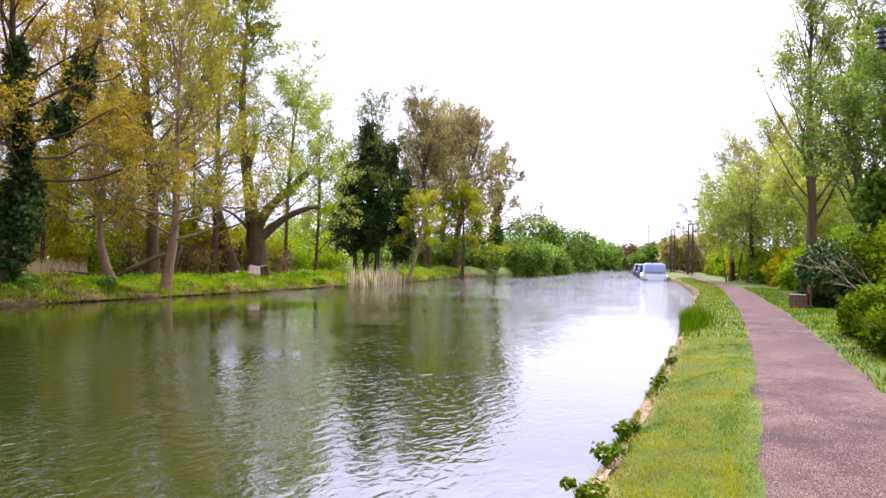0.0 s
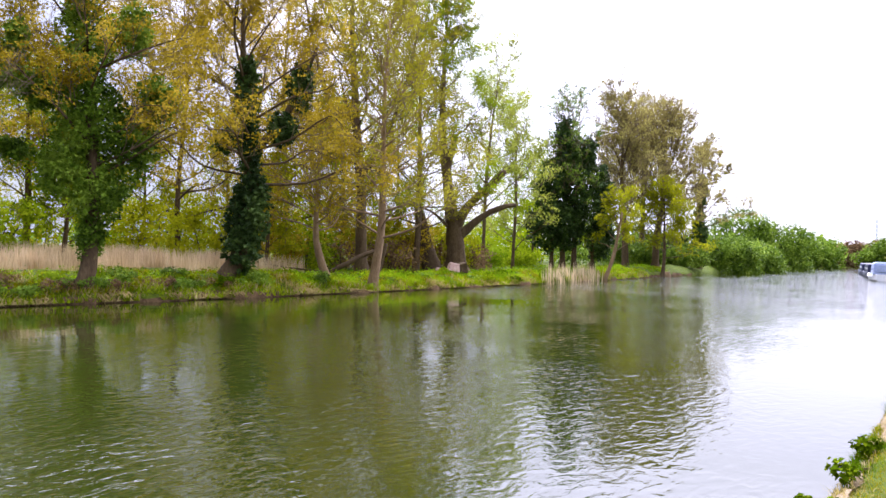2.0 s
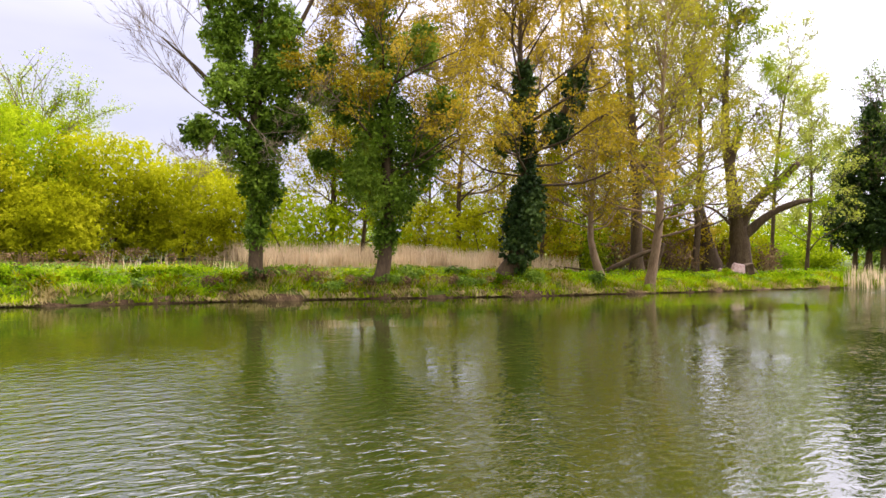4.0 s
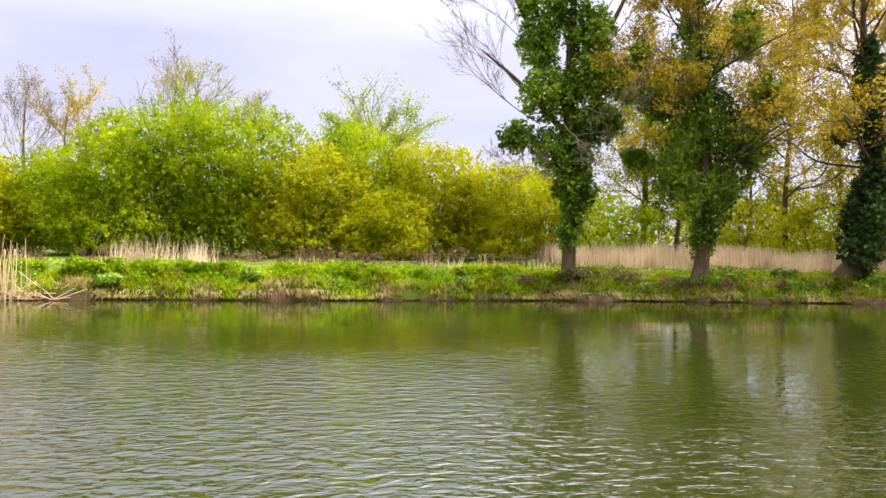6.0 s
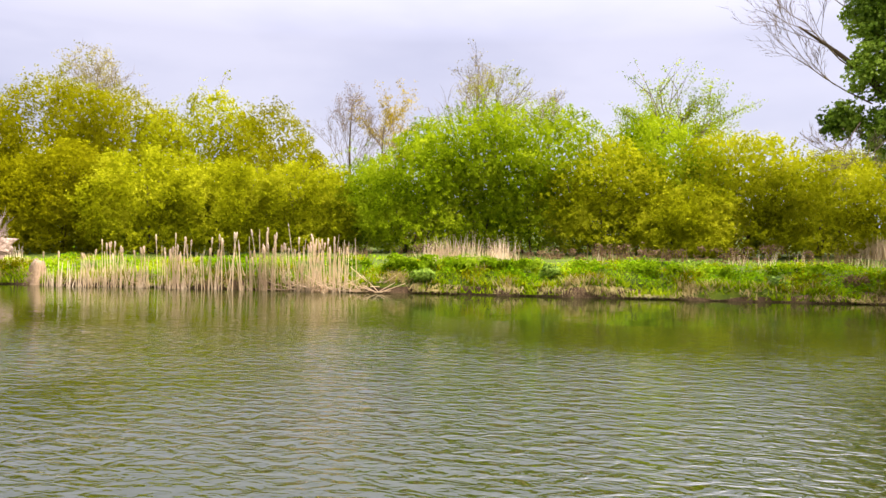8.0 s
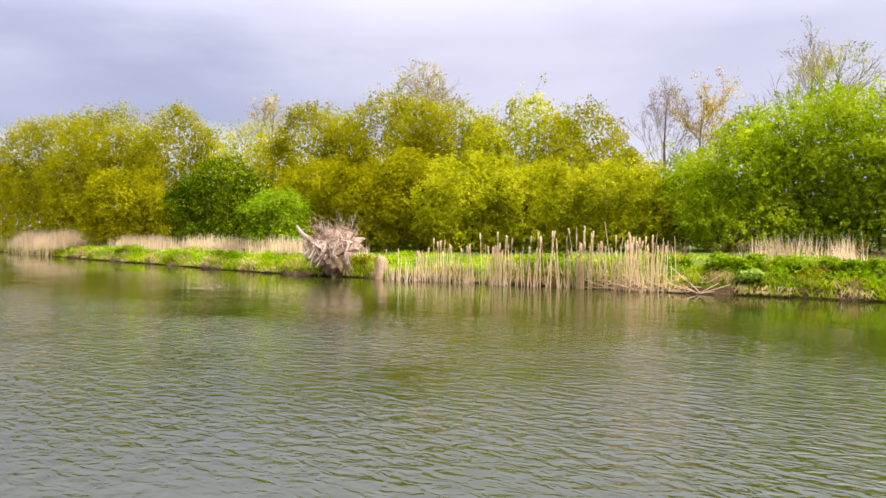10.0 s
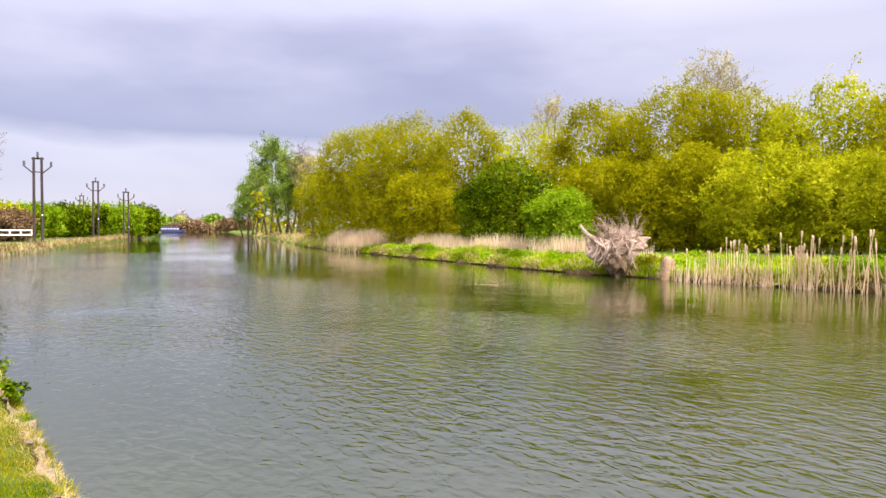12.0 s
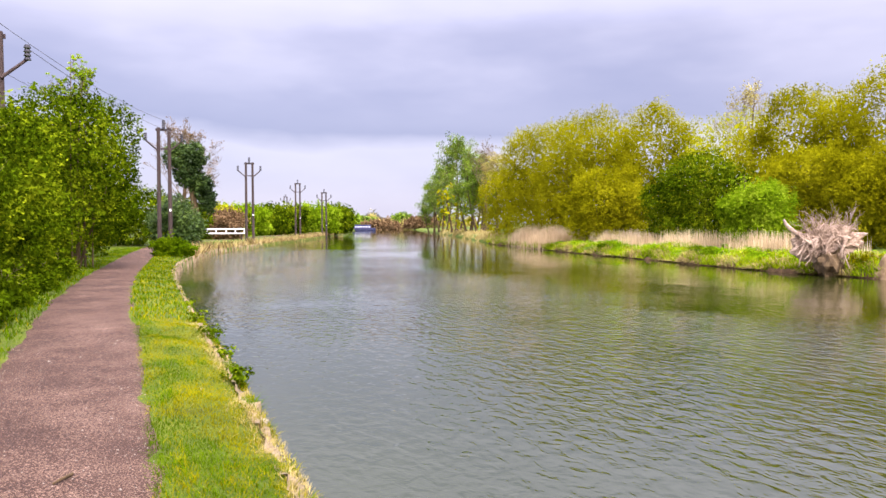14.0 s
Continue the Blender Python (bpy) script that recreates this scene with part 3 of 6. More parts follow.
def stem_mesh(name, stem, mat, rng, sides=12, flare=True, fine=5):
    """One limb or trunk as a continuous uneven tube, flared where it meets the ground."""
    s = refine(stem, fine)
    p, r = s[:, :3], s[:, 3].copy()
    d = unit(np.gradient(p, axis=0))
    a = unit(np.cross(d, np.array([0.13, 0.99, 0.05])))
    b = np.cross(d, a)
    ang = np.arange(sides) * 2 * np.pi / sides
    rough = 1 + 0.10 * np.sin(ang[None] * 3 + rng.uniform(0, 6) + p[:, 2:3] * 0.8) + rng.normal(0, 0.05, (len(p), sides))
    if flare and p[0, 2] < 0.5:
        low = np.clip(1 - (p[:, 2:3] - p[0, 2]) / 0.9, 0, 1)
        rough = rough + low ** 2 * (0.25 + 0.2 * np.sin(ang[None] * 4 + 1))
    ring = (a[:, None] * np.cos(ang)[None, :, None] + b[:, None] * np.sin(ang)[None, :, None]) * (r[:, None] * rough)[..., None]
    v = (p[:, None] + ring).reshape(-1, 3)
    v = np.concatenate([v, p[-1:] + d[-1:] * r[-1] * 0.3])
    k, i = np.meshgrid(np.arange(len(p) - 1), np.arange(sides), indexing="ij")
    j = (i + 1) % sides
    f = np.stack([k * sides + i, k * sides + j, (k + 1) * sides + j, (k + 1) * sides + i], -1).reshape(-1, 4)
    top = (len(p) - 1) * sides
    i = np.arange(sides)
    cap = np.stack([top + i, top + (i + 1) % sides, np.full(sides, len(v) - 1)], 1)
    tris = np.concatenate([f[:, [0, 1, 2]], f[:, [0, 2, 3]], cap])
    return mesh_data(name, v, tris, mat, smooth=True)


def reach(rng, stems, blob, count):
    """Branch starts for fan(): from the fit wood of the stems towards places in a crown's blob."""
    wood = np.concatenate([refine(s, 4) for s in stems])
    out = []
    for g in in_blob(rng, blob, count, 0.3):
        d = g - wood[:, :3]
        flat, rise = np.linalg.norm(d[:, :2], axis=1), d[:, 2]
        cost = np.linalg.norm(d, axis=1) + 2.0 * np.maximum(0, 0.55 * flat - rise) + 0.3 * rng.uniform(size=len(d)) * flat
        k = int(np.argmin(cost))
        ln = max(0.5, np.linalg.norm(d[k]))
        out.append((wood[k, :3], d[k] / ln + np.array([0, 0, 0.05]), ln * rng.uniform(0.9, 1.15), min(wood[k, 3] * 0.75, 0.012 * ln + 0.012)))
    return out


def fan(rng, starts, depth=3, kids=4, up=0.10):
    """Bare twigs: each start (place, direction, length, radius) forks again and again. Returns rods."""
    P0, P1, R0, R1, last, tips = [], [], [], [], [], []
    todo = [(np.array(p, float), unit(np.array(d, float)), ln, r, depth) for p, d, ln, r in starts]
    while todo:
        p, d, ln, r, left = todo.pop()
        pts, cuts = [p], 3 if left > 1 else 2
        for k in range(cuts):
            d = unit(d + rng.normal(0, 0.10, 3) + np.array([0, 0, up]))
            pts.append(pts[-1] + d * ln / cuts)
        if not left:
            P0.append(pts[0]), P1.append(pts[-1]), R0.append(r), R1.append(r * 0.4), last.append(True), tips.append(True)
            continue
        for k in range(cuts):
            P0.append(pts[k]), P1.append(pts[k + 1]), R0.append(r * (1 - 0.2 * k)), R1.append(r * (0.8 - 0.2 * k)), last.append(left <= 1), tips.append(False)
        if left:
            for k in range(kids):
                t = cuts * (0.3 + 0.7 * (k + rng.uniform()) / kids)
                i = min(cuts - 1, int(t))
                o = pts[i] + (pts[i + 1] - pts[i]) * (t - i)
                turn = unit(np.cross(d, rng.normal(size=3)))
                todo.append((o, unit(d + turn * rng.uniform(0.4, 0.8)), ln * rng.uniform(0.45, 0.7), r * 0.55, left - 1))
    return np.array(P0), np.array(P1), np.array(R0), np.array(R1), np.array(last), np.array(tips)


LEAF_MORE, LEAF_BIG = 1.5, 1.35


def stuff(ob):
    return tagged(ob, kind="stuff")


def limbs_of(rng, trunk, low, count, reach_low, reach_top, rise_low, rise_top, droop=0.0):
    """Limbs that leave a trunk all round between the height low and its top; reach in metres, rise in degrees."""
    s = refine(trunk, 6)
    top = s[-1, 2]
    out = []
    for k in range(count):
        f = (k + rng.uniform()) / count
        z = low + (top - low) * f
        p = np.array([np.interp(z, s[:, 2], s[:, c]) for c in range(4)])
        a = k * 2.4 + rng.normal(0, 0.35)
        el = math.radians(rise_low + (rise_top - rise_low) * f + rng.normal(0, 7))
        ln = (reach_low + (reach_top - reach_low) * f) * rng.uniform(0.7, 1.2)
        d = np.array([math.cos(a) * math.cos(el), math.sin(a) * math.cos(el), math.sin(el)])
        r = min(p[3] * 0.6, 0.016 + 0.010 * ln)
        mid = p[:3] + d * ln * 0.4 + rng.normal(0, 0.04 * ln, 3)
        far = p[:3] + d * ln * 0.75 + np.array([0, 0, 0.06 * ln]) + rng.normal(0, 0.05 * ln, 3)
        end = p[:3] + d * ln + np.array([0, 0, 0.10 * ln - droop * ln * (1 - f)]) + rng.normal(0, 0.05 * ln, 3)
        out.append([(*p[:3], r), (*mid, r * 0.75), (*far, r * 0.45), (*end, 0.012)])
    return out


def sprouts(rng, limbs, count, length, up=0.1):
    """Twig starts for fan(): all along the limbs, out to their tips."""
    out = []
    for k in range(count):
        s = refine(limbs[rng.integers(0, len(limbs))], 4)
        i = rng.integers(len(s) // 4, len(s) - 1)
        d = unit(s[i + 1, :3] - s[i, :3])
        side = unit(np.cross(d, rng.normal(size=3)))
        f = i / len(s)
        out.append((s[i, :3], d * (0.5 + 0.5 * f) + side * rng.uniform(0.3, 0.9) + np.array([0, 0, up]), length * rng.uniform(0.6, 1.3) * (1.2 - 0.5 * f), min(s[i, 3] * 0.7, 0.022)))
    return out


def clumps(rng, p0, p1, n, spread, per=7):
    """n leaf places gathered in tufts along twigs from p0 to p1."""
    m = max(1, n // per)
    k = rng.integers(0, len(p0), m)
    t = rng.uniform(0.15, 1.1, m)[:, None]
    c = p0[k] + (p1[k] - p0[k]) * t + rng.normal(0, spread * 0.5, (m, 3))
    return np.repeat(c, per, 0) + rng.normal(0, 1, (m * per, 3)) * spread * np.array([0.62, 0.62, 0.36])


def domes_of(rng, w, deep, base, h, count):
    """A crown's outline: one large dome with smaller ones grown out of it all round, as (a, b, z, ra, rb, rz)."""
    tall = h - base
    main = np.array([0, 0, base + tall * 0.46, w * 0.34, deep * 0.36, tall * 0.42])
    out = [main]
    for k in range(count):
        a = 2 * np.pi * (k + rng.uniform(-0.3, 0.3)) / count
        rise = rng.uniform(-0.55, 0.85)
        flat = math.sqrt(max(0.05, 1 - rise * rise))
        d = np.array([np.cos(a) * flat, np.sin(a) * flat, rise])
        r = np.array([w, deep, tall]) * rng.uniform(0.15, 0.27) * rng.uniform(0.85, 1.15, 3)
        c = main[:3] + d * (np.array([w, deep, tall]) * 0.5 - r)
        c[2] = max(c[2], base + r[2] * 0.8)
        out.append(np.array([*c, *r]))
    return np.array(out)


def foliage(rng, domes, n, shoot=0.7, up=0.5, per=13, floor=0.1, face=0.5):
    """n leaf places and facings on leafy shoots that break out all over the domes, thinner where they meet."""
    m = max(8, n // per)
    area = (domes[:, 3] * domes[:, 4] + domes[:, 3] * domes[:, 5] + domes[:, 4] * domes[:, 5])
    pick = rng.choice(len(domes), m * 2, p=area / area.sum())
    d = unit(rng.normal(size=(m * 2, 3)) + np.array([0, -face, 0.2]))
    b = domes[pick]
    wave = 0.10 * lump(d[:, 0] * 3 + pick, d[:, 2] * 3 + d[:, 1] * 2, 1.9) + rng.normal(0, 0.05, m * 2)
    p = b[:, :3] + d * b[:, 3:] * (1 + wave)[:, None]
    inside = np.zeros(m * 2, bool)
    for q, dome in enumerate(domes):
        inside |= (pick != q) & ((((p - dome[:3]) / dome[3:]) ** 2).sum(1) < 0.72)
    keep = (~inside | (rng.uniform(size=m * 2) < 0.12)) & (p[:, 2] > floor)
    p, d, b = p[keep][:m], d[keep][:m], b[keep][:m]
    m = len(p)
    out = unit(d / b[:, 3:])
    way = unit(out * 0.75 + np.array([0, 0, up]) + rng.normal(0, 0.38, (m, 3)))
    ln = shoot * np.minimum(rng.uniform(0.5, 1.2, m) + rng.exponential(0.12, m), 1.9)
    k = rng.integers(0, m, n)
    t = rng.uniform(0, 1, n) ** 0.8
    c = p[k] + way[k] * (ln[k] * (t - 0.72))[:, None] + rng.normal(0, 1, (n, 3)) * (shoot * 0.17 * (1.2 - 0.75 * t))[:, None]
    c[:, 2] -= np.sign(-min(0, up)) * 0.3 * ln[k] * t * t
    nor = rng.normal(0, 0.75, (n, 3)) + out[k] * 0.3 + np.array([0, 0, 0.55])
    ok = c[:, 2] > floor
    return c[ok], nor[ok]


def tree(name, label, m, stems, blobs, leaf="olive", leaves=6000, size=0.12, spread=0.22, ivy=(), ivy_leaf="ivy", ivy_size=0.15, ivy_shoot=0.5, ivy_full=1.0, ivy_more=1.0, twig=0.009,
         bark=None, seed=1, category="tree", group="", stem_name="trunk", simple=True, fans=(), fan_depth=3, bushy=False, leafy=(), sprout=()):
    """A tree: stems, limbs and twigs grown through the crown's blobs (a, b, z, ra, rb, rz, goals), leaves along the twigs, leafy domes, and ivy (a, b, z, ra, rb, rz, leaves)."""
    rng = np.random.default_rng(seed)
    root = thing(name, m, label, category, group)
    bark = bark or M_BARK
    for k, s in enumerate(stems):
        part(stem_name if k == 0 or s[0][2] < 0.3 else "limb", stem_mesh(stem_name, s, bark, rng, 5 if stem_name == "stem" else 12 if s[0][3] > 0.12 else 6, fine=5 if s[0][3] > 0.12 else 3), parent=root)
    cs, ns, ss = [], [], []
    starts = [s for b in blobs for s in reach(rng, stems, b, max(3, b[6] // 56))]
    starts += sprouts(rng, stems[1:], *sprout) if sprout else []
    for begin, deep, word in ((starts, 2 if bushy else 3, "branching"), (list(fans), fan_depth, "twigwork")):
        if not begin:
            continue
        p0, p1, r0, r1, thin, tip = fan(rng, begin, 2 if sprout and word == "branching" else deep, 5 if bushy else 4)
        stuff(part(word, twig_mesh(word, p0, p1, np.maximum(r0, twig * 0.6), np.maximum(r1, twig * 0.4), tip, M_TWIG, rng), parent=root))
        n = int(leaves * LEAF_MORE) if word == "branching" or not starts else 0
        if n:
            c = clumps(rng, p0[thin], p1[thin], n, spread)
            cs.append(c), ns.append(rng.normal(size=c.shape) * 0.8 + np.array([0, 0, 0.7])), ss.append(np.full(len(c), size * LEAF_BIG))
    for domes, n, shoot, rise in leafy:
        c, nn = foliage(rng, domes, int(n), shoot, rise)
        cs.append(c), ns.append(nn), ss.append(np.full(len(c), size * LEAF_BIG))
        # larger, shaded leaves fill the inside
        m = int(n * 0.24)
        b = domes[rng.integers(0, len(domes), m)]
        c = b[:, :3] + unit(rng.normal(size=(m, 3))) * b[:, 3:] * rng.uniform(0.40, 0.95, m)[:, None] ** 0.6
        c = c[c[:, 2] > 0.15]
        cs.append(c), ns.append(rng.normal(size=c.shape)), ss.append(np.full(len(c), size * LEAF_BIG * 1.9))
    if cs:
        stuff(part("crown", leaf_mesh("crown", np.concatenate(cs), np.concatenate(ns), np.concatenate(ss), M_LEAF[leaf], rng, 0.7, simple), parent=root))
    if ivy:
        domes = np.array([b[:6] for b in ivy], float) * np.array([1, 1, 1, 0.82 * ivy_full, 0.82 * ivy_full, 0.86])
        n = int(sum(b[6] for b in ivy) * 1.3 * ivy_more)
        c, nn = foliage(rng, domes, n, ivy_shoot, 0.35, 15)
        m = int(n * 0.3)
        b = domes[rng.integers(0, len(domes), m)]
        inner = b[:, :3] + unit(rng.normal(size=(m, 3))) * b[:, 3:] * rng.uniform(0.3, 0.85, m)[:, None]
        sizes = np.concatenate([np.full(len(c), ivy_size * 1.25), np.full(m, ivy_size * 2.0)])
        stuff(part("ivy", leaf_mesh("ivy", np.concatenate([c, inner]), np.concatenate([nn, rng.normal(size=(m, 3))]), sizes, M_LEAF[ivy_leaf], rng, 0.85, simple),
                   parent=root, label="dark glossy ivy"))
    return root


def bush(label, m, w, deep, h, leaf, count, size=0.13, lobe=0.8, seed=1, name="bush", group="", base=0.0, twigs=60, category="bush", up=0.6, simple=True):
    """A many-stemmed bush: stems fanning out, leaves in lumpy lobes."""
    rng = np.random.default_rng(seed)
    stems = []
    for k in range(4):
        a, b = rng.uniform(-0.3, 0.3) * w, rng.uniform(-0.3, 0.3) * deep
        top = rng.uniform(0.4, 0.6) * h
        stems.append([(a * 0.3, b * 0.3, -0.1, 0.06), (a * 0.6, b * 0.6, top * 0.45, 0.045), (a, b, top, 0.025)])
    blob = (0, 0, base + (h - base) * 0.46, w * 0.4, deep * 0.4, (h - base) * 0.46)
    domes = domes_of(rng, w * 1.12, deep * 1.1, base, h, int(min(14, 6 + w * (h - base) / 8)))
    skirt = np.array([[0, 0, base + (h - base) * 0.2, w * 0.46, deep * 0.46, (h - base) * 0.24]])
    return tree(name, label, m, stems, [(*blob, twigs)], leaf, int(count * 0.04), size, 0.2, seed=seed, category=category, group=group, stem_name="stem", twig=0.008, simple=simple, bushy=True,
                leafy=[(domes, count * 1.15, lobe, up), (skirt, count * 0.40, lobe * 0.8, up)])


# ---- far bank trees, from the river's far reach round to the west ----
def grown(label, m, trunk, limbs, leaf, leaves, size, sprout, seed, more=(), spread=0.2, **rest):
    """A tree whose limbs leave the trunk all round: limbs as for limbs_of(), sprout: twig starts and their length."""
    stems = [trunk] + limbs_of(np.random.default_rng(seed + 900), trunk, *limbs) + list(more)
    return tree("tree", label, m, stems, [], leaf, int(leaves * 1.25), size * 1.14, spread, seed=seed, sprout=sprout, **rest)


grown("bare-crowned tree with its trunk wrapped in dark ivy", stand(-3.9, 113), [(0, 0, 0, 0.5), (0.1, 0, 5, 0.42), (0, 0, 10, 0.25), (0.4, 0, 14.5, 0.08)], (5.5, 18, 6.0, 2.5, 25, 62), "budding", 4200, 0.15, (90, 2.2), 3,
      ivy=[(0, 0, 4.5, 1.3, 1.3, 4.8, 1900), (0.2, 0, 10.5, 0.9, 0.9, 2.8, 700), (-2.4, 0, 2.2, 1.7, 1.2, 2.4, 800), (-4.6, 0, 2.0, 1.4, 1.2, 2.0, 600)], ivy_size=0.28, ivy_shoot=0.8, twig=0.034)
grown("tall twiggy tree coming into olive leaf on the bank", stand(-0.9, 97), [(0, 0, 0, 0.45), (0.2, 0, 4, 0.4), (0.8, 0, 9, 0.28), (1.0, 0, 15.5, 0.08)], (3.8, 36, 7.4, 4.4, 34, 70), "budding", 12000, 0.12, (310, 2.5), 4, twig=0.034, spread=0.34)
grown("tall twiggy tree coming into olive leaf on the bank", stand(0.1, 102), [(0, 0, 0, 0.4), (0.1, 0, 4, 0.34), (0.2, 0, 10, 0.22), (0.1, 0, 16.5, 0.08)], (4.0, 32, 6.8, 4.4, 38, 70), "budding", 9000, 0.12, (240, 2.4), 106, twig=0.034, spread=0.34)
grown("tall twiggy tree coming into olive leaf on the bank", stand(1.2, 91), [(0, 0, 0, 0.4), (-0.1, 0, 4, 0.35), (-0.5, 0, 9, 0.22), (-0.6, 0, 16, 0.08)], (3.8, 34, 6.0, 4.2, 40, 72), "budding", 10000, 0.12, (280, 2.4), 5, twig=0.032, spread=0.34)
grown("leafy olive tree between the twiggy trees", stand(-1.4, 90), [(0, 0, 0, 0.22), (0.2, 0, 3, 0.17), (0.1, 0, 8.5, 0.05)], (2.2, 22, 3.6, 1.6, 15, 60), "olive", 6500, 0.13, (110, 1.6), 105, twig=0.02, spread=0.35)
grown("thin leaning tree at the water's edge", stand(2.8, 70), [(0, 0, 0, 0.2), (0.9, 0, 2.6, 0.16), (1.6, 0.2, 6.5, 0.06)], (2.6, 14, 2.2, 1.4, 25, 65), "olive", 2600, 0.11, (60, 1.2), 6, twig=0.015, bark=M_BARK_PALE)
grown("dense dark ivy-smothered tree with several stems", stand(5.3, 73), [(-0.6, 0, 0, 0.28), (-0.4, 0, 6, 0.2), (0.2, 0, 14, 0.06)], (5.0, 26, 4.6, 2.6, 40, 72), "ivygreen", 4200, 0.10, (150, 1.7), 7,
      more=[[(0.5, 0, 0, 0.25), (0.6, 0, 5, 0.18), (0.9, 0, 11, 0.1)], [(-1.6, 0, 0, 0.2), (-1.4, 0, 6, 0.1)], [(2.2, 0, 0, 0.2), (2.2, 0, 5, 0.1)]],
      ivy=[(-2.0, 0, 4.6, 1.9, 1.9, 3.0, 2600), (-0.3, 0, 4.2, 1.7, 1.8, 2.8, 2100), (1.2, 0, 6.4, 2.0, 2.0, 3.4, 2600), (-1.5, 0, 8.0, 1.7, 1.8, 2.8, 2300), (0.2, 0, 10.0, 1.5, 1.6, 2.8, 1900), (-0.6, 0, 12.6, 0.9, 1.0, 1.9, 800), (2.9, 0.2, 3.2, 1.2, 1.3, 2.6, 1300), (2.9, 0.2, 7.2, 1.0, 1.1, 3.0, 1200), (1.6, 0, 10.6, 0.9, 0.9, 2.2, 700)], ivy_size=0.19, ivy_shoot=0.9, ivy_full=1.2, twig=0.018)
grown("slender sparse tree with pale new leaves", stand(11.6, 64), [(0, 0, 0, 0.16), (0.1, 0, 6, 0.14), (0.5, 0, 12, 0.09), (1.2, 0, 17, 0.03)], (5.0, 22, 4.4, 2.0, 35, 60), "pale", 5200, 0.085, (120, 1.6), 8, twig=0.013)
grown("slender airy tree with pale new leaves", stand(9.4, 68), [(0, 0, 0, 0.14), (0.2, 0, 6, 0.12), (0.1, 0, 13, 0.03)], (1.6, 24, 3.6, 1.8, 25, 62), "pale", 7500, 0.10, (130, 1.5), 108, twig=0.014, spread=0.3)
grown("old broken pollard willow with thick split limbs", stand(13.6, 57), [(0, 0, -0.1, 0.85), (0.0, 0, 1.6, 0.68), (-0.2, 0, 3.4, 0.55), (-0.7, 0, 6.2, 0.38), (-1.1, 0, 9.5, 0.28), (-1.2, 0, 14, 0.17), (-1.0, 0, 19, 0.06)],
      (9.5, 20, 4.4, 3.0, 35, 65), "green", 15000, 0.085, (150, 1.7), 9, twig=0.014, spread=0.26,
      more=[[(-0.1, 0, 3.2, 0.45), (0.9, 0, 5.0, 0.32), (2.4, 0, 6.5, 0.27), (3.5, 0, 7.6, 0.22)], [(0.1, 0, 2.6, 0.36), (1.8, 0.2, 4.1, 0.25), (3.4, 0.2, 4.9, 0.19), (4.4, 0.2, 5.1, 0.12)],
            [(-0.9, 0, 7.5, 0.32), (-0.5, 0, 9.0, 0.27), (-0.2, 0, 10.2, 0.22)], [(-0.3, 0, 3.0, 0.14), (-1.8, -0.6, 4.4, 0.08), (-3.6, -0.8, 5.0, 0.02)], [(-0.3, 0, 3.6, 0.12), (1.0, -0.9, 4.8, 0.07), (2.2, -1.4, 5.2, 0.02)]])
grown("tall grey-trunked tree with olive spring leaves", stand(20.6, 50), [(0, 0, 0, 0.42), (-0.1, 0, 5, 0.32), (-0.5, 0, 10, 0.27), (-0.9, 0, 16, 0.16), (-0.8, 0, 21, 0.05)], (5.0, 36, 7.4, 4.0, 30, 62), "mixed", 17000, 0.075, (240, 1.9), 10, twig=0.013,
      more=[[(-0.3, 0, 7.5, 0.2), (-2.6, 0, 12, 0.14), (-4.0, 0, 18, 0.05)], [(-0.2, 0, 6, 0.17), (2.2, 0, 11, 0.12), (3.6, 0, 17, 0.05)]])
grown("slim pale-trunked tree leaning at the water's edge", stand(19.8, 41.8), [(0, 0, -0.3, 0.34), (0.22, 0, 1.2, 0.25), (0.45, 0, 3.4, 0.21), (0.5, 0, 6.5, 0.15), (0.5, 0, 10.5, 0.09), (0.7, 0, 14.5, 0.03)], (2.6, 44, 5.2, 3.0, 10, 58), "mixed", 15000, 0.07, (260, 1.5), 11, twig=0.011, bark=M_BARK_PALE)
grown("thin leaning tree with a bent pale trunk", stand(23.5, 43), [(0.3, 0, 0, 0.24), (-0.2, 0, 1.6, 0.19), (-0.35, 0, 3.0, 0.15), (-0.2, 0, 8.0, 0.05)], (2.4, 26, 3.8, 2.2, 12, 60), "ochre", 8500, 0.07, (150, 1.4), 12, twig=0.010, bark=M_BARK_PALE)
grown("leaning tree with a thick ivy-wrapped trunk and ochre leaves", stand(29.0, 36.6), [(-0.7, 0, 0, 0.42), (-0.1, 0, 1.4, 0.34), (0.15, 0, 3.6, 0.3), (0.2, 0, 6.5, 0.24), (-0.2, 0, 10, 0.14), (-0.2, 0, 14, 0.05)], (4.2, 34, 5.4, 3.0, 14, 64, 0.10), "ochre", 24000, 0.075, (260, 1.6), 13,
      more=[[(0.2, 0, 5.5, 0.2), (2.0, 0, 8.0, 0.15), (3.2, 0, 11, 0.06)]], twig=0.009,
      ivy=[(-0.1, 0, 1.3, 1.0, 0.9, 1.3, 2000), (0.15, 0, 2.6, 1.2, 1.1, 1.4, 2400), (0.3, 0, 3.8, 0.95, 0.9, 1.1, 1400), (0.2, 0, 5.6, 0.6, 0.6, 1.5, 600), (0.0, 0, 8.2, 0.7, 0.7, 2.2, 900), (1.6, 0, 6.9, 0.8, 0.7, 0.9, 600), (2.4, 0, 8.8, 0.7, 0.7, 1.3, 600), (-0.9, 0, 6.2, 0.6, 0.5, 0.6, 240)], ivy_size=0.13, ivy_shoot=0.4)
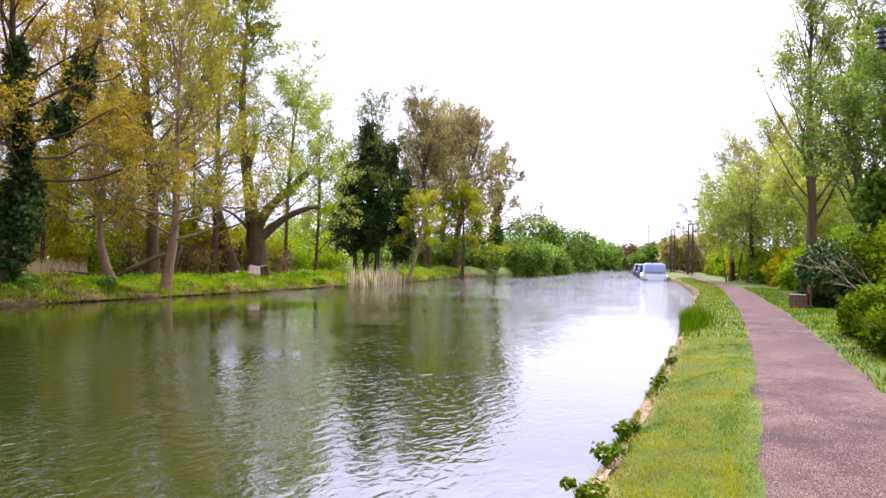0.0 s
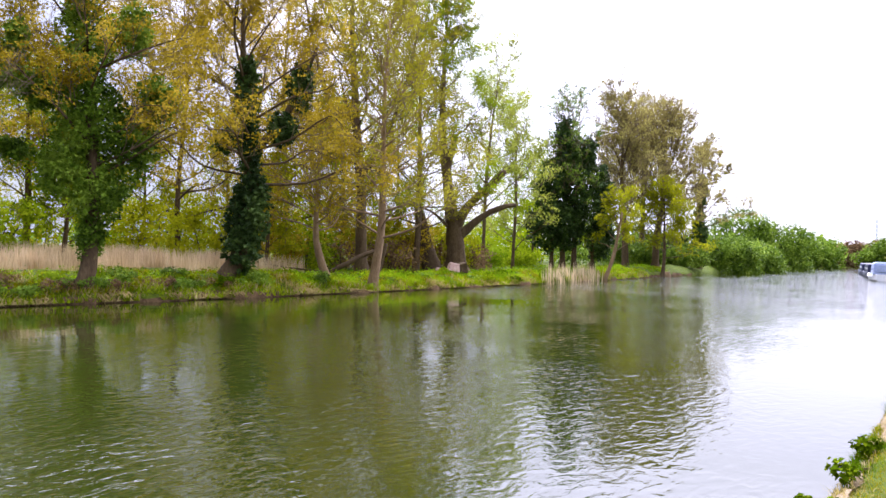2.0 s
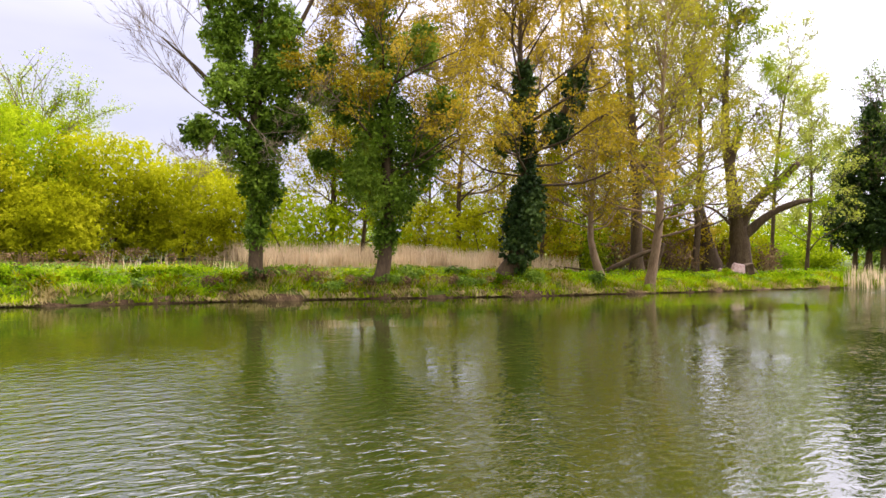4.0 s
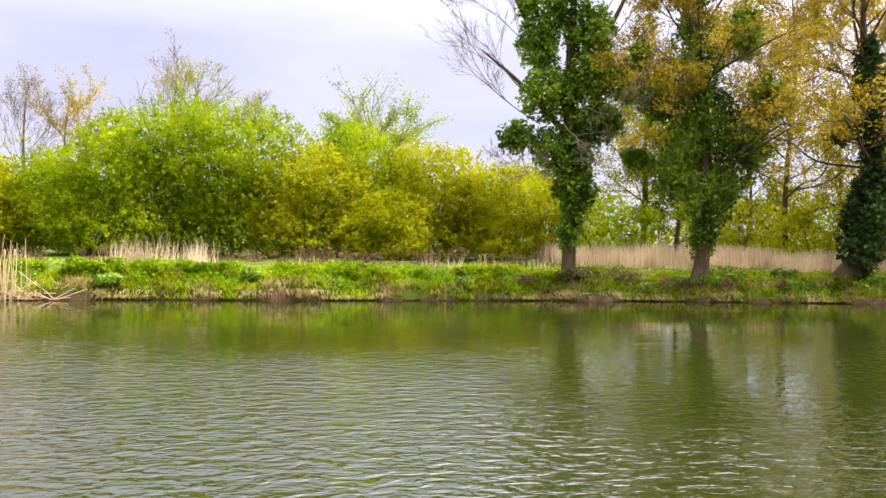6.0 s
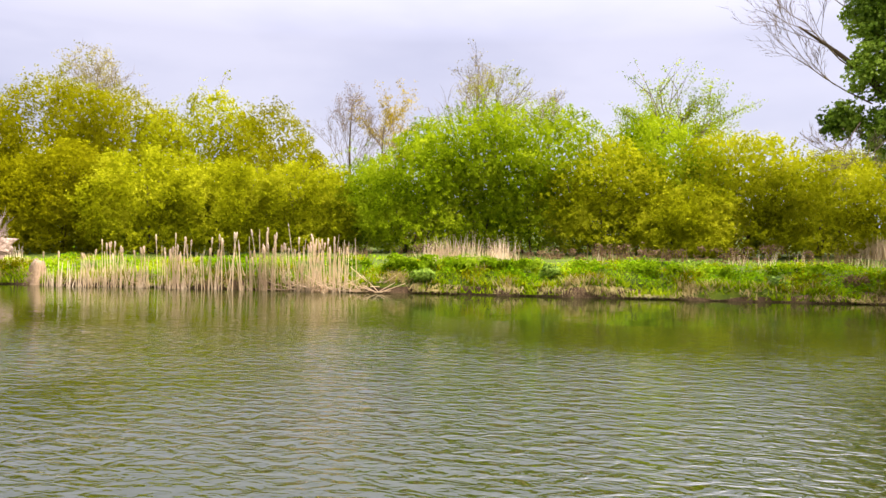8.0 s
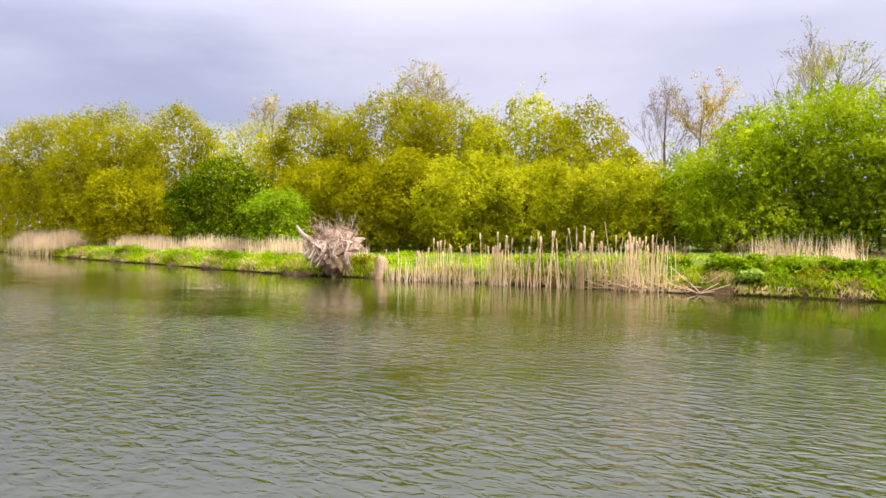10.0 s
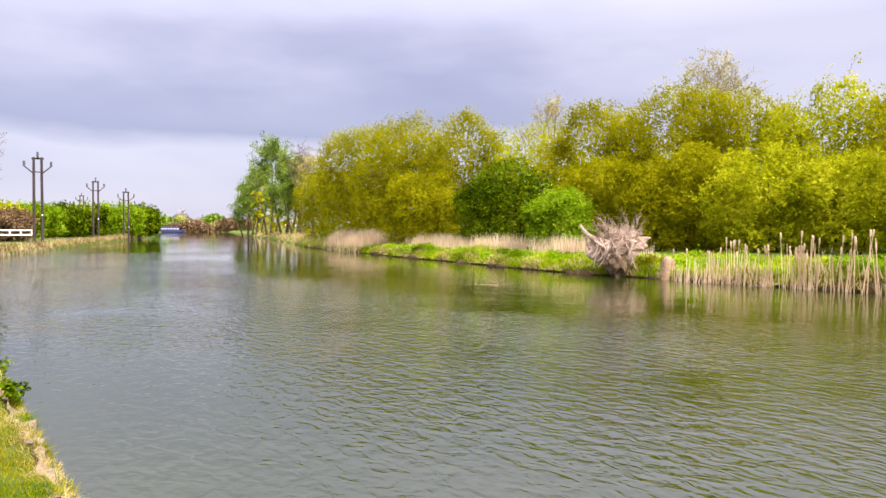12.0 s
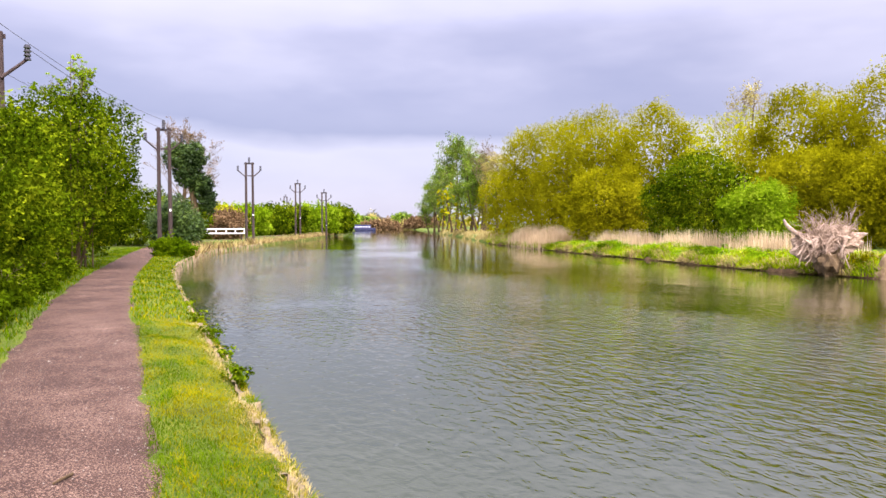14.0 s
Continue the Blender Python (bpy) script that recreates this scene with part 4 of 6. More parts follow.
grown("ivy-clad tree with ochre spring leaves above a stout trunk", stand(39.0, 32.2), [(-0.3, 0, -0.2, 0.36), (0.0, 0, 1.2, 0.28), (0.1, 0, 3.5, 0.26), (-0.1, 0, 7, 0.22), (-0.4, 0, 11, 0.14), (-0.6, 0, 15.5, 0.05)], (4.0, 36, 4.5, 2.5, 14, 64, 0.08), "ochre", 24000, 0.07, (260, 1.5), 14, twig=0.009,
      ivy=[(0.0, 0, 2.2, 0.62, 0.6, 1.1, 700), (0.3, 0, 3.7, 1.25, 1.1, 1.3, 1500), (-1.0, 0, 4.6, 1.0, 1.0, 1.3, 1000), (1.3, 0, 5.6, 1.2, 1.1, 1.5, 1400), (-0.2, 0, 6.6, 1.5, 1.3, 1.7, 1800), (-1.7, 0, 7.4, 1.1, 0.8, 0.9, 700), (2.3, 0, 7.4, 1.0, 0.8, 1.0, 700), (-0.3, 0, 9.2, 1.2, 1.1, 1.9, 1300), (-0.5, 0, 11.9, 0.9, 0.9, 2.2, 1000), (-2.9, 0, 8.6, 0.8, 0.5, 0.6, 350), (-2.6, 0, 5.2, 0.8, 0.4, 0.45, 220), (1.4, 0, 10.0, 0.7, 0.6, 1.2, 400)], ivy_leaf="ivygreen", ivy_size=0.105, ivy_shoot=0.6, ivy_more=1.5)
tree("tree", "ivy-smothered tree with bare grey upper branches", stand(48.3, 31.2), [[(0.05, 0, -0.2, 0.32), (0.0, 0, 1.2, 0.25), (0.0, 0, 4, 0.24), (-0.1, 0, 8, 0.2), (0.1, 0, 12, 0.1), (0.3, 0, 15.5, 0.03)], [(-0.1, 0, 5.5, 0.14), (-2.0, 0, 7.6, 0.08), (-3.6, 0, 9.0, 0.03)], [(0.0, 0, 7.0, 0.14), (1.8, 0, 10.5, 0.08), (2.8, 0, 13, 0.03)], [(0, 0, 6.0, 0.12), (-1.8, 0, 10, 0.07), (-2.8, 0, 12, 0.03)]],
     [], "brown", 0, 0.06, 0.1, fan_depth=4, fans=[((-1.2, 0, 6.0), (-0.85, -0.1, 0.35), 2.8, 0.035), ((-1.5, 0, 7.0), (-0.8, 0.1, 0.5), 3.0, 0.035), ((-1.2, 0, 8.6), (-0.8, 0, 0.6), 2.6, 0.03), ((-0.6, 0, 11.0), (-0.45, 0, 0.9), 2.8, 0.03), ((0.1, 0, 11.6), (0.1, 0, 1), 2.9, 0.035), ((0.9, 0, 9.8), (0.5, 0, 0.85), 3.2, 0.035), ((1.2, 0, 9.0), (0.75, 0.1, 0.7), 3.0, 0.03), ((1.4, 0, 7.6), (0.9, 0, 0.45), 2.0, 0.025), ((-1.5, -1.3, 5.2), (-0.3, -0.5, -0.6), 1.7, 0.025), ((-0.3, -1.6, 5.8), (0.2, -0.5, -0.5), 1.8, 0.025), ((-0.7, -1.4, 4.6), (-0.3, -0.4, -0.6), 1.6, 0.025), ((0.6, -1.4, 6.4), (0.3, -0.5, -0.4), 1.7, 0.025)],
     ivy=[(0.0, 0, 1.9, 0.55, 0.6, 1.1, 700), (0.15, 0, 3.4, 0.95, 1.0, 1.2, 1300), (-0.3, 0, 4.9, 1.5, 1.4, 1.1, 1800), (-2.1, 0, 5.5, 0.9, 0.8, 0.7, 700), (0.9, 0, 6.0, 1.2, 1.1, 1.0, 1200), (-0.9, 0, 7.2, 1.4, 1.3, 1.2, 1700), (0.9, 0, 7.8, 1.3, 1.2, 1.2, 1500), (2.3, 0, 7.2, 0.7, 0.5, 0.6, 350), (-1.3, 0, 9.2, 1.0, 1.0, 1.3, 1000), (0.6, 0, 9.6, 1.2, 1.1, 1.3, 1300), (-0.6, 0, 11.2, 1.1, 1.0, 1.6, 1100), (-1.8, 0, 11.0, 0.5, 0.5, 1.0, 300), (0.4, 0, 12.6, 0.7, 0.7, 1.4, 500), (2.6, 0, 8.6, 0.4, 0.4, 0.6, 160)], ivy_leaf="ivygreen", ivy_size=0.11, ivy_shoot=0.55, ivy_more=1.4, twig=0.009, seed=15)

grown("olive-leaved tree standing back among the bank trees", stand(26.2, 53), [(0, 0, 0, 0.2), (0.1, 0, 5, 0.16), (-0.3, 0, 11, 0.11), (0, 0, 18, 0.04)], (3.0, 30, 6.0, 3.4, 15, 60), "ochre", 17000, 0.085, (190, 1.9), 16, twig=0.013, spread=0.26)
grown("ochre-leaved tree standing back among the bank trees", stand(33.5, 50), [(0, 0, 0, 0.18), (-0.1, 0, 5, 0.14), (0.3, 0, 11, 0.09), (0, 0, 16, 0.04)], (2.8, 28, 5.8, 3.2, 14, 58), "ochre", 12000, 0.085, (170, 1.9), 17, twig=0.013, spread=0.26)
grown("green-leaved tree standing back among the bank trees", stand(16.6, 56), [(0, 0, 0, 0.24), (0.2, 0, 6, 0.18), (0.1, 0, 12, 0.12), (0.4, 0, 18, 0.05)], (3.0, 32, 5.2, 3.2, 16, 62), "mixed", 15000, 0.085, (200, 1.9), 18, twig=0.013, spread=0.26)
grown("olive-leaved tree standing back among the bank trees", stand(43.0, 46), [(0, 0, 0, 0.2), (0.1, 0, 4, 0.15), (0, 0, 9, 0.04)], (2.0, 22, 3.6, 1.6, 20, 60), "olive", 7500, 0.09, (110, 1.5), 19, twig=0.012, spread=0.3)
for az, d, h, leaf, seed in [(22.2, 58, 10, "green", 110), (24.6, 60, 12, "olive", 111), (30.5, 56, 9, "olive", 112), (36.0, 52, 8, "olive", 113), (18.2, 62, 12, "green", 114), (8.0, 84, 10, "fresh", 115), (40.8, 44, 6.5, "green", 116), (27.6, 48, 6, "olive", 117)]:
    grown("thin-stemmed tree in new leaf in the wood behind the bank", stand(az, d), [(0, 0, 0, 0.13), (0.2, 0, h * 0.4, 0.1), (0.1, 0, h, 0.03)], (h * 0.18, 20, h * 0.34, h * 0.16, 18, 62), leaf, 4200, 0.11, (80, h * 0.16), seed, twig=0.013, spread=0.32, group="thin trees behind the bank")

# ---- thickets and woods behind the far bank: bearing, distance, width, depth, height, leaf, leaves ----
THICKET = [
    (-5.8, 125, 10, 8, 7.5, "ivygreen", 4200), (-7.6, 135, 9, 8, 7.0, "ivygreen", 3600), (-6.6, 165, 14, 10, 12, "ivygreen", 4200), (-9.2, 190, 16, 12, 12, "ivygreen", 4200),
    (-11.0, 235, 18, 14, 11, "ivygreen", 3600), (-12.6, 280, 20, 14, 9, "budding", 3600), (2.2, 110, 12, 8, 6.5, "ivygreen", 4200), (-1.8, 122, 12, 8, 5.5, "ivygreen", 3600),
    (7.8, 100, 13, 8, 9, "green", 5000), (10.2, 92, 11, 8, 6, "green", 4600), (13.5, 85, 12, 8, 5, "green", 4600), (17.0, 70, 9, 6, 4.5, "olive", 4200), (16.0, 60, 5, 4, 3.2, "brown", 1500), (18.6, 55, 5, 4, 2.6, "brown", 1500), (22.0, 54, 5, 4, 2.4, "brown", 1500), (24.2, 55, 4, 4, 2.2, "ivygreen", 1500), (13.0, 62, 5, 4, 2.4, "brown", 2200),
    (14.6, 61, 6, 4, 4.4, "olive", 3800), (17.6, 58, 5, 4, 5.2, "ochre", 3600), (19.6, 57, 5, 4, 4.6, "olive", 3600), (22.6, 56, 5.4, 4, 5.6, "ochre", 3800), (24.8, 52, 4.6, 3.6, 4.2, "green", 3400), (27.2, 50, 4.6, 3.6, 4.6, "ochre", 3400), (31.4, 50, 5, 4, 4.6, "olive", 3600), (35.6, 47, 5, 4, 4.2, "olive", 3600),
    (4.2, 84, 7, 5, 3.0, "ivygreen", 1500), (0.6, 100, 8, 5, 3.6, "ivygreen", 2600), (-2.4, 108, 8, 5, 3.4, "ivygreen", 2400), (9.4, 76, 6, 4, 2.2, "green", 2600), (12.2, 70, 6, 4, 2.6, "fresh", 2800),
    (20.5, 62, 8, 6, 6, "olive", 4800), (25.0, 62, 9, 6, 6.5, "olive", 5200), (29.5, 62, 10, 6, 6.5, "green", 5200), (33.5, 55, 8, 6, 6.5, "olive", 4600), (37.0, 58, 9, 6, 5.6, "fresh", 4600),
    (42.0, 56, 9, 6, 6.5, "willow", 4600), (45.5, 43, 6, 5, 4.2, "green", 4600), (50.5, 48, 8, 6, 6.5, "olive", 6000),
    (53.5, 43, 7, 6, 5.8, "olive", 7000), (58.5, 43, 7.5, 6, 7.0, "olive", 8500), (63.5, 44, 7, 6, 8.2, "green", 8500), (62.0, 40, 5, 4, 4.2, "olive", 5000), (67.5, 41.5, 6.5, 6, 6.8, "olive", 8000),
    (72.5, 43, 8, 6, 9.2, "green", 12000), (77.0, 43.5, 8.5, 6, 9.6, "green", 13000), (81.5, 42, 7, 6, 7.2, "green", 9500), (85.5, 46, 6.5, 6, 6.0, "green", 7000),
    (89.0, 43, 6, 5, 5.4, "olive", 6500), (92.0, 50, 8, 6, 10.5, "willow", 8500), (96.5, 51, 9, 7, 11, "olive", 9500), (95.0, 44, 6, 5, 6.0, "olive", 6500), (100, 44.5, 7, 5, 6.5, "olive", 7500),
    (101.5, 54, 8, 6, 11.0, "willow", 8500), (106, 56, 10, 7, 12.4, "willow", 10000), (105.5, 47, 7, 5, 6.8, "willow", 7500), (110.5, 49, 7, 5, 6.4, "willow", 7500), (111.5, 58, 9, 7, 11.5, "willow", 9000),
    (114.5, 46, 4, 3.5, 4.0, "fresh", 5000), (118, 55, 7.5, 6, 7.0, "hedge", 9000), (116.5, 64, 10, 7, 11, "olive", 8000), (121.5, 66, 9, 7, 12.5, "willow", 9000), (126, 70, 9, 8, 12.5, "willow", 9500),
    (124.5, 62, 7, 5, 6.5, "willow", 6500), (129.0, 76, 9, 8, 12.5, "willow", 9500), (131.2, 88, 8, 7, 9, "willow", 5000),
    # the dark bramble floor of the thicket
    (51, 52, 10, 5, 3.2, "ivygreen", 1500), (56, 50, 10, 5, 3.4, "brown", 1500), (61, 50, 10, 5, 3.6, "ivygreen", 1500), (66, 49, 10, 5, 3.4, "brown", 1500), (71, 50, 10, 5, 3.6, "ivygreen", 1500), (76.5, 51, 10, 5, 3.6, "ivygreen", 1500),
    (82, 50, 10, 5, 3.4, "brown", 1500), (87.5, 51, 10, 5, 3.4, "ivygreen", 1500), (93, 58, 11, 5, 4, "ivygreen", 1500), (98.5, 60, 11, 5, 4, "ivygreen", 1500), (104, 62, 12, 5, 4, "ivygreen", 1500), (110, 64, 12, 5, 4, "ivygreen", 1500), (115.5, 68, 12, 5, 4, "ivygreen", 1500), (120.5, 72, 12, 5, 4, "ivygreen", 1500), (125.5, 78, 12, 5, 4, "ivygreen", 1500),
]
for k, (az, d, w, deep, h, leaf, n) in enumerate(THICKET):
    words = {"willow": "yellow-green sallow bush in fresh leaf", "green": "rounded mid-green bush in full leaf", "olive": "ochre-tinged sallow bush coming into leaf", "fresh": "bright green bush in new leaf",
             "pale": "pale green tree in new leaf", "ochre": "ochre-leaved scrub coming into leaf", "budding": "brownish scrub coming into leaf", "hedge": "dense dark green bush in full leaf", "ivygreen": "low dark green bramble bush", "brown": "brown budding scrub with bare twigs"}[leaf]
    fine = az > 88
    bush(words + " behind the river bank", stand(az, d), w, deep, h, leaf, int(n * 2.0) if fine and leaf == "willow" else int(n * (1.3 if fine else 1.0 if az < 4 else 0.55 if az < 50 else 1.25 if az < 70 else 1.05)), 0.10 * max(1, d / (82 if fine else 54)), max(0.7, 0.8 * d / 48), seed=100 + k, group="thicket behind the far bank", twigs=90, up=0.15 if leaf == "willow" and h > 9 else 0.6)

# taller trees that stand up out of the thicket
for az, d, h, w, leaf, n, size, seed in [(76.9, 58, 14.5, 6, "budding", 700, 0.13, 31), (71.5, 60, 12.5, 4, "budding", 500, 0.13, 32), (63.3, 60, 10.6, 10, "green", 7500, 0.16, 33), (86.2, 82, 17, 10, "brown", 600, 0.15, 34), (83.8, 84, 16, 8, "ochre", 2600, 0.2, 35),
                                         (103.6, 64, 15.2, 6, "budding", 1800, 0.15, 36), (114.8, 68, 13, 5, "budding", 900, 0.15, 37), (75.5, 47, 11, 4, "olive", 900, 0.12, 40),
                                         (133.4, 116, 14, 4, "brown", 300, 0.2, 41), (132.6, 100, 11, 6, "budding", 900, 0.2, 45)]:
    bare = leaf in ("budding", "brown")
    tree("tree", "tall airy tree rising behind the thicket", stand(az, d), [[(0, 0, 0, 0.24), (0.1, 0, h * 0.35, 0.18), (0.0, 0, h * 0.6, 0.1), (0.2, 0, h * 0.85, 0.02)]],
         [] if bare else [(0, 0, h * (0.56 if d > 95 else 0.68), w / 2, w / 2, h * (0.45 if d > 95 else 0.34), 1000)], leaf, int(n * 1.9), size * 0.62, 0.3, twig=0.011, seed=seed, bushy=True,
         fans=[((0.05, 0, h * (0.32 + 0.05 * k)), (math.sin(k * 2.4), math.cos(k * 2.4), 1.0 + 0.15 * k), h * (0.30 - 0.018 * k), 0.055 - 0.003 * k) for k in range(10)] if bare else (), group="airy trees behind the thicket")


for az, d, h, w, seed in [(135.6, 142, 15.0, 9, 42), (134.5, 128, 11.5, 7, 43), (136.6, 165, 12.0, 9, 44), (133.7, 122, 10.0, 6, 46), (137.3, 175, 9.0, 8, 47)]:
    grown("airy grey-green willow with bare lower trunks at the bend", stand(az, d), [(0, 0, 0, 0.3), (0.3, 0, h * 0.3, 0.22), (0.2, 0, h * 0.9, 0.05)], (h * 0.25, 24, w * 0.62, w * 0.3, 25, 66), "ivygreen", 7500, 0.15, (130, h * 0.13), seed, twig=0.025, spread=0.45, group="willows at the bend",
          more=[[(0.8, 0, 0, 0.2), (1.6, 0, h * 0.35, 0.14), (2.4, 0, h * 0.75, 0.04)], [(-0.7, 0, 0, 0.2), (-1.6, 0, h * 0.35, 0.14), (-2.2, 0, h * 0.7, 0.04)]])


# ---- near bank: hedges and trees inland of the towpath ----
def beside(u, inland):
    """A pose on the near side, that far inland of the path's middle, its y axis leading inland."""
    x, y = xy(u, path_v(u) - inland)
    return pose(x, y, ground_z(x, y) - 0.05, 0, 0, 180 + 70)


HEDGE = [  # along the river, inland, width, depth, height, leaf, leaves
    (-12.5, 3.5, 4.2, 4.0, 3.3, "hedge", 10000), (-17.0, 3.3, 4.8, 4.2, 4.0, "hedge", 12000), (-22, 3.3, 5.0, 4.6, 6.0, "hedge", 13000), (-27, 3.4, 5.0, 4.6, 5.0, "hedge", 12000),
    (-9.0, 2.3, 3.4, 1.4, 0.55, "hedge", 2600), (-12.0, 1.9, 3.4, 1.2, 0.6, "hedge", 2600), (-15.0, 1.75, 3.4, 1.2, 0.65, "hedge", 2400), (-18.5, 1.7, 3.8, 1.2, 0.7, "hedge", 2200), (-22.5, 1.65, 4.4, 1.2, 0.7, "hedge", 2000), (-27, 1.65, 5, 1.2, 0.7, "hedge", 1800),
    (-37, 3.9, 6, 4.6, 6.9, "hedge", 9000), (-44, 3.4, 6.4, 4.6, 7.3, "hedge", 9000), (-53, 5.0, 6, 4, 4.6, "ivygreen", 5200), (-63, 5.5, 6, 4, 4.0, "olive", 4200), (-72, 6, 7, 5, 3.8, "olive", 4200),
    (35.2, 2.9, 2.8, 2.4, 2.9, "ivy", 5000), (36, 4.2, 4.6, 3.6, 3.0, "hedge", 6000), (17.0, 2.0, 3.0, 1.6, 1.1, "hedge", 4200), (21, 2.1, 3.2, 1.6, 1.2, "hedge", 4200), (25.5, 3.2, 3.2, 1.8, 1.3, "fresh", 3600), (36.5, 6.6, 5.4, 4.0, 4.7, "green", 9000), (41, 5.0, 5, 3.6, 3.6, "ivygreen", 6000), (45, 6.0, 6, 4, 4.2, "fresh", 7000), (50, 5.4, 6, 4, 3.4, "fresh", 6000), (57, 5.0, 6, 4, 3.2, "fresh", 5200), (65, 5.0, 7, 4, 3.2, "willow", 5200), (74, 5.0, 8, 4, 3.2, "fresh", 4600), (84, 5.0, 9, 4, 3.4, "fresh", 4200), (96, 5.0, 11, 4, 3.6, "willow", 4200), (110, 5.0, 12, 4, 3.8, "green", 3600), (126, 5.5, 14, 5, 4.2, "green", 3600),
    (23.0, 5.2, 4.2, 3.2, 1.5, "fresh", 7000), (24.5, 6.6, 4.2, 3.6, 2.6, "green", 6000), (29.5, 7.6, 5.4, 4, 4.4, "fresh", 7000), (31, 10, 6, 5, 6.4, "green", 6000),
]
for k, (u, inland, w, deep, h, leaf, n) in enumerate(HEDGE):
    d = abs(u) + 4
    words = {"ivy": "dense dark evergreen hedge bush", "hedge": "leafy green hedge bush with yellow-green new shoots", "fresh": "bright green leafy hedge bush in new leaf", "green": "mid-green leafy hedge bush", "olive": "olive-tinged hedge bush", "ivygreen": "dense dark green hedge bush", "budding": "brownish hedge bush coming into leaf", "willow": "yellow-green hedge bush in fresh leaf"}[leaf]
    bush(words + " beside the towpath", beside(u, inland), w, deep, h, leaf, n if d < 45 else int(n * 0.6), 0.07 * max(0.85, d / 28), 0.5 * max(0.8, d / 28), seed=300 + k, name="hedge_bush", group="hedge beside the towpath", category="hedge", twigs=120 if d < 30 else 50, simple=d > 15)
# the hedge's crown hangs over the path
bush("leafy hedge bush whose crown leans over the towpath", beside(-32.5, 2.0), 6.2, 5.2, 7.7, "hedge", 15000, 0.072, 0.6, seed=330, name="hedge_bush", group="hedge beside the towpath", category="hedge", base=1.1, twigs=120, simple=False)
tree("dead_branches", "bare brown dead branches sprawling out of the hedge", stand(-28.6, 25.0), [[(0, 0, 0, 0.05), (0.2, -0.2, 0.8, 0.04), (0.9, -0.4, 1.5, 0.02)]], [], "brown", 0, 0.05, 0.1, fans=[((0.2, -0.2, 0.7), (math.cos(k * 1.7), -0.5, 0.5), 1.5, 0.03) for k in range(4)], fan_depth=2, twig=0.008, seed=332, category="dead wood")
# long new shoots standing up out of the hedge
rng = np.random.default_rng(5)
for k in range(11):
    u, h = -31 - 5 * rng.uniform(), rng.uniform(7.0, 8.0)
    m = beside(u, 1.0 + 1.6 * rng.uniform())
    lean = rng.normal(0, 0.25, 2)
    tree("sapling_shoot", "tall thin leafy shoot standing out of the hedge", m, [[(0, 0, 0, 0.03), (0, 0, h * 0.5, 0.02), (lean[0], lean[1], h, 0.006)]],
         [(lean[0] * 0.9, lean[1] * 0.9, h - 0.7, 0.15, 0.15, 0.8, 14)], "fresh", 150, 0.075, 0.05, seed=80 + k, group="shoots above the hedge", category="shoot", twig=0.004)

# tall trees inland
def poplar(az, d, h, w, leaf, n, seed):
    trunk = [(0, 0, 0, 0.32), (-0.1, 0, h * 0.3, 0.26), (-0.3, 0, h * 0.6, 0.14), (-0.2, 0, h * 0.97, 0.03)]
    stems = [trunk] + limbs_of(np.random.default_rng(seed + 900), trunk, h * 0.2, 34, w * 0.95, w * 0.34, 55, 74)
    tree("poplar", "tall airy poplar with upright limbs and pale new leaves", stand(az, d), stems, [], leaf, n, 0.10, 0.24, twig=0.013, seed=seed, sprout=(220, 1.7, 0.35), group="poplars inland of the path")


poplar(-25.6, 54, 19.5, 7.5, "pale", 14000, 51)
poplar(-28.4, 56, 19.0, 7, "pale", 14000, 52)
poplar(-31.2, 55, 20, 7, "pale", 13000, 53)
tree("tree", "grey twiggy tree with dark ivy inland of the hedge", stand(-30.2, 40), [[(0, 0, 0, 0.3), (0, 0, 4, 0.25), (0.2, 0, 8, 0.15), (0.4, 0, 12, 0.04)]],
     [(0, 0, 8, 3.4, 3, 4.2, 900)], "ivygreen", 9000, 0.12, 0.3, ivy=[(0, 0, 4.6, 2.0, 1.6, 2.0, 3000, 30, 0.7), (1.2, 0, 6.6, 1.6, 1.4, 1.4, 1800, 20, 0.6)], ivy_leaf="ivygreen", ivy_size=0.18, seed=54)
for az, d, h, w, leaf, n, seed in [(-23.4, 78, 13.8, 8, "willow", 7800, 55), (-20.6, 82, 13.6, 7, "olive", 3600, 56), (-26.2, 70, 11.5, 7, "willow", 6500, 57), (-21.8, 74, 9.5, 7, "brown", 900, 58), (-19.2, 130, 12, 10, "brown", 2200, 59)]:
    grown({"willow": "yellow-green willow behind the towpath hedge", "olive": "sparse olive-leaved tree behind the hedge", "brown": "brown budding tree behind the hedge", "green": "round green tree far down the path"}[leaf], stand(az, d),
          [(0, 0, 0, 0.26), (0.1, 0, h * 0.3, 0.2), (0, 0, h * 0.62, 0.1), (0.1, 0, h * 0.92, 0.03)], (h * 0.22, 26, w * 0.62, w * 0.3, 30, 68), leaf, n, 0.09 * max(1, d / 80), (120, h * 0.13), seed, twig=0.014 * max(1, d / 90), spread=0.34, group="trees behind the hedge")
for k, (az, d, w, h) in enumerate([(-20.6, 78, 6.5, 12.0), (-23.2, 74, 8.0, 13.5), (-25.6, 70, 7.5, 12.0), (-27.6, 66, 7.0, 10.5)]):
    bush("tall yellow-green willow behind the towpath hedge", stand(az, d), w, 6, h, "pale", 8500, 0.11, 0.9, seed=450 + k, name="willow", group="willows behind the hedge", base=2.5, category="tree", twigs=120)
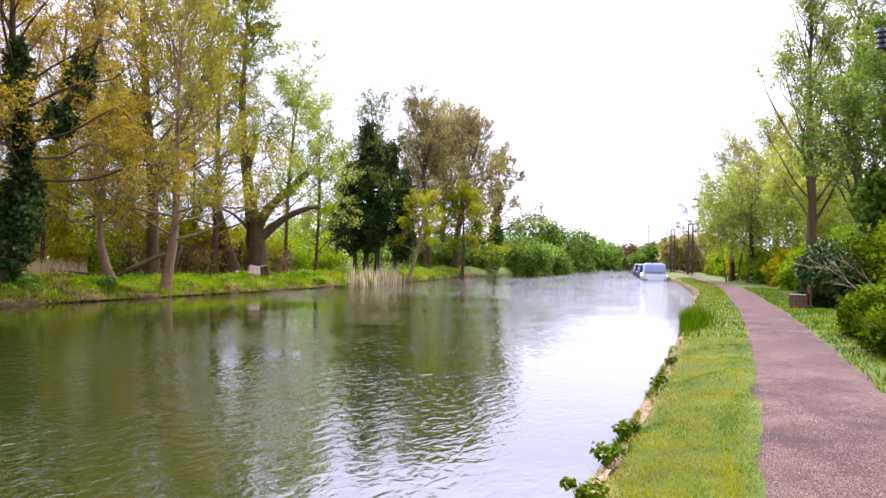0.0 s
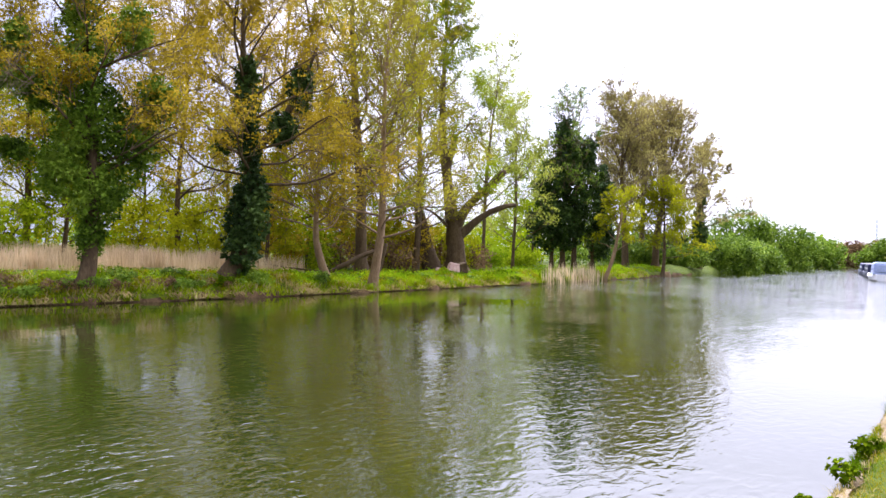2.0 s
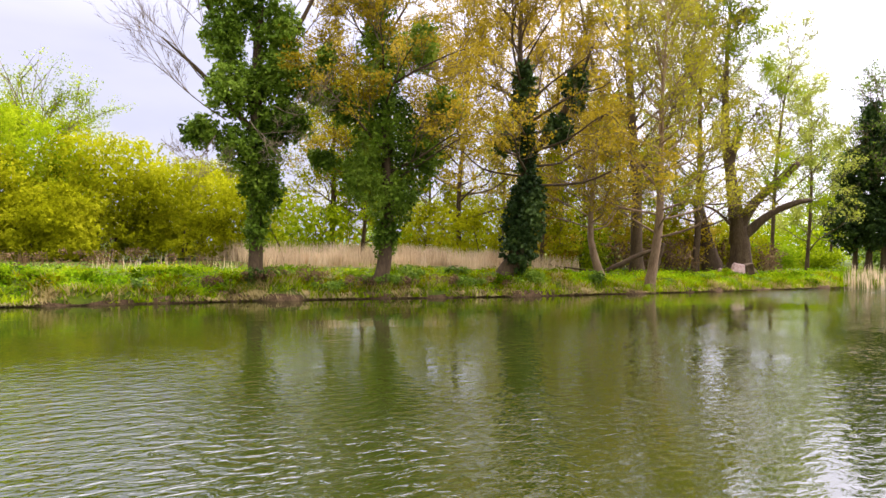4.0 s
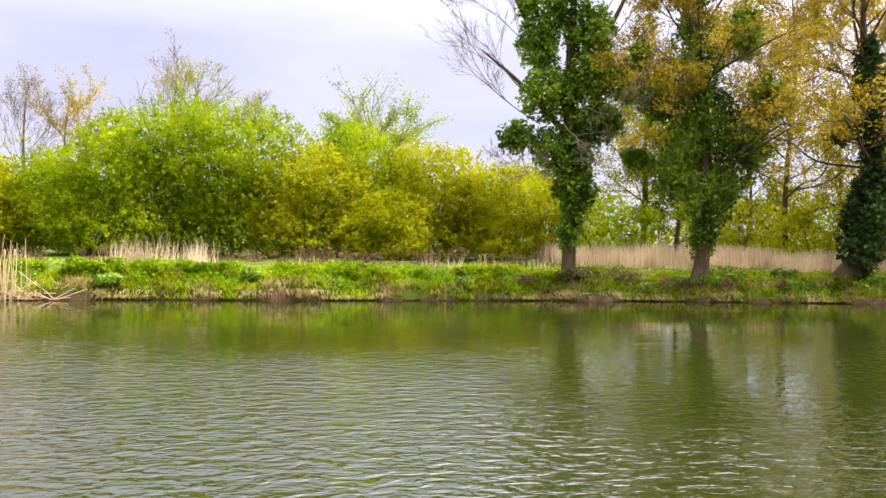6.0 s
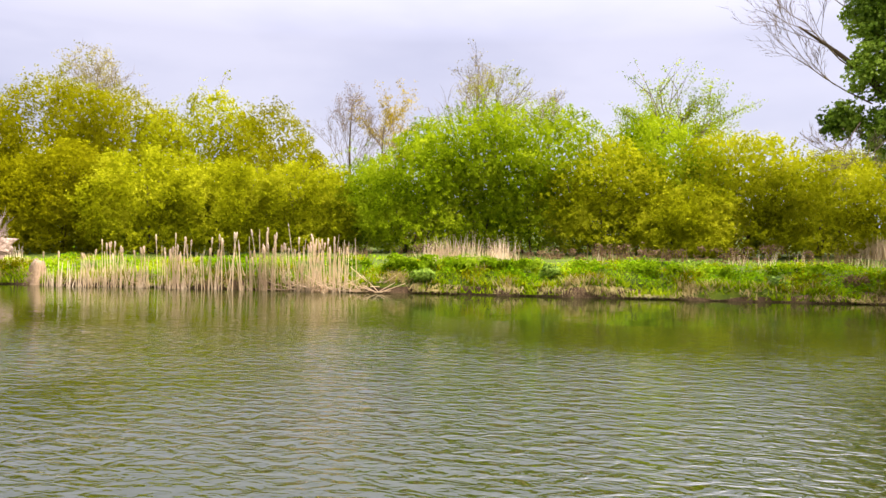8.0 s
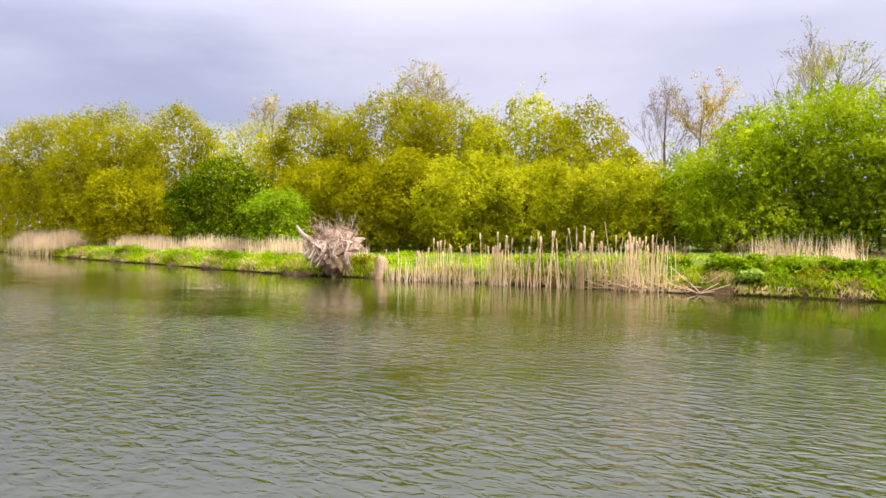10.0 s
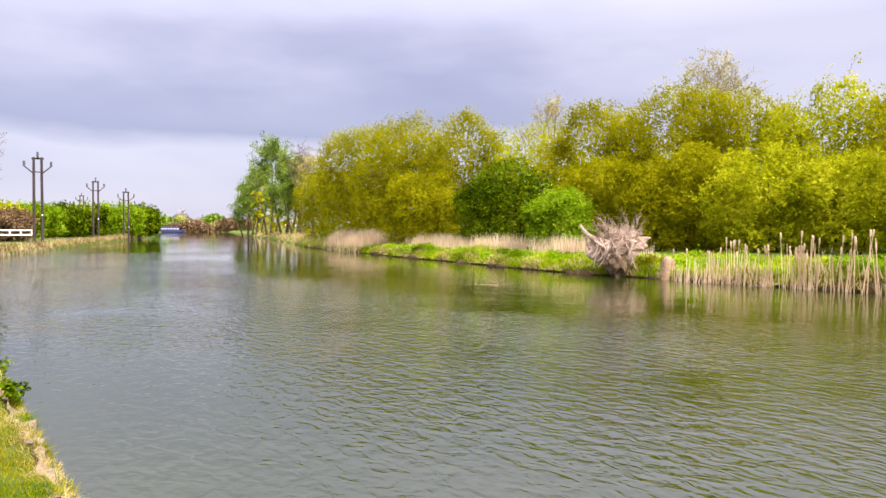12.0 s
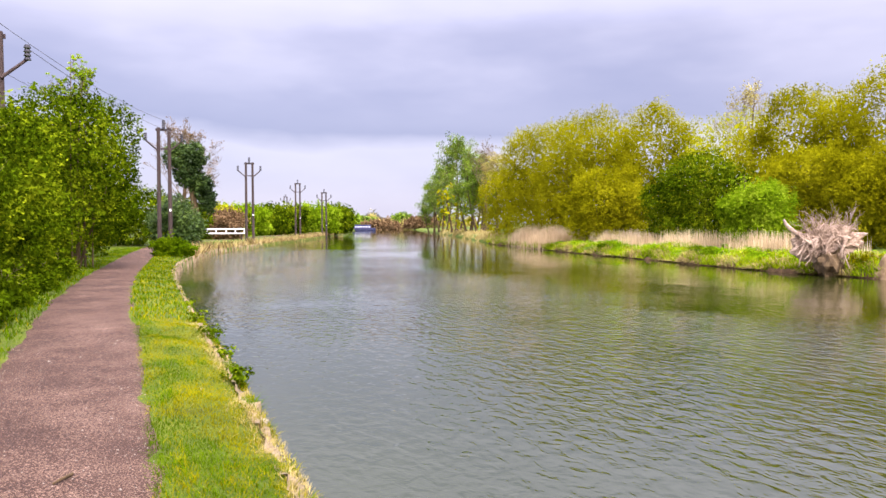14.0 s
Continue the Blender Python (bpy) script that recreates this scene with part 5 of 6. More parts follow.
tree("tree", "dead leaning trunk smothered by a ball of dark ivy", stand(154.7, 64), [[(0.2, 0, 0, 0.3), (0.3, 0, 3, 0.25), (-0.4, 0, 7, 0.15)]], [], ivy=[(-0.9, 0, 7.1, 1.3, 1.3, 1.2, 1500), (0.3, 0, 7.0, 1.2, 1.2, 1.3, 1400), (-0.2, 0, 5.8, 1.3, 1.2, 1.3, 1400), (0.8, 0, 4.7, 1.1, 1.0, 1.2, 1000), (1.3, 0, 3.6, 0.8, 0.8, 1.2, 700)], ivy_size=0.13, seed=63)
tree("tree", "bare grey twiggy tree behind the hedge", stand(155.2, 70), [[(0, 0, 0, 0.25), (0, 0, 3, 0.2), (0.2, 0, 6, 0.1), (0.2, 0, 8.5, 0.03)]], [], "brown", 1200, 0.09, 0.2, seed=64, fans=[((0.1, 0, 3.2 + 0.34 * k), (math.sin(k * 2.4), math.cos(k * 2.4), 0.6 + 0.14 * k), 3.1 - 0.1 * k, 0.045) for k in range(14)], fan_depth=4, twig=0.016)
for k, (az, d, w, h, leaf) in enumerate([(151.4, 112, 9, 5.0, "fresh"), (148.6, 122, 9, 5.4, "hedge"), (146.2, 132, 9, 5.8, "fresh"), (144.8, 142, 8, 6.0, "hedge"), (153.4, 100, 8, 4.6, "olive"), (-18.4, 150, 14, 8, "budding"), (-16.4, 200, 18, 8, "ivygreen"), (-14.8, 260, 20, 8, "brown"), (139.6, 330, 9, 8, "ivygreen"), (139.0, 300, 8, 4, "budding"), (141.2, 290, 14, 5, "brown"), (143.0, 310, 14, 5, "ivygreen"), (138.2, 280, 12, 4, "brown"), (140.2, 340, 16, 6, "brown"), (144.6, 300, 14, 5.5, "ivygreen"), (155.6, 60, 3.6, 4.2, "ivy"), (155.2, 72, 4.5, 4.2, "hedge"), (153.0, 92, 7, 3.8, "brown"), (158.4, 66, 6, 5.2, "hedge")]):
    bush({"fresh": "bright green bush", "green": "rounded green bush", "hedge": "leafy dark green bush", "budding": "ochre-brown bush", "pale": "pale blossoming bush", "ivygreen": "dark green bush", "ivy": "very dark evergreen bush", "olive": "olive-leaved bush", "brown": "brown twiggy bush"}[leaf] + " on the far towpath bank", stand(az, d), w, 6, h, leaf, 4600, 0.10 * d / 50, 0.8 * d / 60, seed=400 + k, group="bushes far down the towpath")

# distant woods that close the view along both reaches
rng = np.random.default_rng(9)
def far_wood(name, label, azs, d0, d1, h, leaf, n):
    az = np.radians(rng.uniform(*azs, n))
    d = rng.uniform(d0, d1, n)
    crown = 0.55 + 0.45 * np.sin(az * 97) * np.sin(az * 41 + 1) + 0.15 * np.sin(az * 300)
    z = 0.8 + h * crown * rng.uniform(0, 1, n) ** 0.7
    c = np.stack([-d * np.sin(az), d * np.cos(az), z], 1)
    ob = new(name, leaf_mesh(name, c, rng.normal(size=(n, 3)) + np.array([0, 0, 0.4]), d0 * 0.007, M_LEAF[leaf], rng, 0.8, True))
    tagged(ob, label, "woodland", kind="stuff")


far_wood("far_scrub", "low brown scrub beyond the end of the reach", (134, 149), 330, 460, 5.5, "budding", 4200)
far_wood("far_woods", "grey-brown woodland on the horizon with haze put into its leaf colour", (136, 160), 520, 760, 11, "hazy", 4000)
far_wood("far_woods", "green woodland on the horizon beyond the moored boats", (-34, -4), 340, 520, 12, "ivygreen", 9000)
far_wood("far_woods", "green field woodland behind the river thicket", (-4, 60), 150, 240, 9, "ivygreen", 6000)
far_wood("far_woods", "yellow-green woodland behind the river thicket", (60, 137), 120, 180, 9, "willow", 6000)


# ---- timber power poles ----
def h_pole(m, label, h=7.9):
    root = thing("power_pole", m, label, "power pole", "timber power poles")
    for x in (-0.34, 0.34):
        part("post", rod(bmesh.new(), (x, 0, -0.3), (x * 0.94, 0, h), 0.14, 0.105, 12), M_POLE, root)
    part("crossbar", box(bmesh.new(), (1.0, 0.12, 0.14), (0, 0.14, h - 0.12), bevel=0.01), M_POLE, root)
    part("tie_bar", box(bmesh.new(), (0.9, 0.07, 0.09), (0, 0.14, h - 1.35), bevel=0.01), M_POLE, root)
    for s in (-1, 1):
        arm = part("arm", rod(bmesh.new(), (s * 0.34, -0.12, h - 1.5), (s * 1.08, -0.12, h - 0.85), 0.055, 0.05, 8), M_POLE, root)
        ins = bmesh.new()
        for k in range(4):
            rod(ins, (s * 1.1, -0.12, h - 0.86 + k * 0.13), (s * 1.1, -0.12, h - 0.76 + k * 0.13), 0.12, 0.075, 12)
        part("insulator", ins, M_BLACK, arm, "black ribbed porcelain insulator")
    ins = bmesh.new()
    for k in range(4):
        rod(ins, (0, 0, h - 0.04 + k * 0.14), (0, 0, h + 0.07 + k * 0.14), 0.12, 0.075, 12)
    part("insulator", ins, M_BLACK, root, "black ribbed porcelain insulator")
    part("number_plate", box(bmesh.new(), (0.11, 0.01, 0.14), (0.34, -0.15, 2.6), bevel=0.004), M_WHITE, root, "small pale plate")
    return root


POLES = [(166.6, 29), (156.4, 53), (150.7, 80), (147.3, 118), (145.4, 124), (148.2, 176), (-31.9, 22.0), (-17.9, 124), (-16.7, 146)]
for az, d in POLES:
    x, y = spot(az, d)
    pole = h_pole(pose(x, y, ground_z(x, y), 0, 0, az), "dark twin-post timber power pole with three black insulators")
    if az == -17.9:
        part("raking_strut", rod(bmesh.new(), (0.34, 0, 5.6), (3.4, 0, 0.0), 0.10, 0.12, 10), M_BARK_PALE, pole, "pale raking timber strut")


def wire(p0, p1, sag):
    c = bpy.data.curves.new("wire", "CURVE")
    c.dimensions, c.bevel_depth, c.bevel_resolution = "3D", 0.011, 1
    s = c.splines.new("POLY")
    s.points.add(24)
    for k in range(25):
        t = k / 24
        p = Vector(p0).lerp(Vector(p1), t)
        s.points[k].co = (p.x, p.y, p.z - sag * 4 * t * (1 - t), 1)
    c.materials.append(M_WIRE)
    tagged(new("wire", c), "thin grey overhead power wire between two poles", "wire", "overhead wires")


def pole_point(az, d, a, z):
    x, y = spot(az, d)
    r = radians(az)
    return (x + a * math.cos(r), y + a * math.sin(r), ground_z(x, y) + z)


for a, z in ((-1.1, 7.45), (0, 8.4), (1.1, 7.45)):
    wire(pole_point(*POLES[0], a, z), pole_point(*POLES[1], a, z), 0.35)


def pylon(m, h):
    """A far lattice pylon: four legs drawn in towards the top, cross-bracing and three pairs of arms."""
    root = thing("pylon", m, "far grey lattice electricity pylon on the skyline", "pylon")
    def half(z):
        return 0.5 + (h * 0.10 - 0.5) * max(0, 1 - z / (h * 0.62)) ** 1.3
    levels = [h * k / 10 for k in range(11)]
    for sx, sy in ((-1, -1), (1, -1), (1, 1), (-1, 1)):
        bm = bmesh.new()
        for a, b in zip(levels, levels[1:]):
            rod(bm, (sx * half(a), sy * half(a), a), (sx * half(b), sy * half(b), b), 0.22, 0.2, 5)
        part("leg", bm, M_HAZED_STEEL, root)
    for sy in (-1, 1):
        bm = bmesh.new()
        for k, (a, b) in enumerate(zip(levels, levels[1:])):
            for sx in (-1, 1):
                rod(bm, (sx * half(a), sy * half(a), a), (-sx * half(b), sy * half(b), b), 0.12, 0.12, 4)
        part("bracing", bm, M_HAZED_STEEL, root)
    for z, w in ((0.66, 6.0), (0.78, 5.2), (0.9, 4.2)):
        for sx in (-1, 1):
            bm = rod(bmesh.new(), (0, 0, h * z), (sx * w, 0, h * z), 0.22, 0.1, 5)
            rod(bm, (0, 0, h * (z + 0.05)), (sx * w, 0, h * z), 0.15, 0.1, 5)
            part("arm", bm, M_HAZED_STEEL, root)


x, y = spot(-15.05, 900)
pylon(pose(x, y, 0, 0, 0, 30), 46)

# ---- boats ----
def boat(m, label, length, beam, hull_mat, top_mat, top_h, windows, stripes=0, canopy=False):
    """Local x along the hull."""
    root = thing("moored_boat", m, label, "boat", "moored boats")
    n, prof = 14, [(0.72, -0.25), (0.96, 0.1), (1.0, 0.5), (0.97, 0.72), (0.9, 0.74)]
    bm = bmesh.new()
    rings = []
    for k in range(n):
        t = k / (n - 1)
        fine = min(1, 0.16 + 1.3 * math.sin(min(t, 1 - t) * math.pi * 1.25) ** 0.55) if t > 0.5 else min(1, 0.62 + t * 2)
        ring = [bm.verts.new(((t - 0.5) * length, s * beam / 2 * fine * w, z + 0.22 * max(0, t - 0.75) * 4)) for s, (w, z) in [(-1, p) for p in reversed(prof)] + [(1, p) for p in prof]]
        rings.append(ring)
    for a, b in zip(rings, rings[1:]):
        for i in range(len(a) - 1):
            bm.faces.new((a[i], a[i + 1], b[i + 1], b[i]))
    for r in (rings[0], rings[-1]):
        bm.faces.new(r)
    part("hull", bm, hull_mat, root)
    part("deck", box(bmesh.new(), (length * 0.86, beam * 0.84, 0.06), (-0.01 * length, 0, 0.72), bevel=0.01), M_WHITE if canopy else M_NAVY, root)
    part("rubbing_strake", box(bmesh.new(), (length * 0.7, beam * 1.03, 0.06), (-0.03 * length, 0, 0.5), bevel=0.015), M_WHITE if canopy else M_NAVY, root)
    cab = bmesh.new()
    lo = [(-0.46, -0.41), (0.30, -0.41), (0.30, 0.41), (-0.46, 0.41)]
    for grp in (0,):
        v0 = [cab.verts.new((x * length, y * beam, 0.74)) for x, y in lo]
        v1 = [cab.verts.new((x * length * 0.98, y * beam * 0.9, top_h - 0.16)) for x, y in lo]
        v2 = [cab.verts.new((x * length * 0.94, y * beam * 0.68, top_h)) for x, y in lo]
        for a, b in ((v0, v1), (v1, v2)):
            for i in range(4):
                cab.faces.new((a[i], a[(i + 1) % 4], b[(i + 1) % 4], b[i]))
        cab.faces.new(v2)
    bmesh.ops.bevel(cab, geom=cab.edges[:], offset=0.04, segments=2, affect="EDGES")
    part("canopy" if canopy else "cabin", cab, top_mat, root)
    for s in (-1, 1):
        for k in range(windows):
            part("window", box(bmesh.new(), (length * 0.07, 0.03, 0.38), ((-0.36 + 0.58 * k / max(1, windows - 1)) * length, s * beam * 0.392, 1.2), (s * -6, 0, 0), bevel=0.01), M_GLASS if hull_mat is not M_NAVY else M_WHITE, root)
    part("stern_panel", box(bmesh.new(), (0.03, beam * 0.6, (top_h - 0.74) * 0.55), (-0.47 * length, 0, 0.8 + (top_h - 0.74) * 0.45), bevel=0.01), M_CANVAS if canopy else M_NAVY, root)
    return root


def afloat(u, off, turn=0.0):
    x, y = xy(u, near_v(u) + off)
    slope = math.atan2(float(near_v(u + 3) - near_v(u - 3)), 6)
    return pose(x, y, 0, 0, 0, 70 + math.degrees(slope) + turn)


boat(afloat(104, 1.8), "white cabin cruiser with a pale blue canvas canopy, moored", 8.0, 3.3, M_WHITE, M_CANVAS, 2.15, 3, canopy=True)
boat(afloat(124, 2.2), "dark blue narrowboat with white windows moored at the bank", 15, 2.1, M_NAVY, M_NAVY, 1.95, 6)
boat(afloat(146, 2.2), "dark blue narrowboat with white windows moored at the bank", 15, 2.1, M_NAVY, M_NAVY, 1.95, 6)
x, y = spot(142.5, 262)
boat(pose(x, y, 0, 0, 0, 150), "dark blue narrowboat with white windows across the far reach", 8.0, 2.0, M_NAVY, M_NAVY, 1.95, 6)

# ---- white rail on the towpath bank ----
x, y = spot(152.7, 82)
rail = thing("white_railing", pose(x, y, ground_z(x, y), 0, 0, 152.7), "white-painted tubular railing beside the towpath", "railing")
for z in (0.78, 1.22):
    part("rail", box(bmesh.new(), (4.7, 0.07, 0.13), (0, 0, z), bevel=0.01), M_WHITE, rail)
for xx in (-2.3, -1.4, -0.5, 0.5, 1.4, 2.3):
    part("post", box(bmesh.new(), (0.12, 0.06, 0.54), (xx, 0.05, 1.0), bevel=0.01), M_WHITE, rail)
for xx in (-2.0, 2.0):
    part("foot", box(bmesh.new(), (0.12, 0.12, 0.95), (xx, 0.1, 0.36), bevel=0.01), M_POLE, rail, "dark timber foot")

# ---- timber seat on the inland verge ----
x, y = spot(-24.6, 33.2)
seat = thing("bench", pose(x, y, ground_z(x, y), 0, 0, -24.6), "boxy weathered timber bench on the grass verge", "bench")
for k in range(4):
    part("plank", box(bmesh.new(), (0.145, 0.04, 0.46), (-0.24 + k * 0.155, -0.3, 0.24), bevel=0.008), M_BENCH, seat)
for s in (-1, 1):
    part("side_panel", box(bmesh.new(), (0.05, 0.9, 0.46), (s * 0.3, 0.16, 0.24), bevel=0.008), M_BENCH, seat)
for k in range(3):
    part("seat_board", box(bmesh.new(), (0.2, 1.0, 0.05), (-0.22 + k * 0.21, 0.16, 0.50), bevel=0.01), M_BENCH, seat)
for k in range(2):
    part("back_board", box(bmesh.new(), (0.05, 1.0, 0.14), (0.36, 0.16, 0.64 + k * 0.17), bevel=0.01), M_BENCH, seat)
for yy in (-0.25, 0.57):
    part("back_post", box(bmesh.new(), (0.06, 0.07, 0.9), (0.42, yy, 0.42), bevel=0.008), M_BENCH, seat)


# ---- dead wood on the far bank ----
def root_plate():
    """An upturned root plate: a ragged plate of earth and wood with roots flung out all round."""
    rng = np.random.default_rng(21)
    x, y = spot(110.3, 35.4)
    root = thing("root_plate", pose(x, y, 0.1, 0, 0, 111.0) @ Matrix.Diagonal((0.84, 0.9, 0.95, 1)), "upturned bleached root plate of a fallen tree at the water's edge", "dead tree")
    bm = bmesh.new()
    bmesh.ops.create_icosphere(bm, subdivisions=4, radius=1.0)
    for v in bm.verts:
        n = noise.fractal(v.co * 2.2, 0.6, 2.0, 4) * 0.28 + noise.noise(v.co * 7) * 0.10
        v.co = Vector((v.co.x * 1.45, v.co.y * 0.6, v.co.z * 0.75)) * (1 + n)
        v.co.z += 1.25 + 0.12 * v.co.x
    part("plate", bm, M_WOOD, root)
    bm = bmesh.new()
    bmesh.ops.create_icosphere(bm, subdivisions=3, radius=1.0)
    for v in bm.verts:
        n = noise.fractal(v.co * 2.5, 0.6, 2.0, 3) * 0.25
        v.co = Vector((v.co.x * 0.62, v.co.y * 0.9, v.co.z * 0.62)) * (1 + n) + Vector((0.1, -0.35, 0.35))
    part("butt", bm, M_BARK, root, "dark hollow butt of the trunk")
    for k in range(70):
        a = rng.uniform(-0.35, np.pi + 0.35)
        o = np.array([np.cos(a) * 1.1, rng.normal(0, 0.35), 1.3 + np.sin(a) * 0.55])
        d = np.array([np.cos(a) + rng.normal(0, 0.4), rng.normal(0, 0.5), np.sin(a) + 0.25 + rng.normal(0, 0.3)])
        ln = rng.uniform(0.15, 0.55) * (1.1 if a < 2.4 else 0.8)
        r = rng.uniform(0.012, 0.04)
        p1 = o + unit(d) * ln * 0.55
        p2 = p1 + unit(d + rng.normal(0, 0.5, 3)) * ln * 0.5
        part("root", stem_mesh("root", [(*(o - unit(d) * 0.4), r * 1.4), (*o, r), (*p1, r * 0.7), (*p2, r * 0.3)], M_WOOD, rng, 7, False), parent=root)
    for k in range(26):
        o = np.array([rng.uniform(-1.0, 0.9), -0.62 - 0.2 * rng.uniform(), rng.uniform(1.1, 1.75)])
        p2 = o + np.array([rng.normal(0, 0.35), -0.1, -rng.uniform(0.5, 1.2)])
        r = rng.uniform(0.02, 0.06)
        part("root", stem_mesh("root", [(*o, r), (*((o + p2) / 2 + rng.normal(0, 0.1, 3)), r * 0.8), (*p2, r * 0.5)], M_WOOD, rng, 7, False), parent=root)
    tops = [((rng.uniform(-0.9, 0.9), rng.normal(0, 0.25), rng.uniform(1.5, 1.9)), (rng.normal(0, 0.7), rng.normal(-0.2, 0.5), rng.uniform(0.1, 1.0)), rng.uniform(0.4, 1.0), 0.013) for k in range(38)]
    p0, p1, r0, r1, thin, tip = fan(rng, tops, 2, 4, 0.0)
    stuff(part("root_hairs", tube_mesh("root_hairs", p0, p1, np.maximum(r0, 0.006), np.maximum(r1, 0.004), M_WOOD, 3), parent=root))
    part("snag", stem_mesh("snag", [(-0.9, 0, 1.5, 0.13), (-1.4, 0, 1.75, 0.11), (-1.75, 0, 2.05, 0.09), (-1.9, 0, 2.3, 0.05)], M_WOOD, rng, 9, False), parent=root)


root_plate()


def stump(m, label, r, h, lean, seed, name="stump"):
    rng = np.random.default_rng(seed)
    root = thing(name, m, label, "tree stump")
    part("bole", stem_mesh("bole", [(0, 0, -0.15, r * 1.25), (lean * 0.3, 0, h * 0.35, r), (lean * 0.7, 0, h * 0.75, r * 0.85), (lean, 0, h, r * 0.6)], M_BARK_PALE, rng, 14), parent=root)
    bm = bmesh.new()
    for k in range(5):
        a = rng.uniform(0, 6.28)
        rod(bm, (lean * 0.8 + math.cos(a) * r * 0.45, math.sin(a) * r * 0.45, h * 0.7), (lean + math.cos(a) * r * 0.5, math.sin(a) * r * 0.5, h * rng.uniform(1.0, 1.2)), r * 0.3, r * 0.1, 6)
    part("splintered_top", bm, M_WOOD, root)
    return root


x, y = spot(106.8, 34.0)
stump(pose(x, y, 0.1, 0, 0, 107), "short bleached broken stump at the water's edge", 0.32, 0.78, 0.08, 22)
x, y = spot(13.9, 51.5)
sawn = thing("sawn_log", pose(x, y, ground_z(x, y) + 0.38, 0, 0, 14), "pale sawn and split log on the grassy bank", "log")
for name, size, at, turn, mat, words in (("sawn_slab", (0.78, 0.42, 0.62), (0.15, 0, -0.02), (-14, 10, 8), M_CUT, "pale pinkish sawn face"), ("bark_side", (0.5, 0.6, 0.66), (0.72, 0.2, -0.02), (6, -12, 20), M_BARK, "dark bark side"), ("offcut", (0.8, 0.3, 0.24), (-0.62, -0.25, -0.22), (10, 14, 25), M_CUT, "pale split offcut")):
    bm = box(bmesh.new(), size, bevel=0.07)
    bmesh.ops.subdivide_edges(bm, edges=bm.edges[:], cuts=2, use_grid_fill=True)
    for vv in bm.verts:
        vv.co *= 1 + 0.22 * noise.noise(vv.co * 2.3 + Vector((size[0] * 9, 0, 0)))
    bmesh.ops.transform(bm, matrix=pose(*at, *turn), verts=bm.verts[:])
    part(name, bm, mat, sawn, words)
x, y = spot(-1.6, 92)
stump(pose(x, y, ground_z(x, y), 0, 0, -2), "low dark stump among the trees on the bank", 0.6, 0.8, 0.3, 24)


def fallen_log(m, pts, label, seed):
    root = thing("fallen_log", m, label, "dead wood", "dead wood under the trees")
    part("log", stem_mesh("log", pts, M_BARK, np.random.default_rng(seed), 12, False), parent=root)
    return root


fallen_log(stand(21.0, 47.5), [(-1.6, 0, 0.1, 0.12), (-0.6, 0, 0.6, 0.15), (0.5, 0.2, 1.2, 0.14), (1.3, 0.3, 1.5, 0.1)], "dark leaning dead log under the trees", 25)
fallen_log(stand(19.6, 48), [(0.2, 0, 0, 0.16), (0.4, 0, 0.9, 0.14), (0.7, 0, 1.9, 0.1)], "short dark dead trunk under the trees", 26)
fallen_log(stand(15.8, 58), [(0.4, 0, -0.1, 0.8), (0, 0, 1.6, 0.6), (-0.4, 0, 3.6, 0.45), (-0.8, 0, 5.5, 0.25)], "thick dark ribbed old trunk", 27)
fallen_log(stand(25.4, 47), [(-1.8, 0, 0.6, 0.03), (0, 0, 0.35, 0.05), (1.8, 0, 0.2, 0.06)], "long grey fallen branch in the grass", 28)
rng = np.random.default_rng(30)
for az, d, h, lean in [(85.4, 28.9, 0.62, 0.02), (84.2, 28.7, 0.55, -0.05), (83.6, 28.6, 0.34, 0.12), (86.6, 29.2, 0.5, 0.2), (87.6, 29.4, 0.45, -0.15)]:
    x, y = spot(az, d)
    st = thing("stake", pose(x, y, -0.15, 0, 0, az), "short pale rotting stake at the water's edge", "stake", "stakes at the water's edge")
    part("shaft", stem_mesh("shaft", [(0, 0, -0.1, 0.09), (lean * 0.5, 0, h * 0.5, 0.08), (lean, 0, h + 0.1, 0.05)], M_WOOD, rng, 8, False), parent=st)


# ---- grass, reeds and weeds ----
def on_ground(u, v, dz=-0.01):
    return np.concatenate([xy(u, v), (height(u, v) + dz)[:, None]], 1)


def clumped(rng, n, clumps, lo, hi, spread):
    """n values pairs gathered in clumps inside the box lo..hi."""
    c = rng.uniform(lo, hi, (clumps, 2))
    return c[rng.integers(0, clumps, n)] + rng.normal(0, 1, (n, 2)) * spread


def grass(name, label, mesh):
    return tagged(new(name, mesh), label, "grass", kind="stuff")


rng = np.random.default_rng(41)
# near verge between path and water: soft green with yellow and straw
n = 90000
u = np.where(rng.uniform(size=n) < 0.08, rng.uniform(-3.4, 4.2, n), np.where(rng.uniform(size=n) < 0.5, -3.2 - 12 * rng.uniform(0, 1, n) ** 1.5, 4.0 + 15 * rng.uniform(0, 1, n) ** 1.5))
lo, hi = path_v(u) + PATH_W - 0.06, near_v(u) - 0.04
v = lo + (hi - lo) * rng.uniform(0, 1, n) ** 0.9
patch = lump(u + 1.4 * v, 2.6 * v, 1.7) + 0.8 * lump(u * 1.3 - 2.2 * v, 3 * v + u, 3.1)
straw = (0.4 * patch + 0.4 * lump(u + v, v * 2, 7.1) + 2.7 * ((v - lo) / (hi - lo)) ** 4 - 1.3 + rng.normal(0, 0.4, n)) > 0.45
yellow = ~straw & (0.8 * patch + 1.0 * (v - lo) / (hi - lo) - 0.10 + rng.normal(0, 0.4, n) > 0.1)
P = on_ground(u, v)
grass("verge_grass", "short soft green grass on the towpath verge", blade_mesh("verge_grass", P[~straw & ~yellow], 0.042, 0.006, 1.3, M_LEAF["grass"], rng))
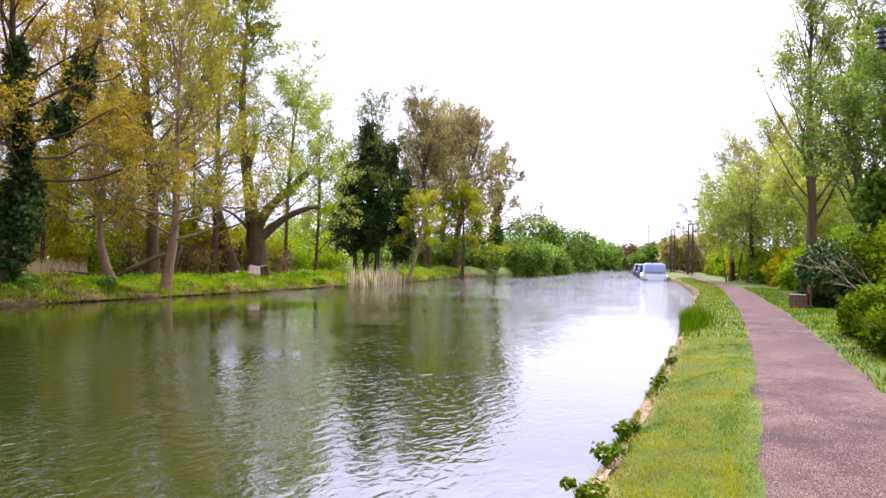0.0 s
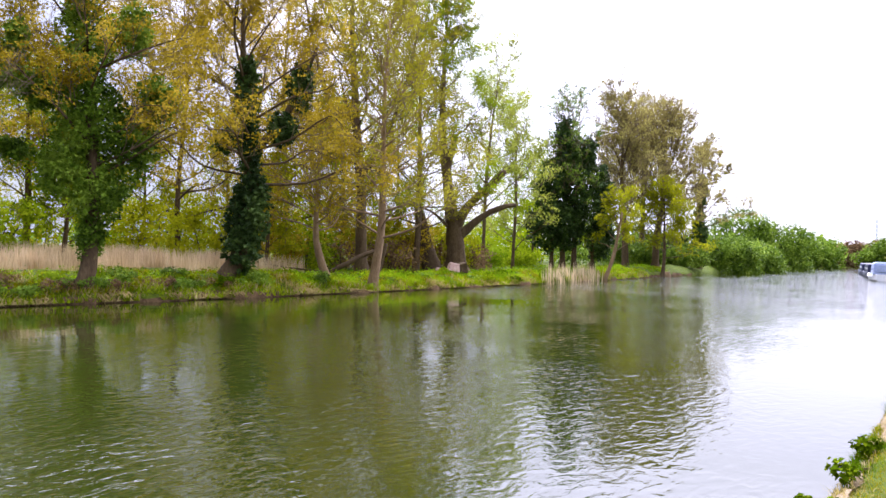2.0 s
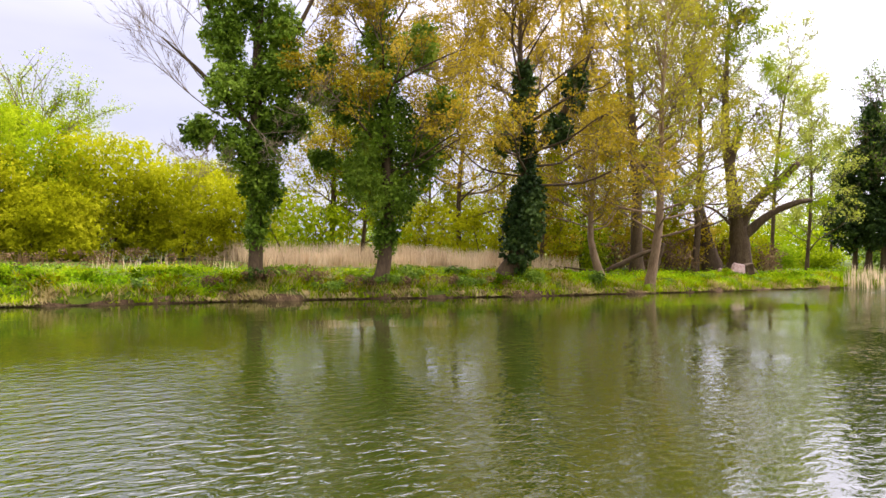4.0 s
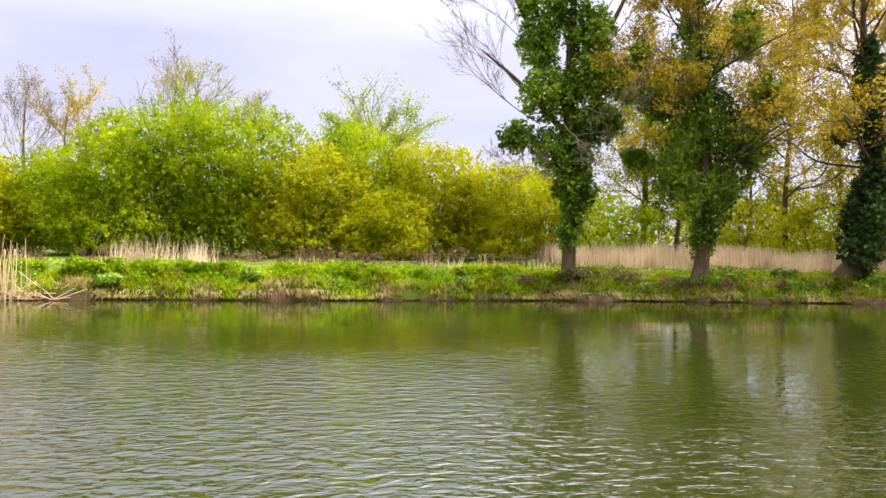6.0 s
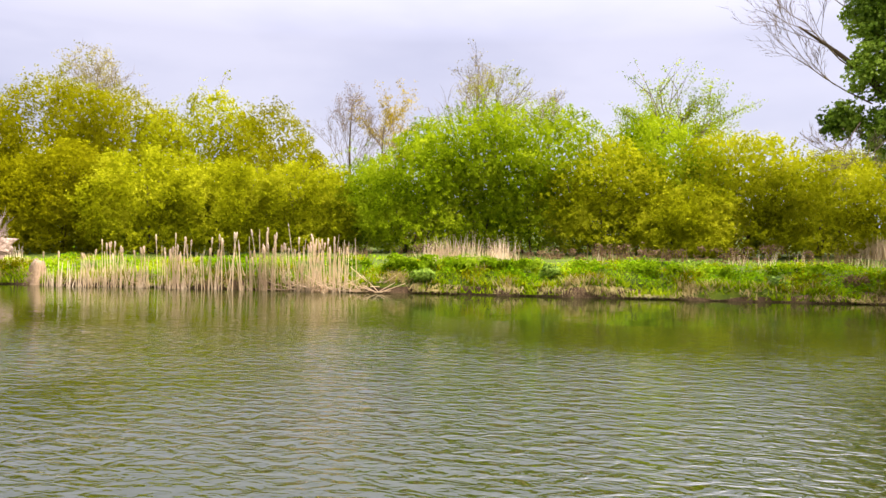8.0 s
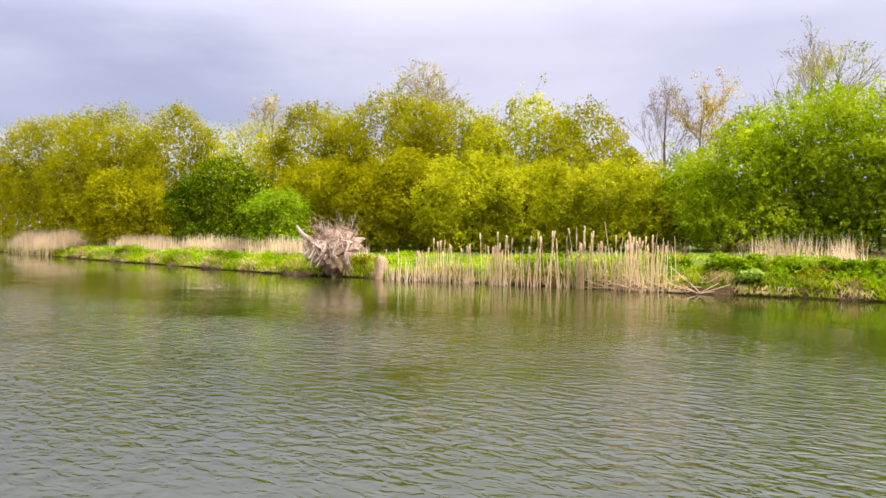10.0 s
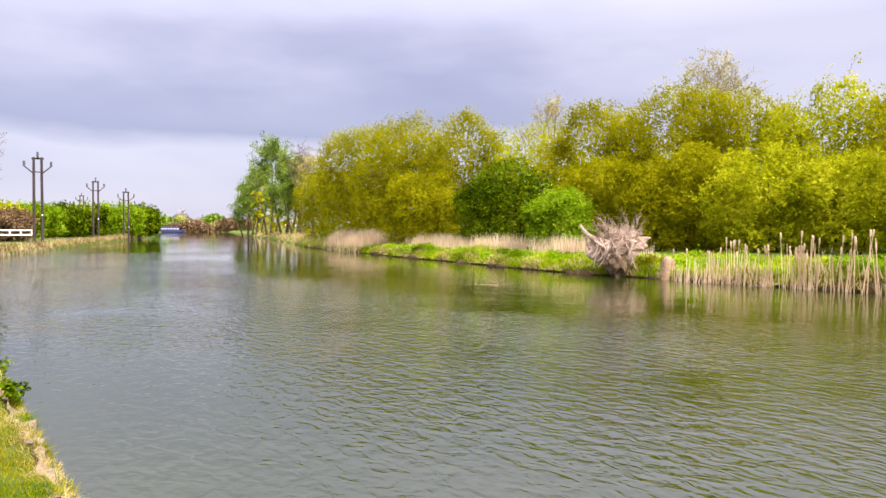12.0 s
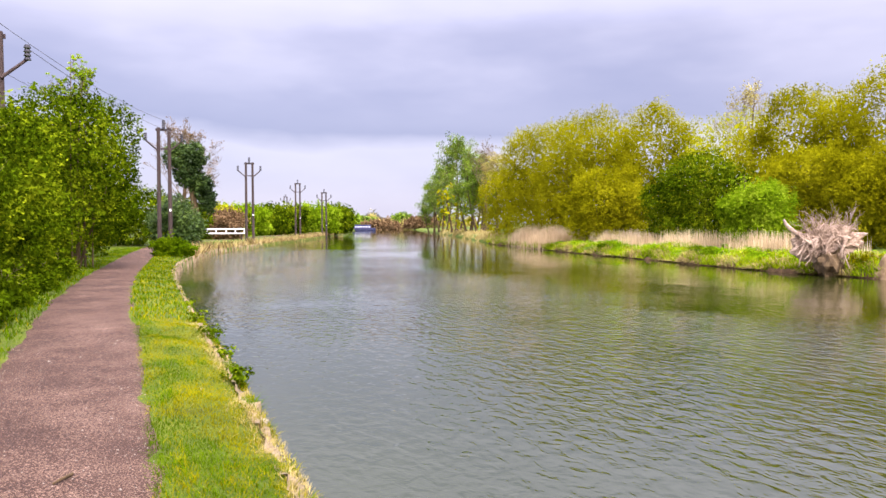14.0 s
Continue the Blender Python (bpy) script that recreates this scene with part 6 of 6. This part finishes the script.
grass("yellowing_grass", "yellow-green grass on the towpath verge", blade_mesh("yellowing_grass", P[yellow], 0.040, 0.006, 1.4, M_LEAF["willowgrass"], rng))
grass("straw_grass", "flattened straw-coloured dead grass along the bank edge", blade_mesh("straw_grass", P[straw], 0.045, 0.006, 2.4, M_LEAF["drygrass"], rng))
# tufts and straw that soften the edge over the water
n = 17000
u = np.where(rng.uniform(size=n) < 0.5, -3.2 - 13 * rng.uniform(0, 1, n) ** 1.3, 4.0 + 14 * rng.uniform(0, 1, n) ** 1.3)
v = near_v(u) - np.abs(rng.normal(0, 0.07, n)) + 0.025
k = lump(u, 0 * u, 2.3) + 0.7 * lump(u, 3 + 0 * u, 5.7) + rng.normal(0, 0.3, n)
P = on_ground(u, v)
P[:, 2] = np.maximum(P[:, 2], 0.28)
grass("edge_grass", "green grass hanging over the bank edge", blade_mesh("edge_grass", P[k > 0.25], 0.085, 0.007, 1.3, M_LEAF["grass"], rng))
grass("edge_grass", "yellow grass hanging over the bank edge", blade_mesh("edge_grass", P[(k <= 0.25) & (k > -0.2)], 0.065, 0.007, 1.4, M_LEAF["willowgrass"], rng))
grass("straw_grass", "pale straw matted along the bank edge", blade_mesh("straw_grass", P[k <= -0.2][::2], 0.045, 0.006, 1.3, M_LEAF["drygrass"], rng))
# verge further along both ways
n = 26000
u = np.concatenate([rng.uniform(-75, -15, n // 2), rng.uniform(19, 95, n // 2)])
lo, hi = path_v(u) + PATH_W - 0.05, near_v(u) - 0.03
v = lo + (hi - lo) * rng.uniform(0, 1, n)
pick = rng.uniform(size=n)
P = on_ground(u, v)
grass("verge_grass", "green grass along the towpath verge", tuft_mesh("verge_grass", P[pick < 0.65], 0.09, 0.03, 0.8, M_LEAF["grass"], rng))
grass("yellowing_grass", "yellow-green grass along the towpath verge", tuft_mesh("yellowing_grass", P[pick >= 0.65], 0.08, 0.03, 0.9, M_LEAF["willowgrass"], rng))
# inland verge
n = 34000
u = np.concatenate([rng.uniform(-2, 60, n * 2 // 3), rng.uniform(-60, -2, n // 3 + 1)])[:n]
v = path_v(u) - PATH_W + 0.05 - np.abs(rng.normal(0, 1.6, n)) * np.where(u > 0, 1.5, 0.7)
P = on_ground(u, v)
pick = rng.uniform(size=n)
grass("verge_grass", "bright green grass inland of the towpath", tuft_mesh("verge_grass", P[pick < 0.9], 0.10, 0.028, 0.9, M_LEAF["grass"], rng))
grass("yellowing_grass", "yellow-green grass inland of the towpath", tuft_mesh("yellowing_grass", P[pick >= 0.9], 0.09, 0.028, 0.9, M_LEAF["willowgrass"], rng))

# far bank: tussocks on the slope and top, leafy herbs over and between them
n = 52000
c = clumped(rng, n, 2600, (-80, 0.05), (80, 5.0), (0.22, 0.16))
near_edge = rng.uniform(size=n) < 0.45
d = np.where(near_edge, np.abs(rng.normal(0, 0.9, n)) + 0.08, np.abs(c[:, 1]) + 0.05)
P = on_ground(c[:, 0], far_v(c[:, 0]) + d)


def turf_kind(u, d, rng):
    """How dry the far bank's growth is: below 0.1 lush, above about 0.8 dead."""
    return 0.75 * lump(u, d, 1.7) + 0.5 * lump(u + 5, d, 4.3) + 1.6 * np.clip(0.5 - d, 0, 0.5) - 0.25 + 0.3 * np.interp(u, [6, 11, 26, 30], [0, 1, 1, 0]) + rng.normal(0, 0.25, len(u))


kind = turf_kind(c[:, 0], d, rng)
dry = kind > np.where(c[:, 0] < -20, 0.25, 0.75)
yel = (kind > 0.1) & ~dry
grass("bank_grass", "lush green tussocky grass on the far bank", tuft_mesh("bank_grass", P[~dry & ~yel], 0.22, 0.06, 1.3, M_LEAF["bank"], rng))
grass("bank_grass", "yellow-green grass on the far bank", tuft_mesh("bank_grass", P[yel], 0.22, 0.06, 1.3, M_LEAF["willowgrass"], rng))
grass("dead_bank_grass", "straw-coloured dead grass hanging on the far bank", tuft_mesh("dead_bank_grass", P[dry], 0.30, 0.055, 1.3, M_LEAF["drygrass"], rng))
n = 80000
c = clumped(rng, n, 1900, (-76, 0.1), (90, 4.6), (0.26, 0.2))
d = np.abs(c[:, 1]) * np.where(rng.uniform(size=n) < 0.5, 0.35, 1.0) * np.interp(c[:, 0], [26, 34, 70, 90], [1, 2.2, 2.2, 1]) + 0.08
kind = turf_kind(c[:, 0], d, rng)
P = on_ground(c[:, 0], far_v(c[:, 0]) + d, 0.03)
P[:, 2] += np.abs(rng.normal(0, 0.09, n)) * (1.2 - 0.6 * np.clip(kind, 0, 1)) + 0.10 * np.clip(lump(c[:, 0] * 1.3, d, 2.2), 0, 1)
N = rng.normal(0, 0.5, (n, 3)) + np.array([0, 0, 1.0])
kind[(d < 0.42) & (rng.uniform(size=n) < 0.75)] = 9  # the steep face stays bare
for leaf, k, words in (("herb", kind < -0.1, "bright green leafy nettles and docks on the far bank"), ("bank", (kind >= -0.1) & (kind < 0.35), "green leafy herbs on the far bank"), ("willowgrass", (kind >= 0.35) & (kind < 0.75), "yellowing low herbs on the far bank")):
    tagged(new("bank_herbs", leaf_mesh("bank_herbs", P[k], N[k], 0.11, M_LEAF[leaf], rng, 0.8, True)), words, "weeds", kind="stuff")


def weeds(label, leaf, places, seed, size=0.12, name="weed_clump"):
    """Leafy clumps: plan u, distance back from the far water line, width, height, leaves."""
    rng = np.random.default_rng(seed)
    for u, d, w, h, n in places:
        x, y = xy(u, far_v(u) + d)
        root = thing(name, pose(x, y, ground_z(x, y), 0, 0, 70), label, "weeds", "weeds on the far bank")
        p, nn = lobed(rng, (0, 0, h * 0.4, w / 2, min(w, 1.2) / 2, h * 0.6), n, max(6, int(w * 6)), 0.22, -0.3)
        stuff(part("leaves", leaf_mesh("leaves", p, nn, size, M_LEAF[leaf], rng, 0.75, True), parent=root))


weeds("bright green nettle clump on the far bank", "fresh", [(-5.8, 1.0, 2.6, 0.75, 1700), (-3.6, 1.4, 3.4, 0.4, 1100), (-2.2, 1.6, 3.0, 0.45, 900), (3.2, 1.5, 3.2, 0.4, 900), (38, 2.0, 5, 0.5, 900), (48, 2.2, 5, 0.45, 800), (-32, 1.3, 3, 0.4, 800)], 61)
weeds("dark green dock and ivy leaves on the far bank", "ivygreen", [(-5.2, 0.45, 1.1, 0.55, 600), (-0.6, 0.9, 0.9, 0.6, 420), (11.8, 0.7, 2.4, 0.5, 700), (16.6, 0.7, 2.6, 0.55, 800), (20.5, 0.6, 2.2, 0.5, 700), (14.2, 0.4, 2.6, 0.4, 700), (24.4, 0.7, 1.6, 0.6, 600), (28.6, 0.6, 1.4, 0.5, 500), (6.8, 0.8, 1.2, 0.4, 400), (18.2, 0.9, 1.4, 0.9, 500)], 62)
weeds("brown bramble and dead stems on the far bank", "brown", [(13.2, 0.6, 2.6, 0.75, 600), (11.4, 0.5, 2.0, 0.6, 500), (15.6, 0.5, 2.2, 0.6, 500), (19.4, 0.5, 1.8, 0.5, 400), (22.2, 0.6, 1.6, 0.5, 300), (9.8, 0.9, 1.6, 0.5, 300), (17.6, 0.5, 1.2, 0.5, 300), (1.4, 5.2, 7, 0.9, 900), (7.2, 5.5, 6, 1.0, 900), (-4.6, 6, 6, 0.8, 700)], 63, 0.09)


weeds("yellow-green mossy mound between root plate and stump", "willowgrass", [(-21.6, 0.45, 1.5, 0.6, 900)], 65, 0.07, name="moss_mound")
rng = np.random.default_rng(64)
for k in range(46):
    u = rng.uniform(-62, 62)
    weeds("leafy green weed clump on the far bank", ("fresh", "green", "grass", "ivygreen")[k % 4], [(u, rng.uniform(0.35, 3.2), rng.uniform(0.8, 2.4), rng.uniform(0.25, 0.5), 300)], 640 + k)


def reeds(label, n, us, ds, h, leaf="reed", width=0.03, lean=0.12, seed=1, name="reed_bed"):
    rng = np.random.default_rng(seed)
    c = clumped(rng, n, max(4, n // 14), (us[0], ds[0]), (us[1], ds[1]), (0.22, 0.22))
    P = on_ground(c[:, 0], far_v(c[:, 0]) + c[:, 1], -0.05)
    P[:, 2] = np.maximum(P[:, 2], -0.1)
    grass(name, label, tuft_mesh(name, P, h, width, lean, M_LEAF[leaf], rng))


reeds("pale dead reed bed behind the trees", 17000, (14, 34), (7.0, 16), 1.0, width=0.06, lean=0.25, seed=71)
reeds("pale dead reeds along the bank towards the bend", 6400, (-62, -24), (2.2, 4.6), 0.95, width=0.05, seed=72)
reeds("pale dead reed clump at the water's edge near the bend", 3600, (-66, -54), (0.0, 2.4), 1.3, width=0.055, seed=73)
reeds("brown dead growth on the bank beyond the bend", 3400, (-150, -67), (0.1, 4), 0.6, "drygrass", width=0.10, lean=0.5, seed=79, name="dead_stems")
reeds("tufts of dead grass on top of the far bank", 220, (-16, 28), (3.2, 5.2), 0.7, width=0.03, lean=0.3, seed=74)
reeds("half-green reed clump at the water's edge", 700, (52, 63), (-0.25, 0.5), 1.1, width=0.06, seed=75)
reeds("fresh green reed shoots at the water's edge", 500, (52, 63), (-0.2, 0.6), 0.9, "grass", 0.06, seed=76)
reeds("pale dead stalks before the thicket", 420, (-5.5, -2), (2.6, 3.4), 1.0, width=0.035, lean=0.3, seed=77)


reeds("brown dead stems at the foot of the thicket", 700, (-12, 15), (6, 10), 0.6, "brown", 0.04, 0.4, seed=78, name="dead_stems")


def cattails():
    """Dead bulrushes standing in the shallows: stalks, heads and broken leaves."""
    rng = np.random.default_rng(81)
    root = thing("bulrush_bed", pose(0, 0, 0), "pale dead bulrushes with fluffy heads in the shallows", "bulrushes", kind="stuff")
    n = 290
    c = clumped(rng, n, 44, (-19.2, -0.5), (-8.2, 0.35), (0.28, 0.2))
    P = on_ground(c[:, 0], far_v(c[:, 0]) + c[:, 1], 0)
    P[:, 2] = np.maximum(P[:, 2], -0.05) - 0.05
    h = rng.uniform(0.3, 1.0, n) * np.interp(c[:, 0], [-19, -16, -11, -8], [1.3, 1.6, 2.4, 2.0])
    tip = P + np.stack([rng.normal(0, 0.07, n) * h, rng.normal(0, 0.07, n) * h, h], 1)
    stuff(part("stalks", tube_mesh("stalks", P, tip, np.full(n, 0.016), np.full(n, 0.010), M_LEAF["reed"], 5), parent=root))
    k = (h > 1.2) & (rng.uniform(size=n) < 0.6)
    up = unit(tip - P)[k]
    for a, b, r0, r1 in ((-0.16, -0.10, 0.012, 0.030), (-0.10, 0.06, 0.030, 0.034), (0.06, 0.12, 0.034, 0.010)):
        stuff(part("heads", tube_mesh("heads", tip[k] + up * a, tip[k] + up * b, np.full(k.sum(), r0), np.full(k.sum(), r1), M_LEAF["reed"], 7), parent=root, label="fluffy seed heads"))
    n = 280
    c = clumped(rng, n, 70, (-19.4, -0.5), (-7.6, 0.4), (0.25, 0.2))
    P = on_ground(c[:, 0], far_v(c[:, 0]) + c[:, 1], 0)
    P[:, 2] = np.maximum(P[:, 2], -0.05)
    stuff(part("dead_leaves", tuft_mesh("dead_leaves", P, 0.75, 0.05, 0.5, M_LEAF["reed"], rng), parent=root))
    n = 90
    u = rng.uniform(-10.5, -6.5, n)
    P = on_ground(u, far_v(u) + rng.uniform(-0.5, 0.2, n), 0)
    P[:, 2] = np.maximum(P[:, 2], 0.0) + 0.04
    a = rng.uniform(0, 2 * np.pi, n)
    ln = rng.uniform(0.4, 1.2, n)
    stuff(part("fallen_stalks", tube_mesh("fallen_stalks", P, P + np.stack([np.cos(a) * ln, np.sin(a) * ln, rng.uniform(0, 0.6, n) * ln], 1), np.full(n, 0.018), np.full(n, 0.012), M_LEAF["reed"], 5), parent=root))


cattails()


# plants at the near edge
def edge_plant(u, off, w, h, n, seed, leaf="hedge"):
    rng = np.random.default_rng(seed)
    x, y = xy(u, near_v(u) + off - 0.10)
    root = thing("nettle_clump", pose(x, y, 0.37, 0, 0, 70), "broad-leaved green plant overhanging the bank edge", "plant", "plants at the bank edge")
    p, nn = lobed(rng, (0, 0, h * 0.4, w / 2, w / 2, h * 0.6), n, max(5, int(w * 14)), 0.09, -0.2)
    stuff(part("leaves", leaf_mesh("leaves", p, nn + np.array([0, 0, 0.6]), 0.05, M_LEAF[leaf], rng, 0.85), parent=root))
    k = 9
    b = np.stack([rng.normal(0, w * 0.1, k), rng.normal(0, w * 0.1, k), np.full(k, -0.12)], 1)
    t = np.stack([rng.normal(0, w * 0.15, k), rng.normal(0, w * 0.15, k), rng.uniform(0.3, 0.6, k) * h], 1)
    stuff(part("stems", tube_mesh("stems", b, t, np.full(k, 0.006), np.full(k, 0.003), M_LEAF["grass"], 4), parent=root))


for k, (u, off, w, h, n) in enumerate([(8.6, 0.02, 0.5, 0.34, 260), (7.5, 0.05, 0.45, 0.26, 200), (6.3, 0.05, 0.5, 0.30, 260), (5.6, 0.02, 0.4, 0.22, 160), (12.0, 0.0, 0.5, 0.22, 160), (14.5, 0.0, 0.45, 0.25, 150), (-9.3, 0.05, 0.6, 0.26, 260), (-11.0, 0.05, 0.5, 0.24, 200), (-13.2, 0.05, 0.6, 0.28, 200), (-15.2, 0, 0.7, 0.3, 200), (-18, 0, 0.8, 0.3, 200)]):
    edge_plant(u, off, w * 0.7, h * 0.8, int(n * 0.7), 500 + k)
rng = np.random.default_rng(83)
n = 1700
u = rng.normal(23.5, 1.2, n)
v = near_v(u) - np.abs(rng.normal(0.1, 0.3, n))
grass("tall_grass_clump", "tall grass clump at the bank edge", tuft_mesh("tall_grass_clump", on_ground(u, v), 0.45, 0.03, 0.5, M_LEAF["grass"], rng))
x, y = xy(-43.5, near_v(-43.5) - 0.9)
bush("low rounded pale green bush at the bank edge", pose(x, y, ground_z(x, y) - 0.1, 0, 0, 155), 2.2, 1.6, 1.15, "grass", 2200, 0.09, 0.35, seed=331, twigs=20)
n = 5200
u = rng.uniform(-150, -46, n)
v = near_v(u) - np.abs(rng.normal(0, 0.35, n)) + 0.1
grass("dead_bank_grass", "brown dead reeds hanging over the towpath bank", tuft_mesh("dead_bank_grass", on_ground(u, v)[:n // 2], 0.55, 0.05, 0.7, M_LEAF["brown"], rng))
grass("dead_bank_grass", "tan dead grass tussocks on the towpath bank", tuft_mesh("dead_bank_grass", on_ground(u, v)[n // 2:], 0.55, 0.06, 0.9, M_LEAF["drygrass"], rng))


# ---- worn edges, stones and litter ----
def edge_strip(name, label, line, us, ds, mat, lift, kind="structure"):
    U = np.repeat(us[:, None], len(ds), 1)
    V = line(us)[:, None] + ds
    Z = height(U, V) + lift
    jig = np.random.default_rng(7).normal(0, 0.02, U.shape)
    G = np.concatenate([xy(U, V + jig), (Z + jig)[..., None]], -1)
    ids = np.arange(U.size).reshape(U.shape)
    q = np.stack([ids[:-1, :-1], ids[1:, :-1], ids[1:, 1:], ids[:-1, 1:]], -1).reshape(-1, 4)
    return tagged(new(name, mesh_data(name, G.reshape(-1, 3), q, mat, smooth=True)), label, "bank", kind=kind)


def shore_strip(name, label, us, zs, mat):
    """A strip of bare mud on the far bank between two heights over the water."""
    dd = np.linspace(-0.8, 1.2, 120)
    out = []
    for u in us:
        h = np.maximum.accumulate(height(np.full(120, u), far_v(u) + dd))
        top = zs * (0.75 + 0.45 * lump(u, 0, 0.9) + 0.2 * lump(u, 3, 3.3)) if u is not None else zs
        d = np.interp(np.where(zs > 0.05, top, zs), h, dd)
        p = xy(np.full(len(zs), u), far_v(u) + d - 0.03)
        out.append(np.concatenate([p, (np.where(zs > 0.05, top, zs) + 0.012)[:, None]], 1))
    G = np.array(out)
    ids = np.arange(G.shape[0] * G.shape[1]).reshape(G.shape[:2])
    q = np.stack([ids[:-1, :-1], ids[1:, :-1], ids[1:, 1:], ids[:-1, 1:]], -1).reshape(-1, 4)
    return tagged(new(name, mesh_data(name, G.reshape(-1, 3), q, mat, smooth=True)), label, "bank", kind="structure")


shore_strip("bank_edge", "bare dark mud along the undercut far waterline", np.arange(-75, 100, 0.3), np.array([-0.25, -0.1, 0.03, 0.10, 0.19, 0.29]), M_MUD)
n = 15000
u = rng.uniform(-76, 80, n)
d = rng.uniform(-0.1, 0.35, n)
P = on_ground(u, far_v(u) + d, 0)
P[:, 2] = np.maximum(P[:, 2], 0.06)
pick = lump(u, 0 * u, 1.9) + lump(u, 2 + 0 * u, 5.1) * 0.6 + rng.normal(0, 0.5, n)
grass("hanging_grass", "grass overhanging the far waterline", tuft_mesh("hanging_grass", P[pick < 0.5], 0.3, 0.07, 1.1, M_LEAF["bank"], rng))
grass("hanging_straw", "dead straw hanging over the far waterline", tuft_mesh("hanging_straw", P[pick >= 0.5], 0.28, 0.06, 1.3, M_LEAF["drygrass"], rng))
# dead straw and roots hang out over the undercut bank in bunches
m, per = 820, 16
cu = rng.uniform(-62, 62, m)
cu = cu[(lump(cu, 0 * cu, 0.7) + 0.7 * lump(cu, 4 + 0 * cu, 2.3) + rng.normal(0, 0.4, m)) > 0.0]
u = np.repeat(cu, per) + rng.normal(0, 0.12, len(cu) * per)
n = len(u)
top = on_ground(u, far_v(u) + rng.uniform(0.02, 0.3, n), 0.03)
top[:, 2] = np.clip(top[:, 2], 0.16, 0.42)
tip = np.concatenate([xy(u + rng.normal(0, 0.08, n), far_v(u) - rng.uniform(0.02, 0.34, n)), (top[:, 2] * rng.uniform(0.1, 0.7, n))[:, None]], 1)
side = np.concatenate([np.repeat(EU[None], n, 0), np.zeros((n, 1))], 1) * rng.uniform(0.012, 0.035, n)[:, None]
grass("hanging_straw", "pale dead straw bunches drooping over the water", mesh_data("hanging_straw", np.stack([top - side, top + side, tip], 1), np.arange(3 * n).reshape(n, 3), M_LEAF["drygrass"]))
edge_strip("bank_edge", "worn stony earth edge of the towpath bank", near_v, np.arange(-75, 100, 0.2), np.array([-0.16, -0.12, -0.08, -0.04, 0.0, 0.03, 0.08, 0.3]), M_EDGE, 0.008)

rng = np.random.default_rng(91)
n = 1800
u = np.concatenate([rng.uniform(-13, -3.5, n // 2), rng.uniform(4, 15, n // 2)])
side = rng.uniform(-1, 1, n)
v = path_v(u) + np.sign(side) * np.abs(side) ** 0.6 * PATH_W
P = on_ground(u, v, 0.028)
s = rng.uniform(0.003, 0.008, n) * np.where(rng.uniform(size=n) < 0.03, 2.4, 1)
base = np.array([[1, 0, 0], [0, 1, 0], [-1, 0, 0], [0, -1, 0], [0, 0, 0.8], [0, 0, -0.5]], float)
V = P[:, None] + base[None] * s[:, None, None] * rng.uniform(0.6, 1.3, (n, 6, 3))
F = np.array([[0, 1, 4], [1, 2, 4], [2, 3, 4], [3, 0, 4], [1, 0, 5], [2, 1, 5], [3, 2, 5], [0, 3, 5]])
gravel = new("gravel", mesh_data("gravel", V.reshape(-1, 3), (np.arange(n)[:, None, None] * 6 + F).reshape(-1, 3), M_STONE))
tagged(gravel, "loose pale pebbles scattered on the towpath", "gravel", kind="stuff")

x, y = xy(-6.0, path_v(-6.0) + 0.25)
stick = thing("stick", pose(x, y, ground_z(x, y) + 0.04, 0, 0, 40), "short brown stick lying on the gravel path", "stick")
part("twig", stem_mesh("twig", [(-0.1, 0, 0, 0.012), (0.02, 0.012, 0.012, 0.010), (0.1, 0.0, 0.004, 0.008)], M_BARK, rng, 8, False), parent=stick)
x, y = xy(-7.6, near_v(-7.6) - 0.05)
stone = thing("stone", pose(x, y, ground_z(x, y), 0, 0, 20), "pale rounded stone on the bank edge", "stone")
bm = bmesh.new()
bmesh.ops.create_icosphere(bm, subdivisions=2, radius=0.055)
for vv in bm.verts:
    vv.co = Vector((vv.co.x * 1.2, vv.co.y, vv.co.z * 0.75)) * (1 + 0.25 * noise.noise(vv.co * 20))
part("rock", bm, M_STONE, stone)
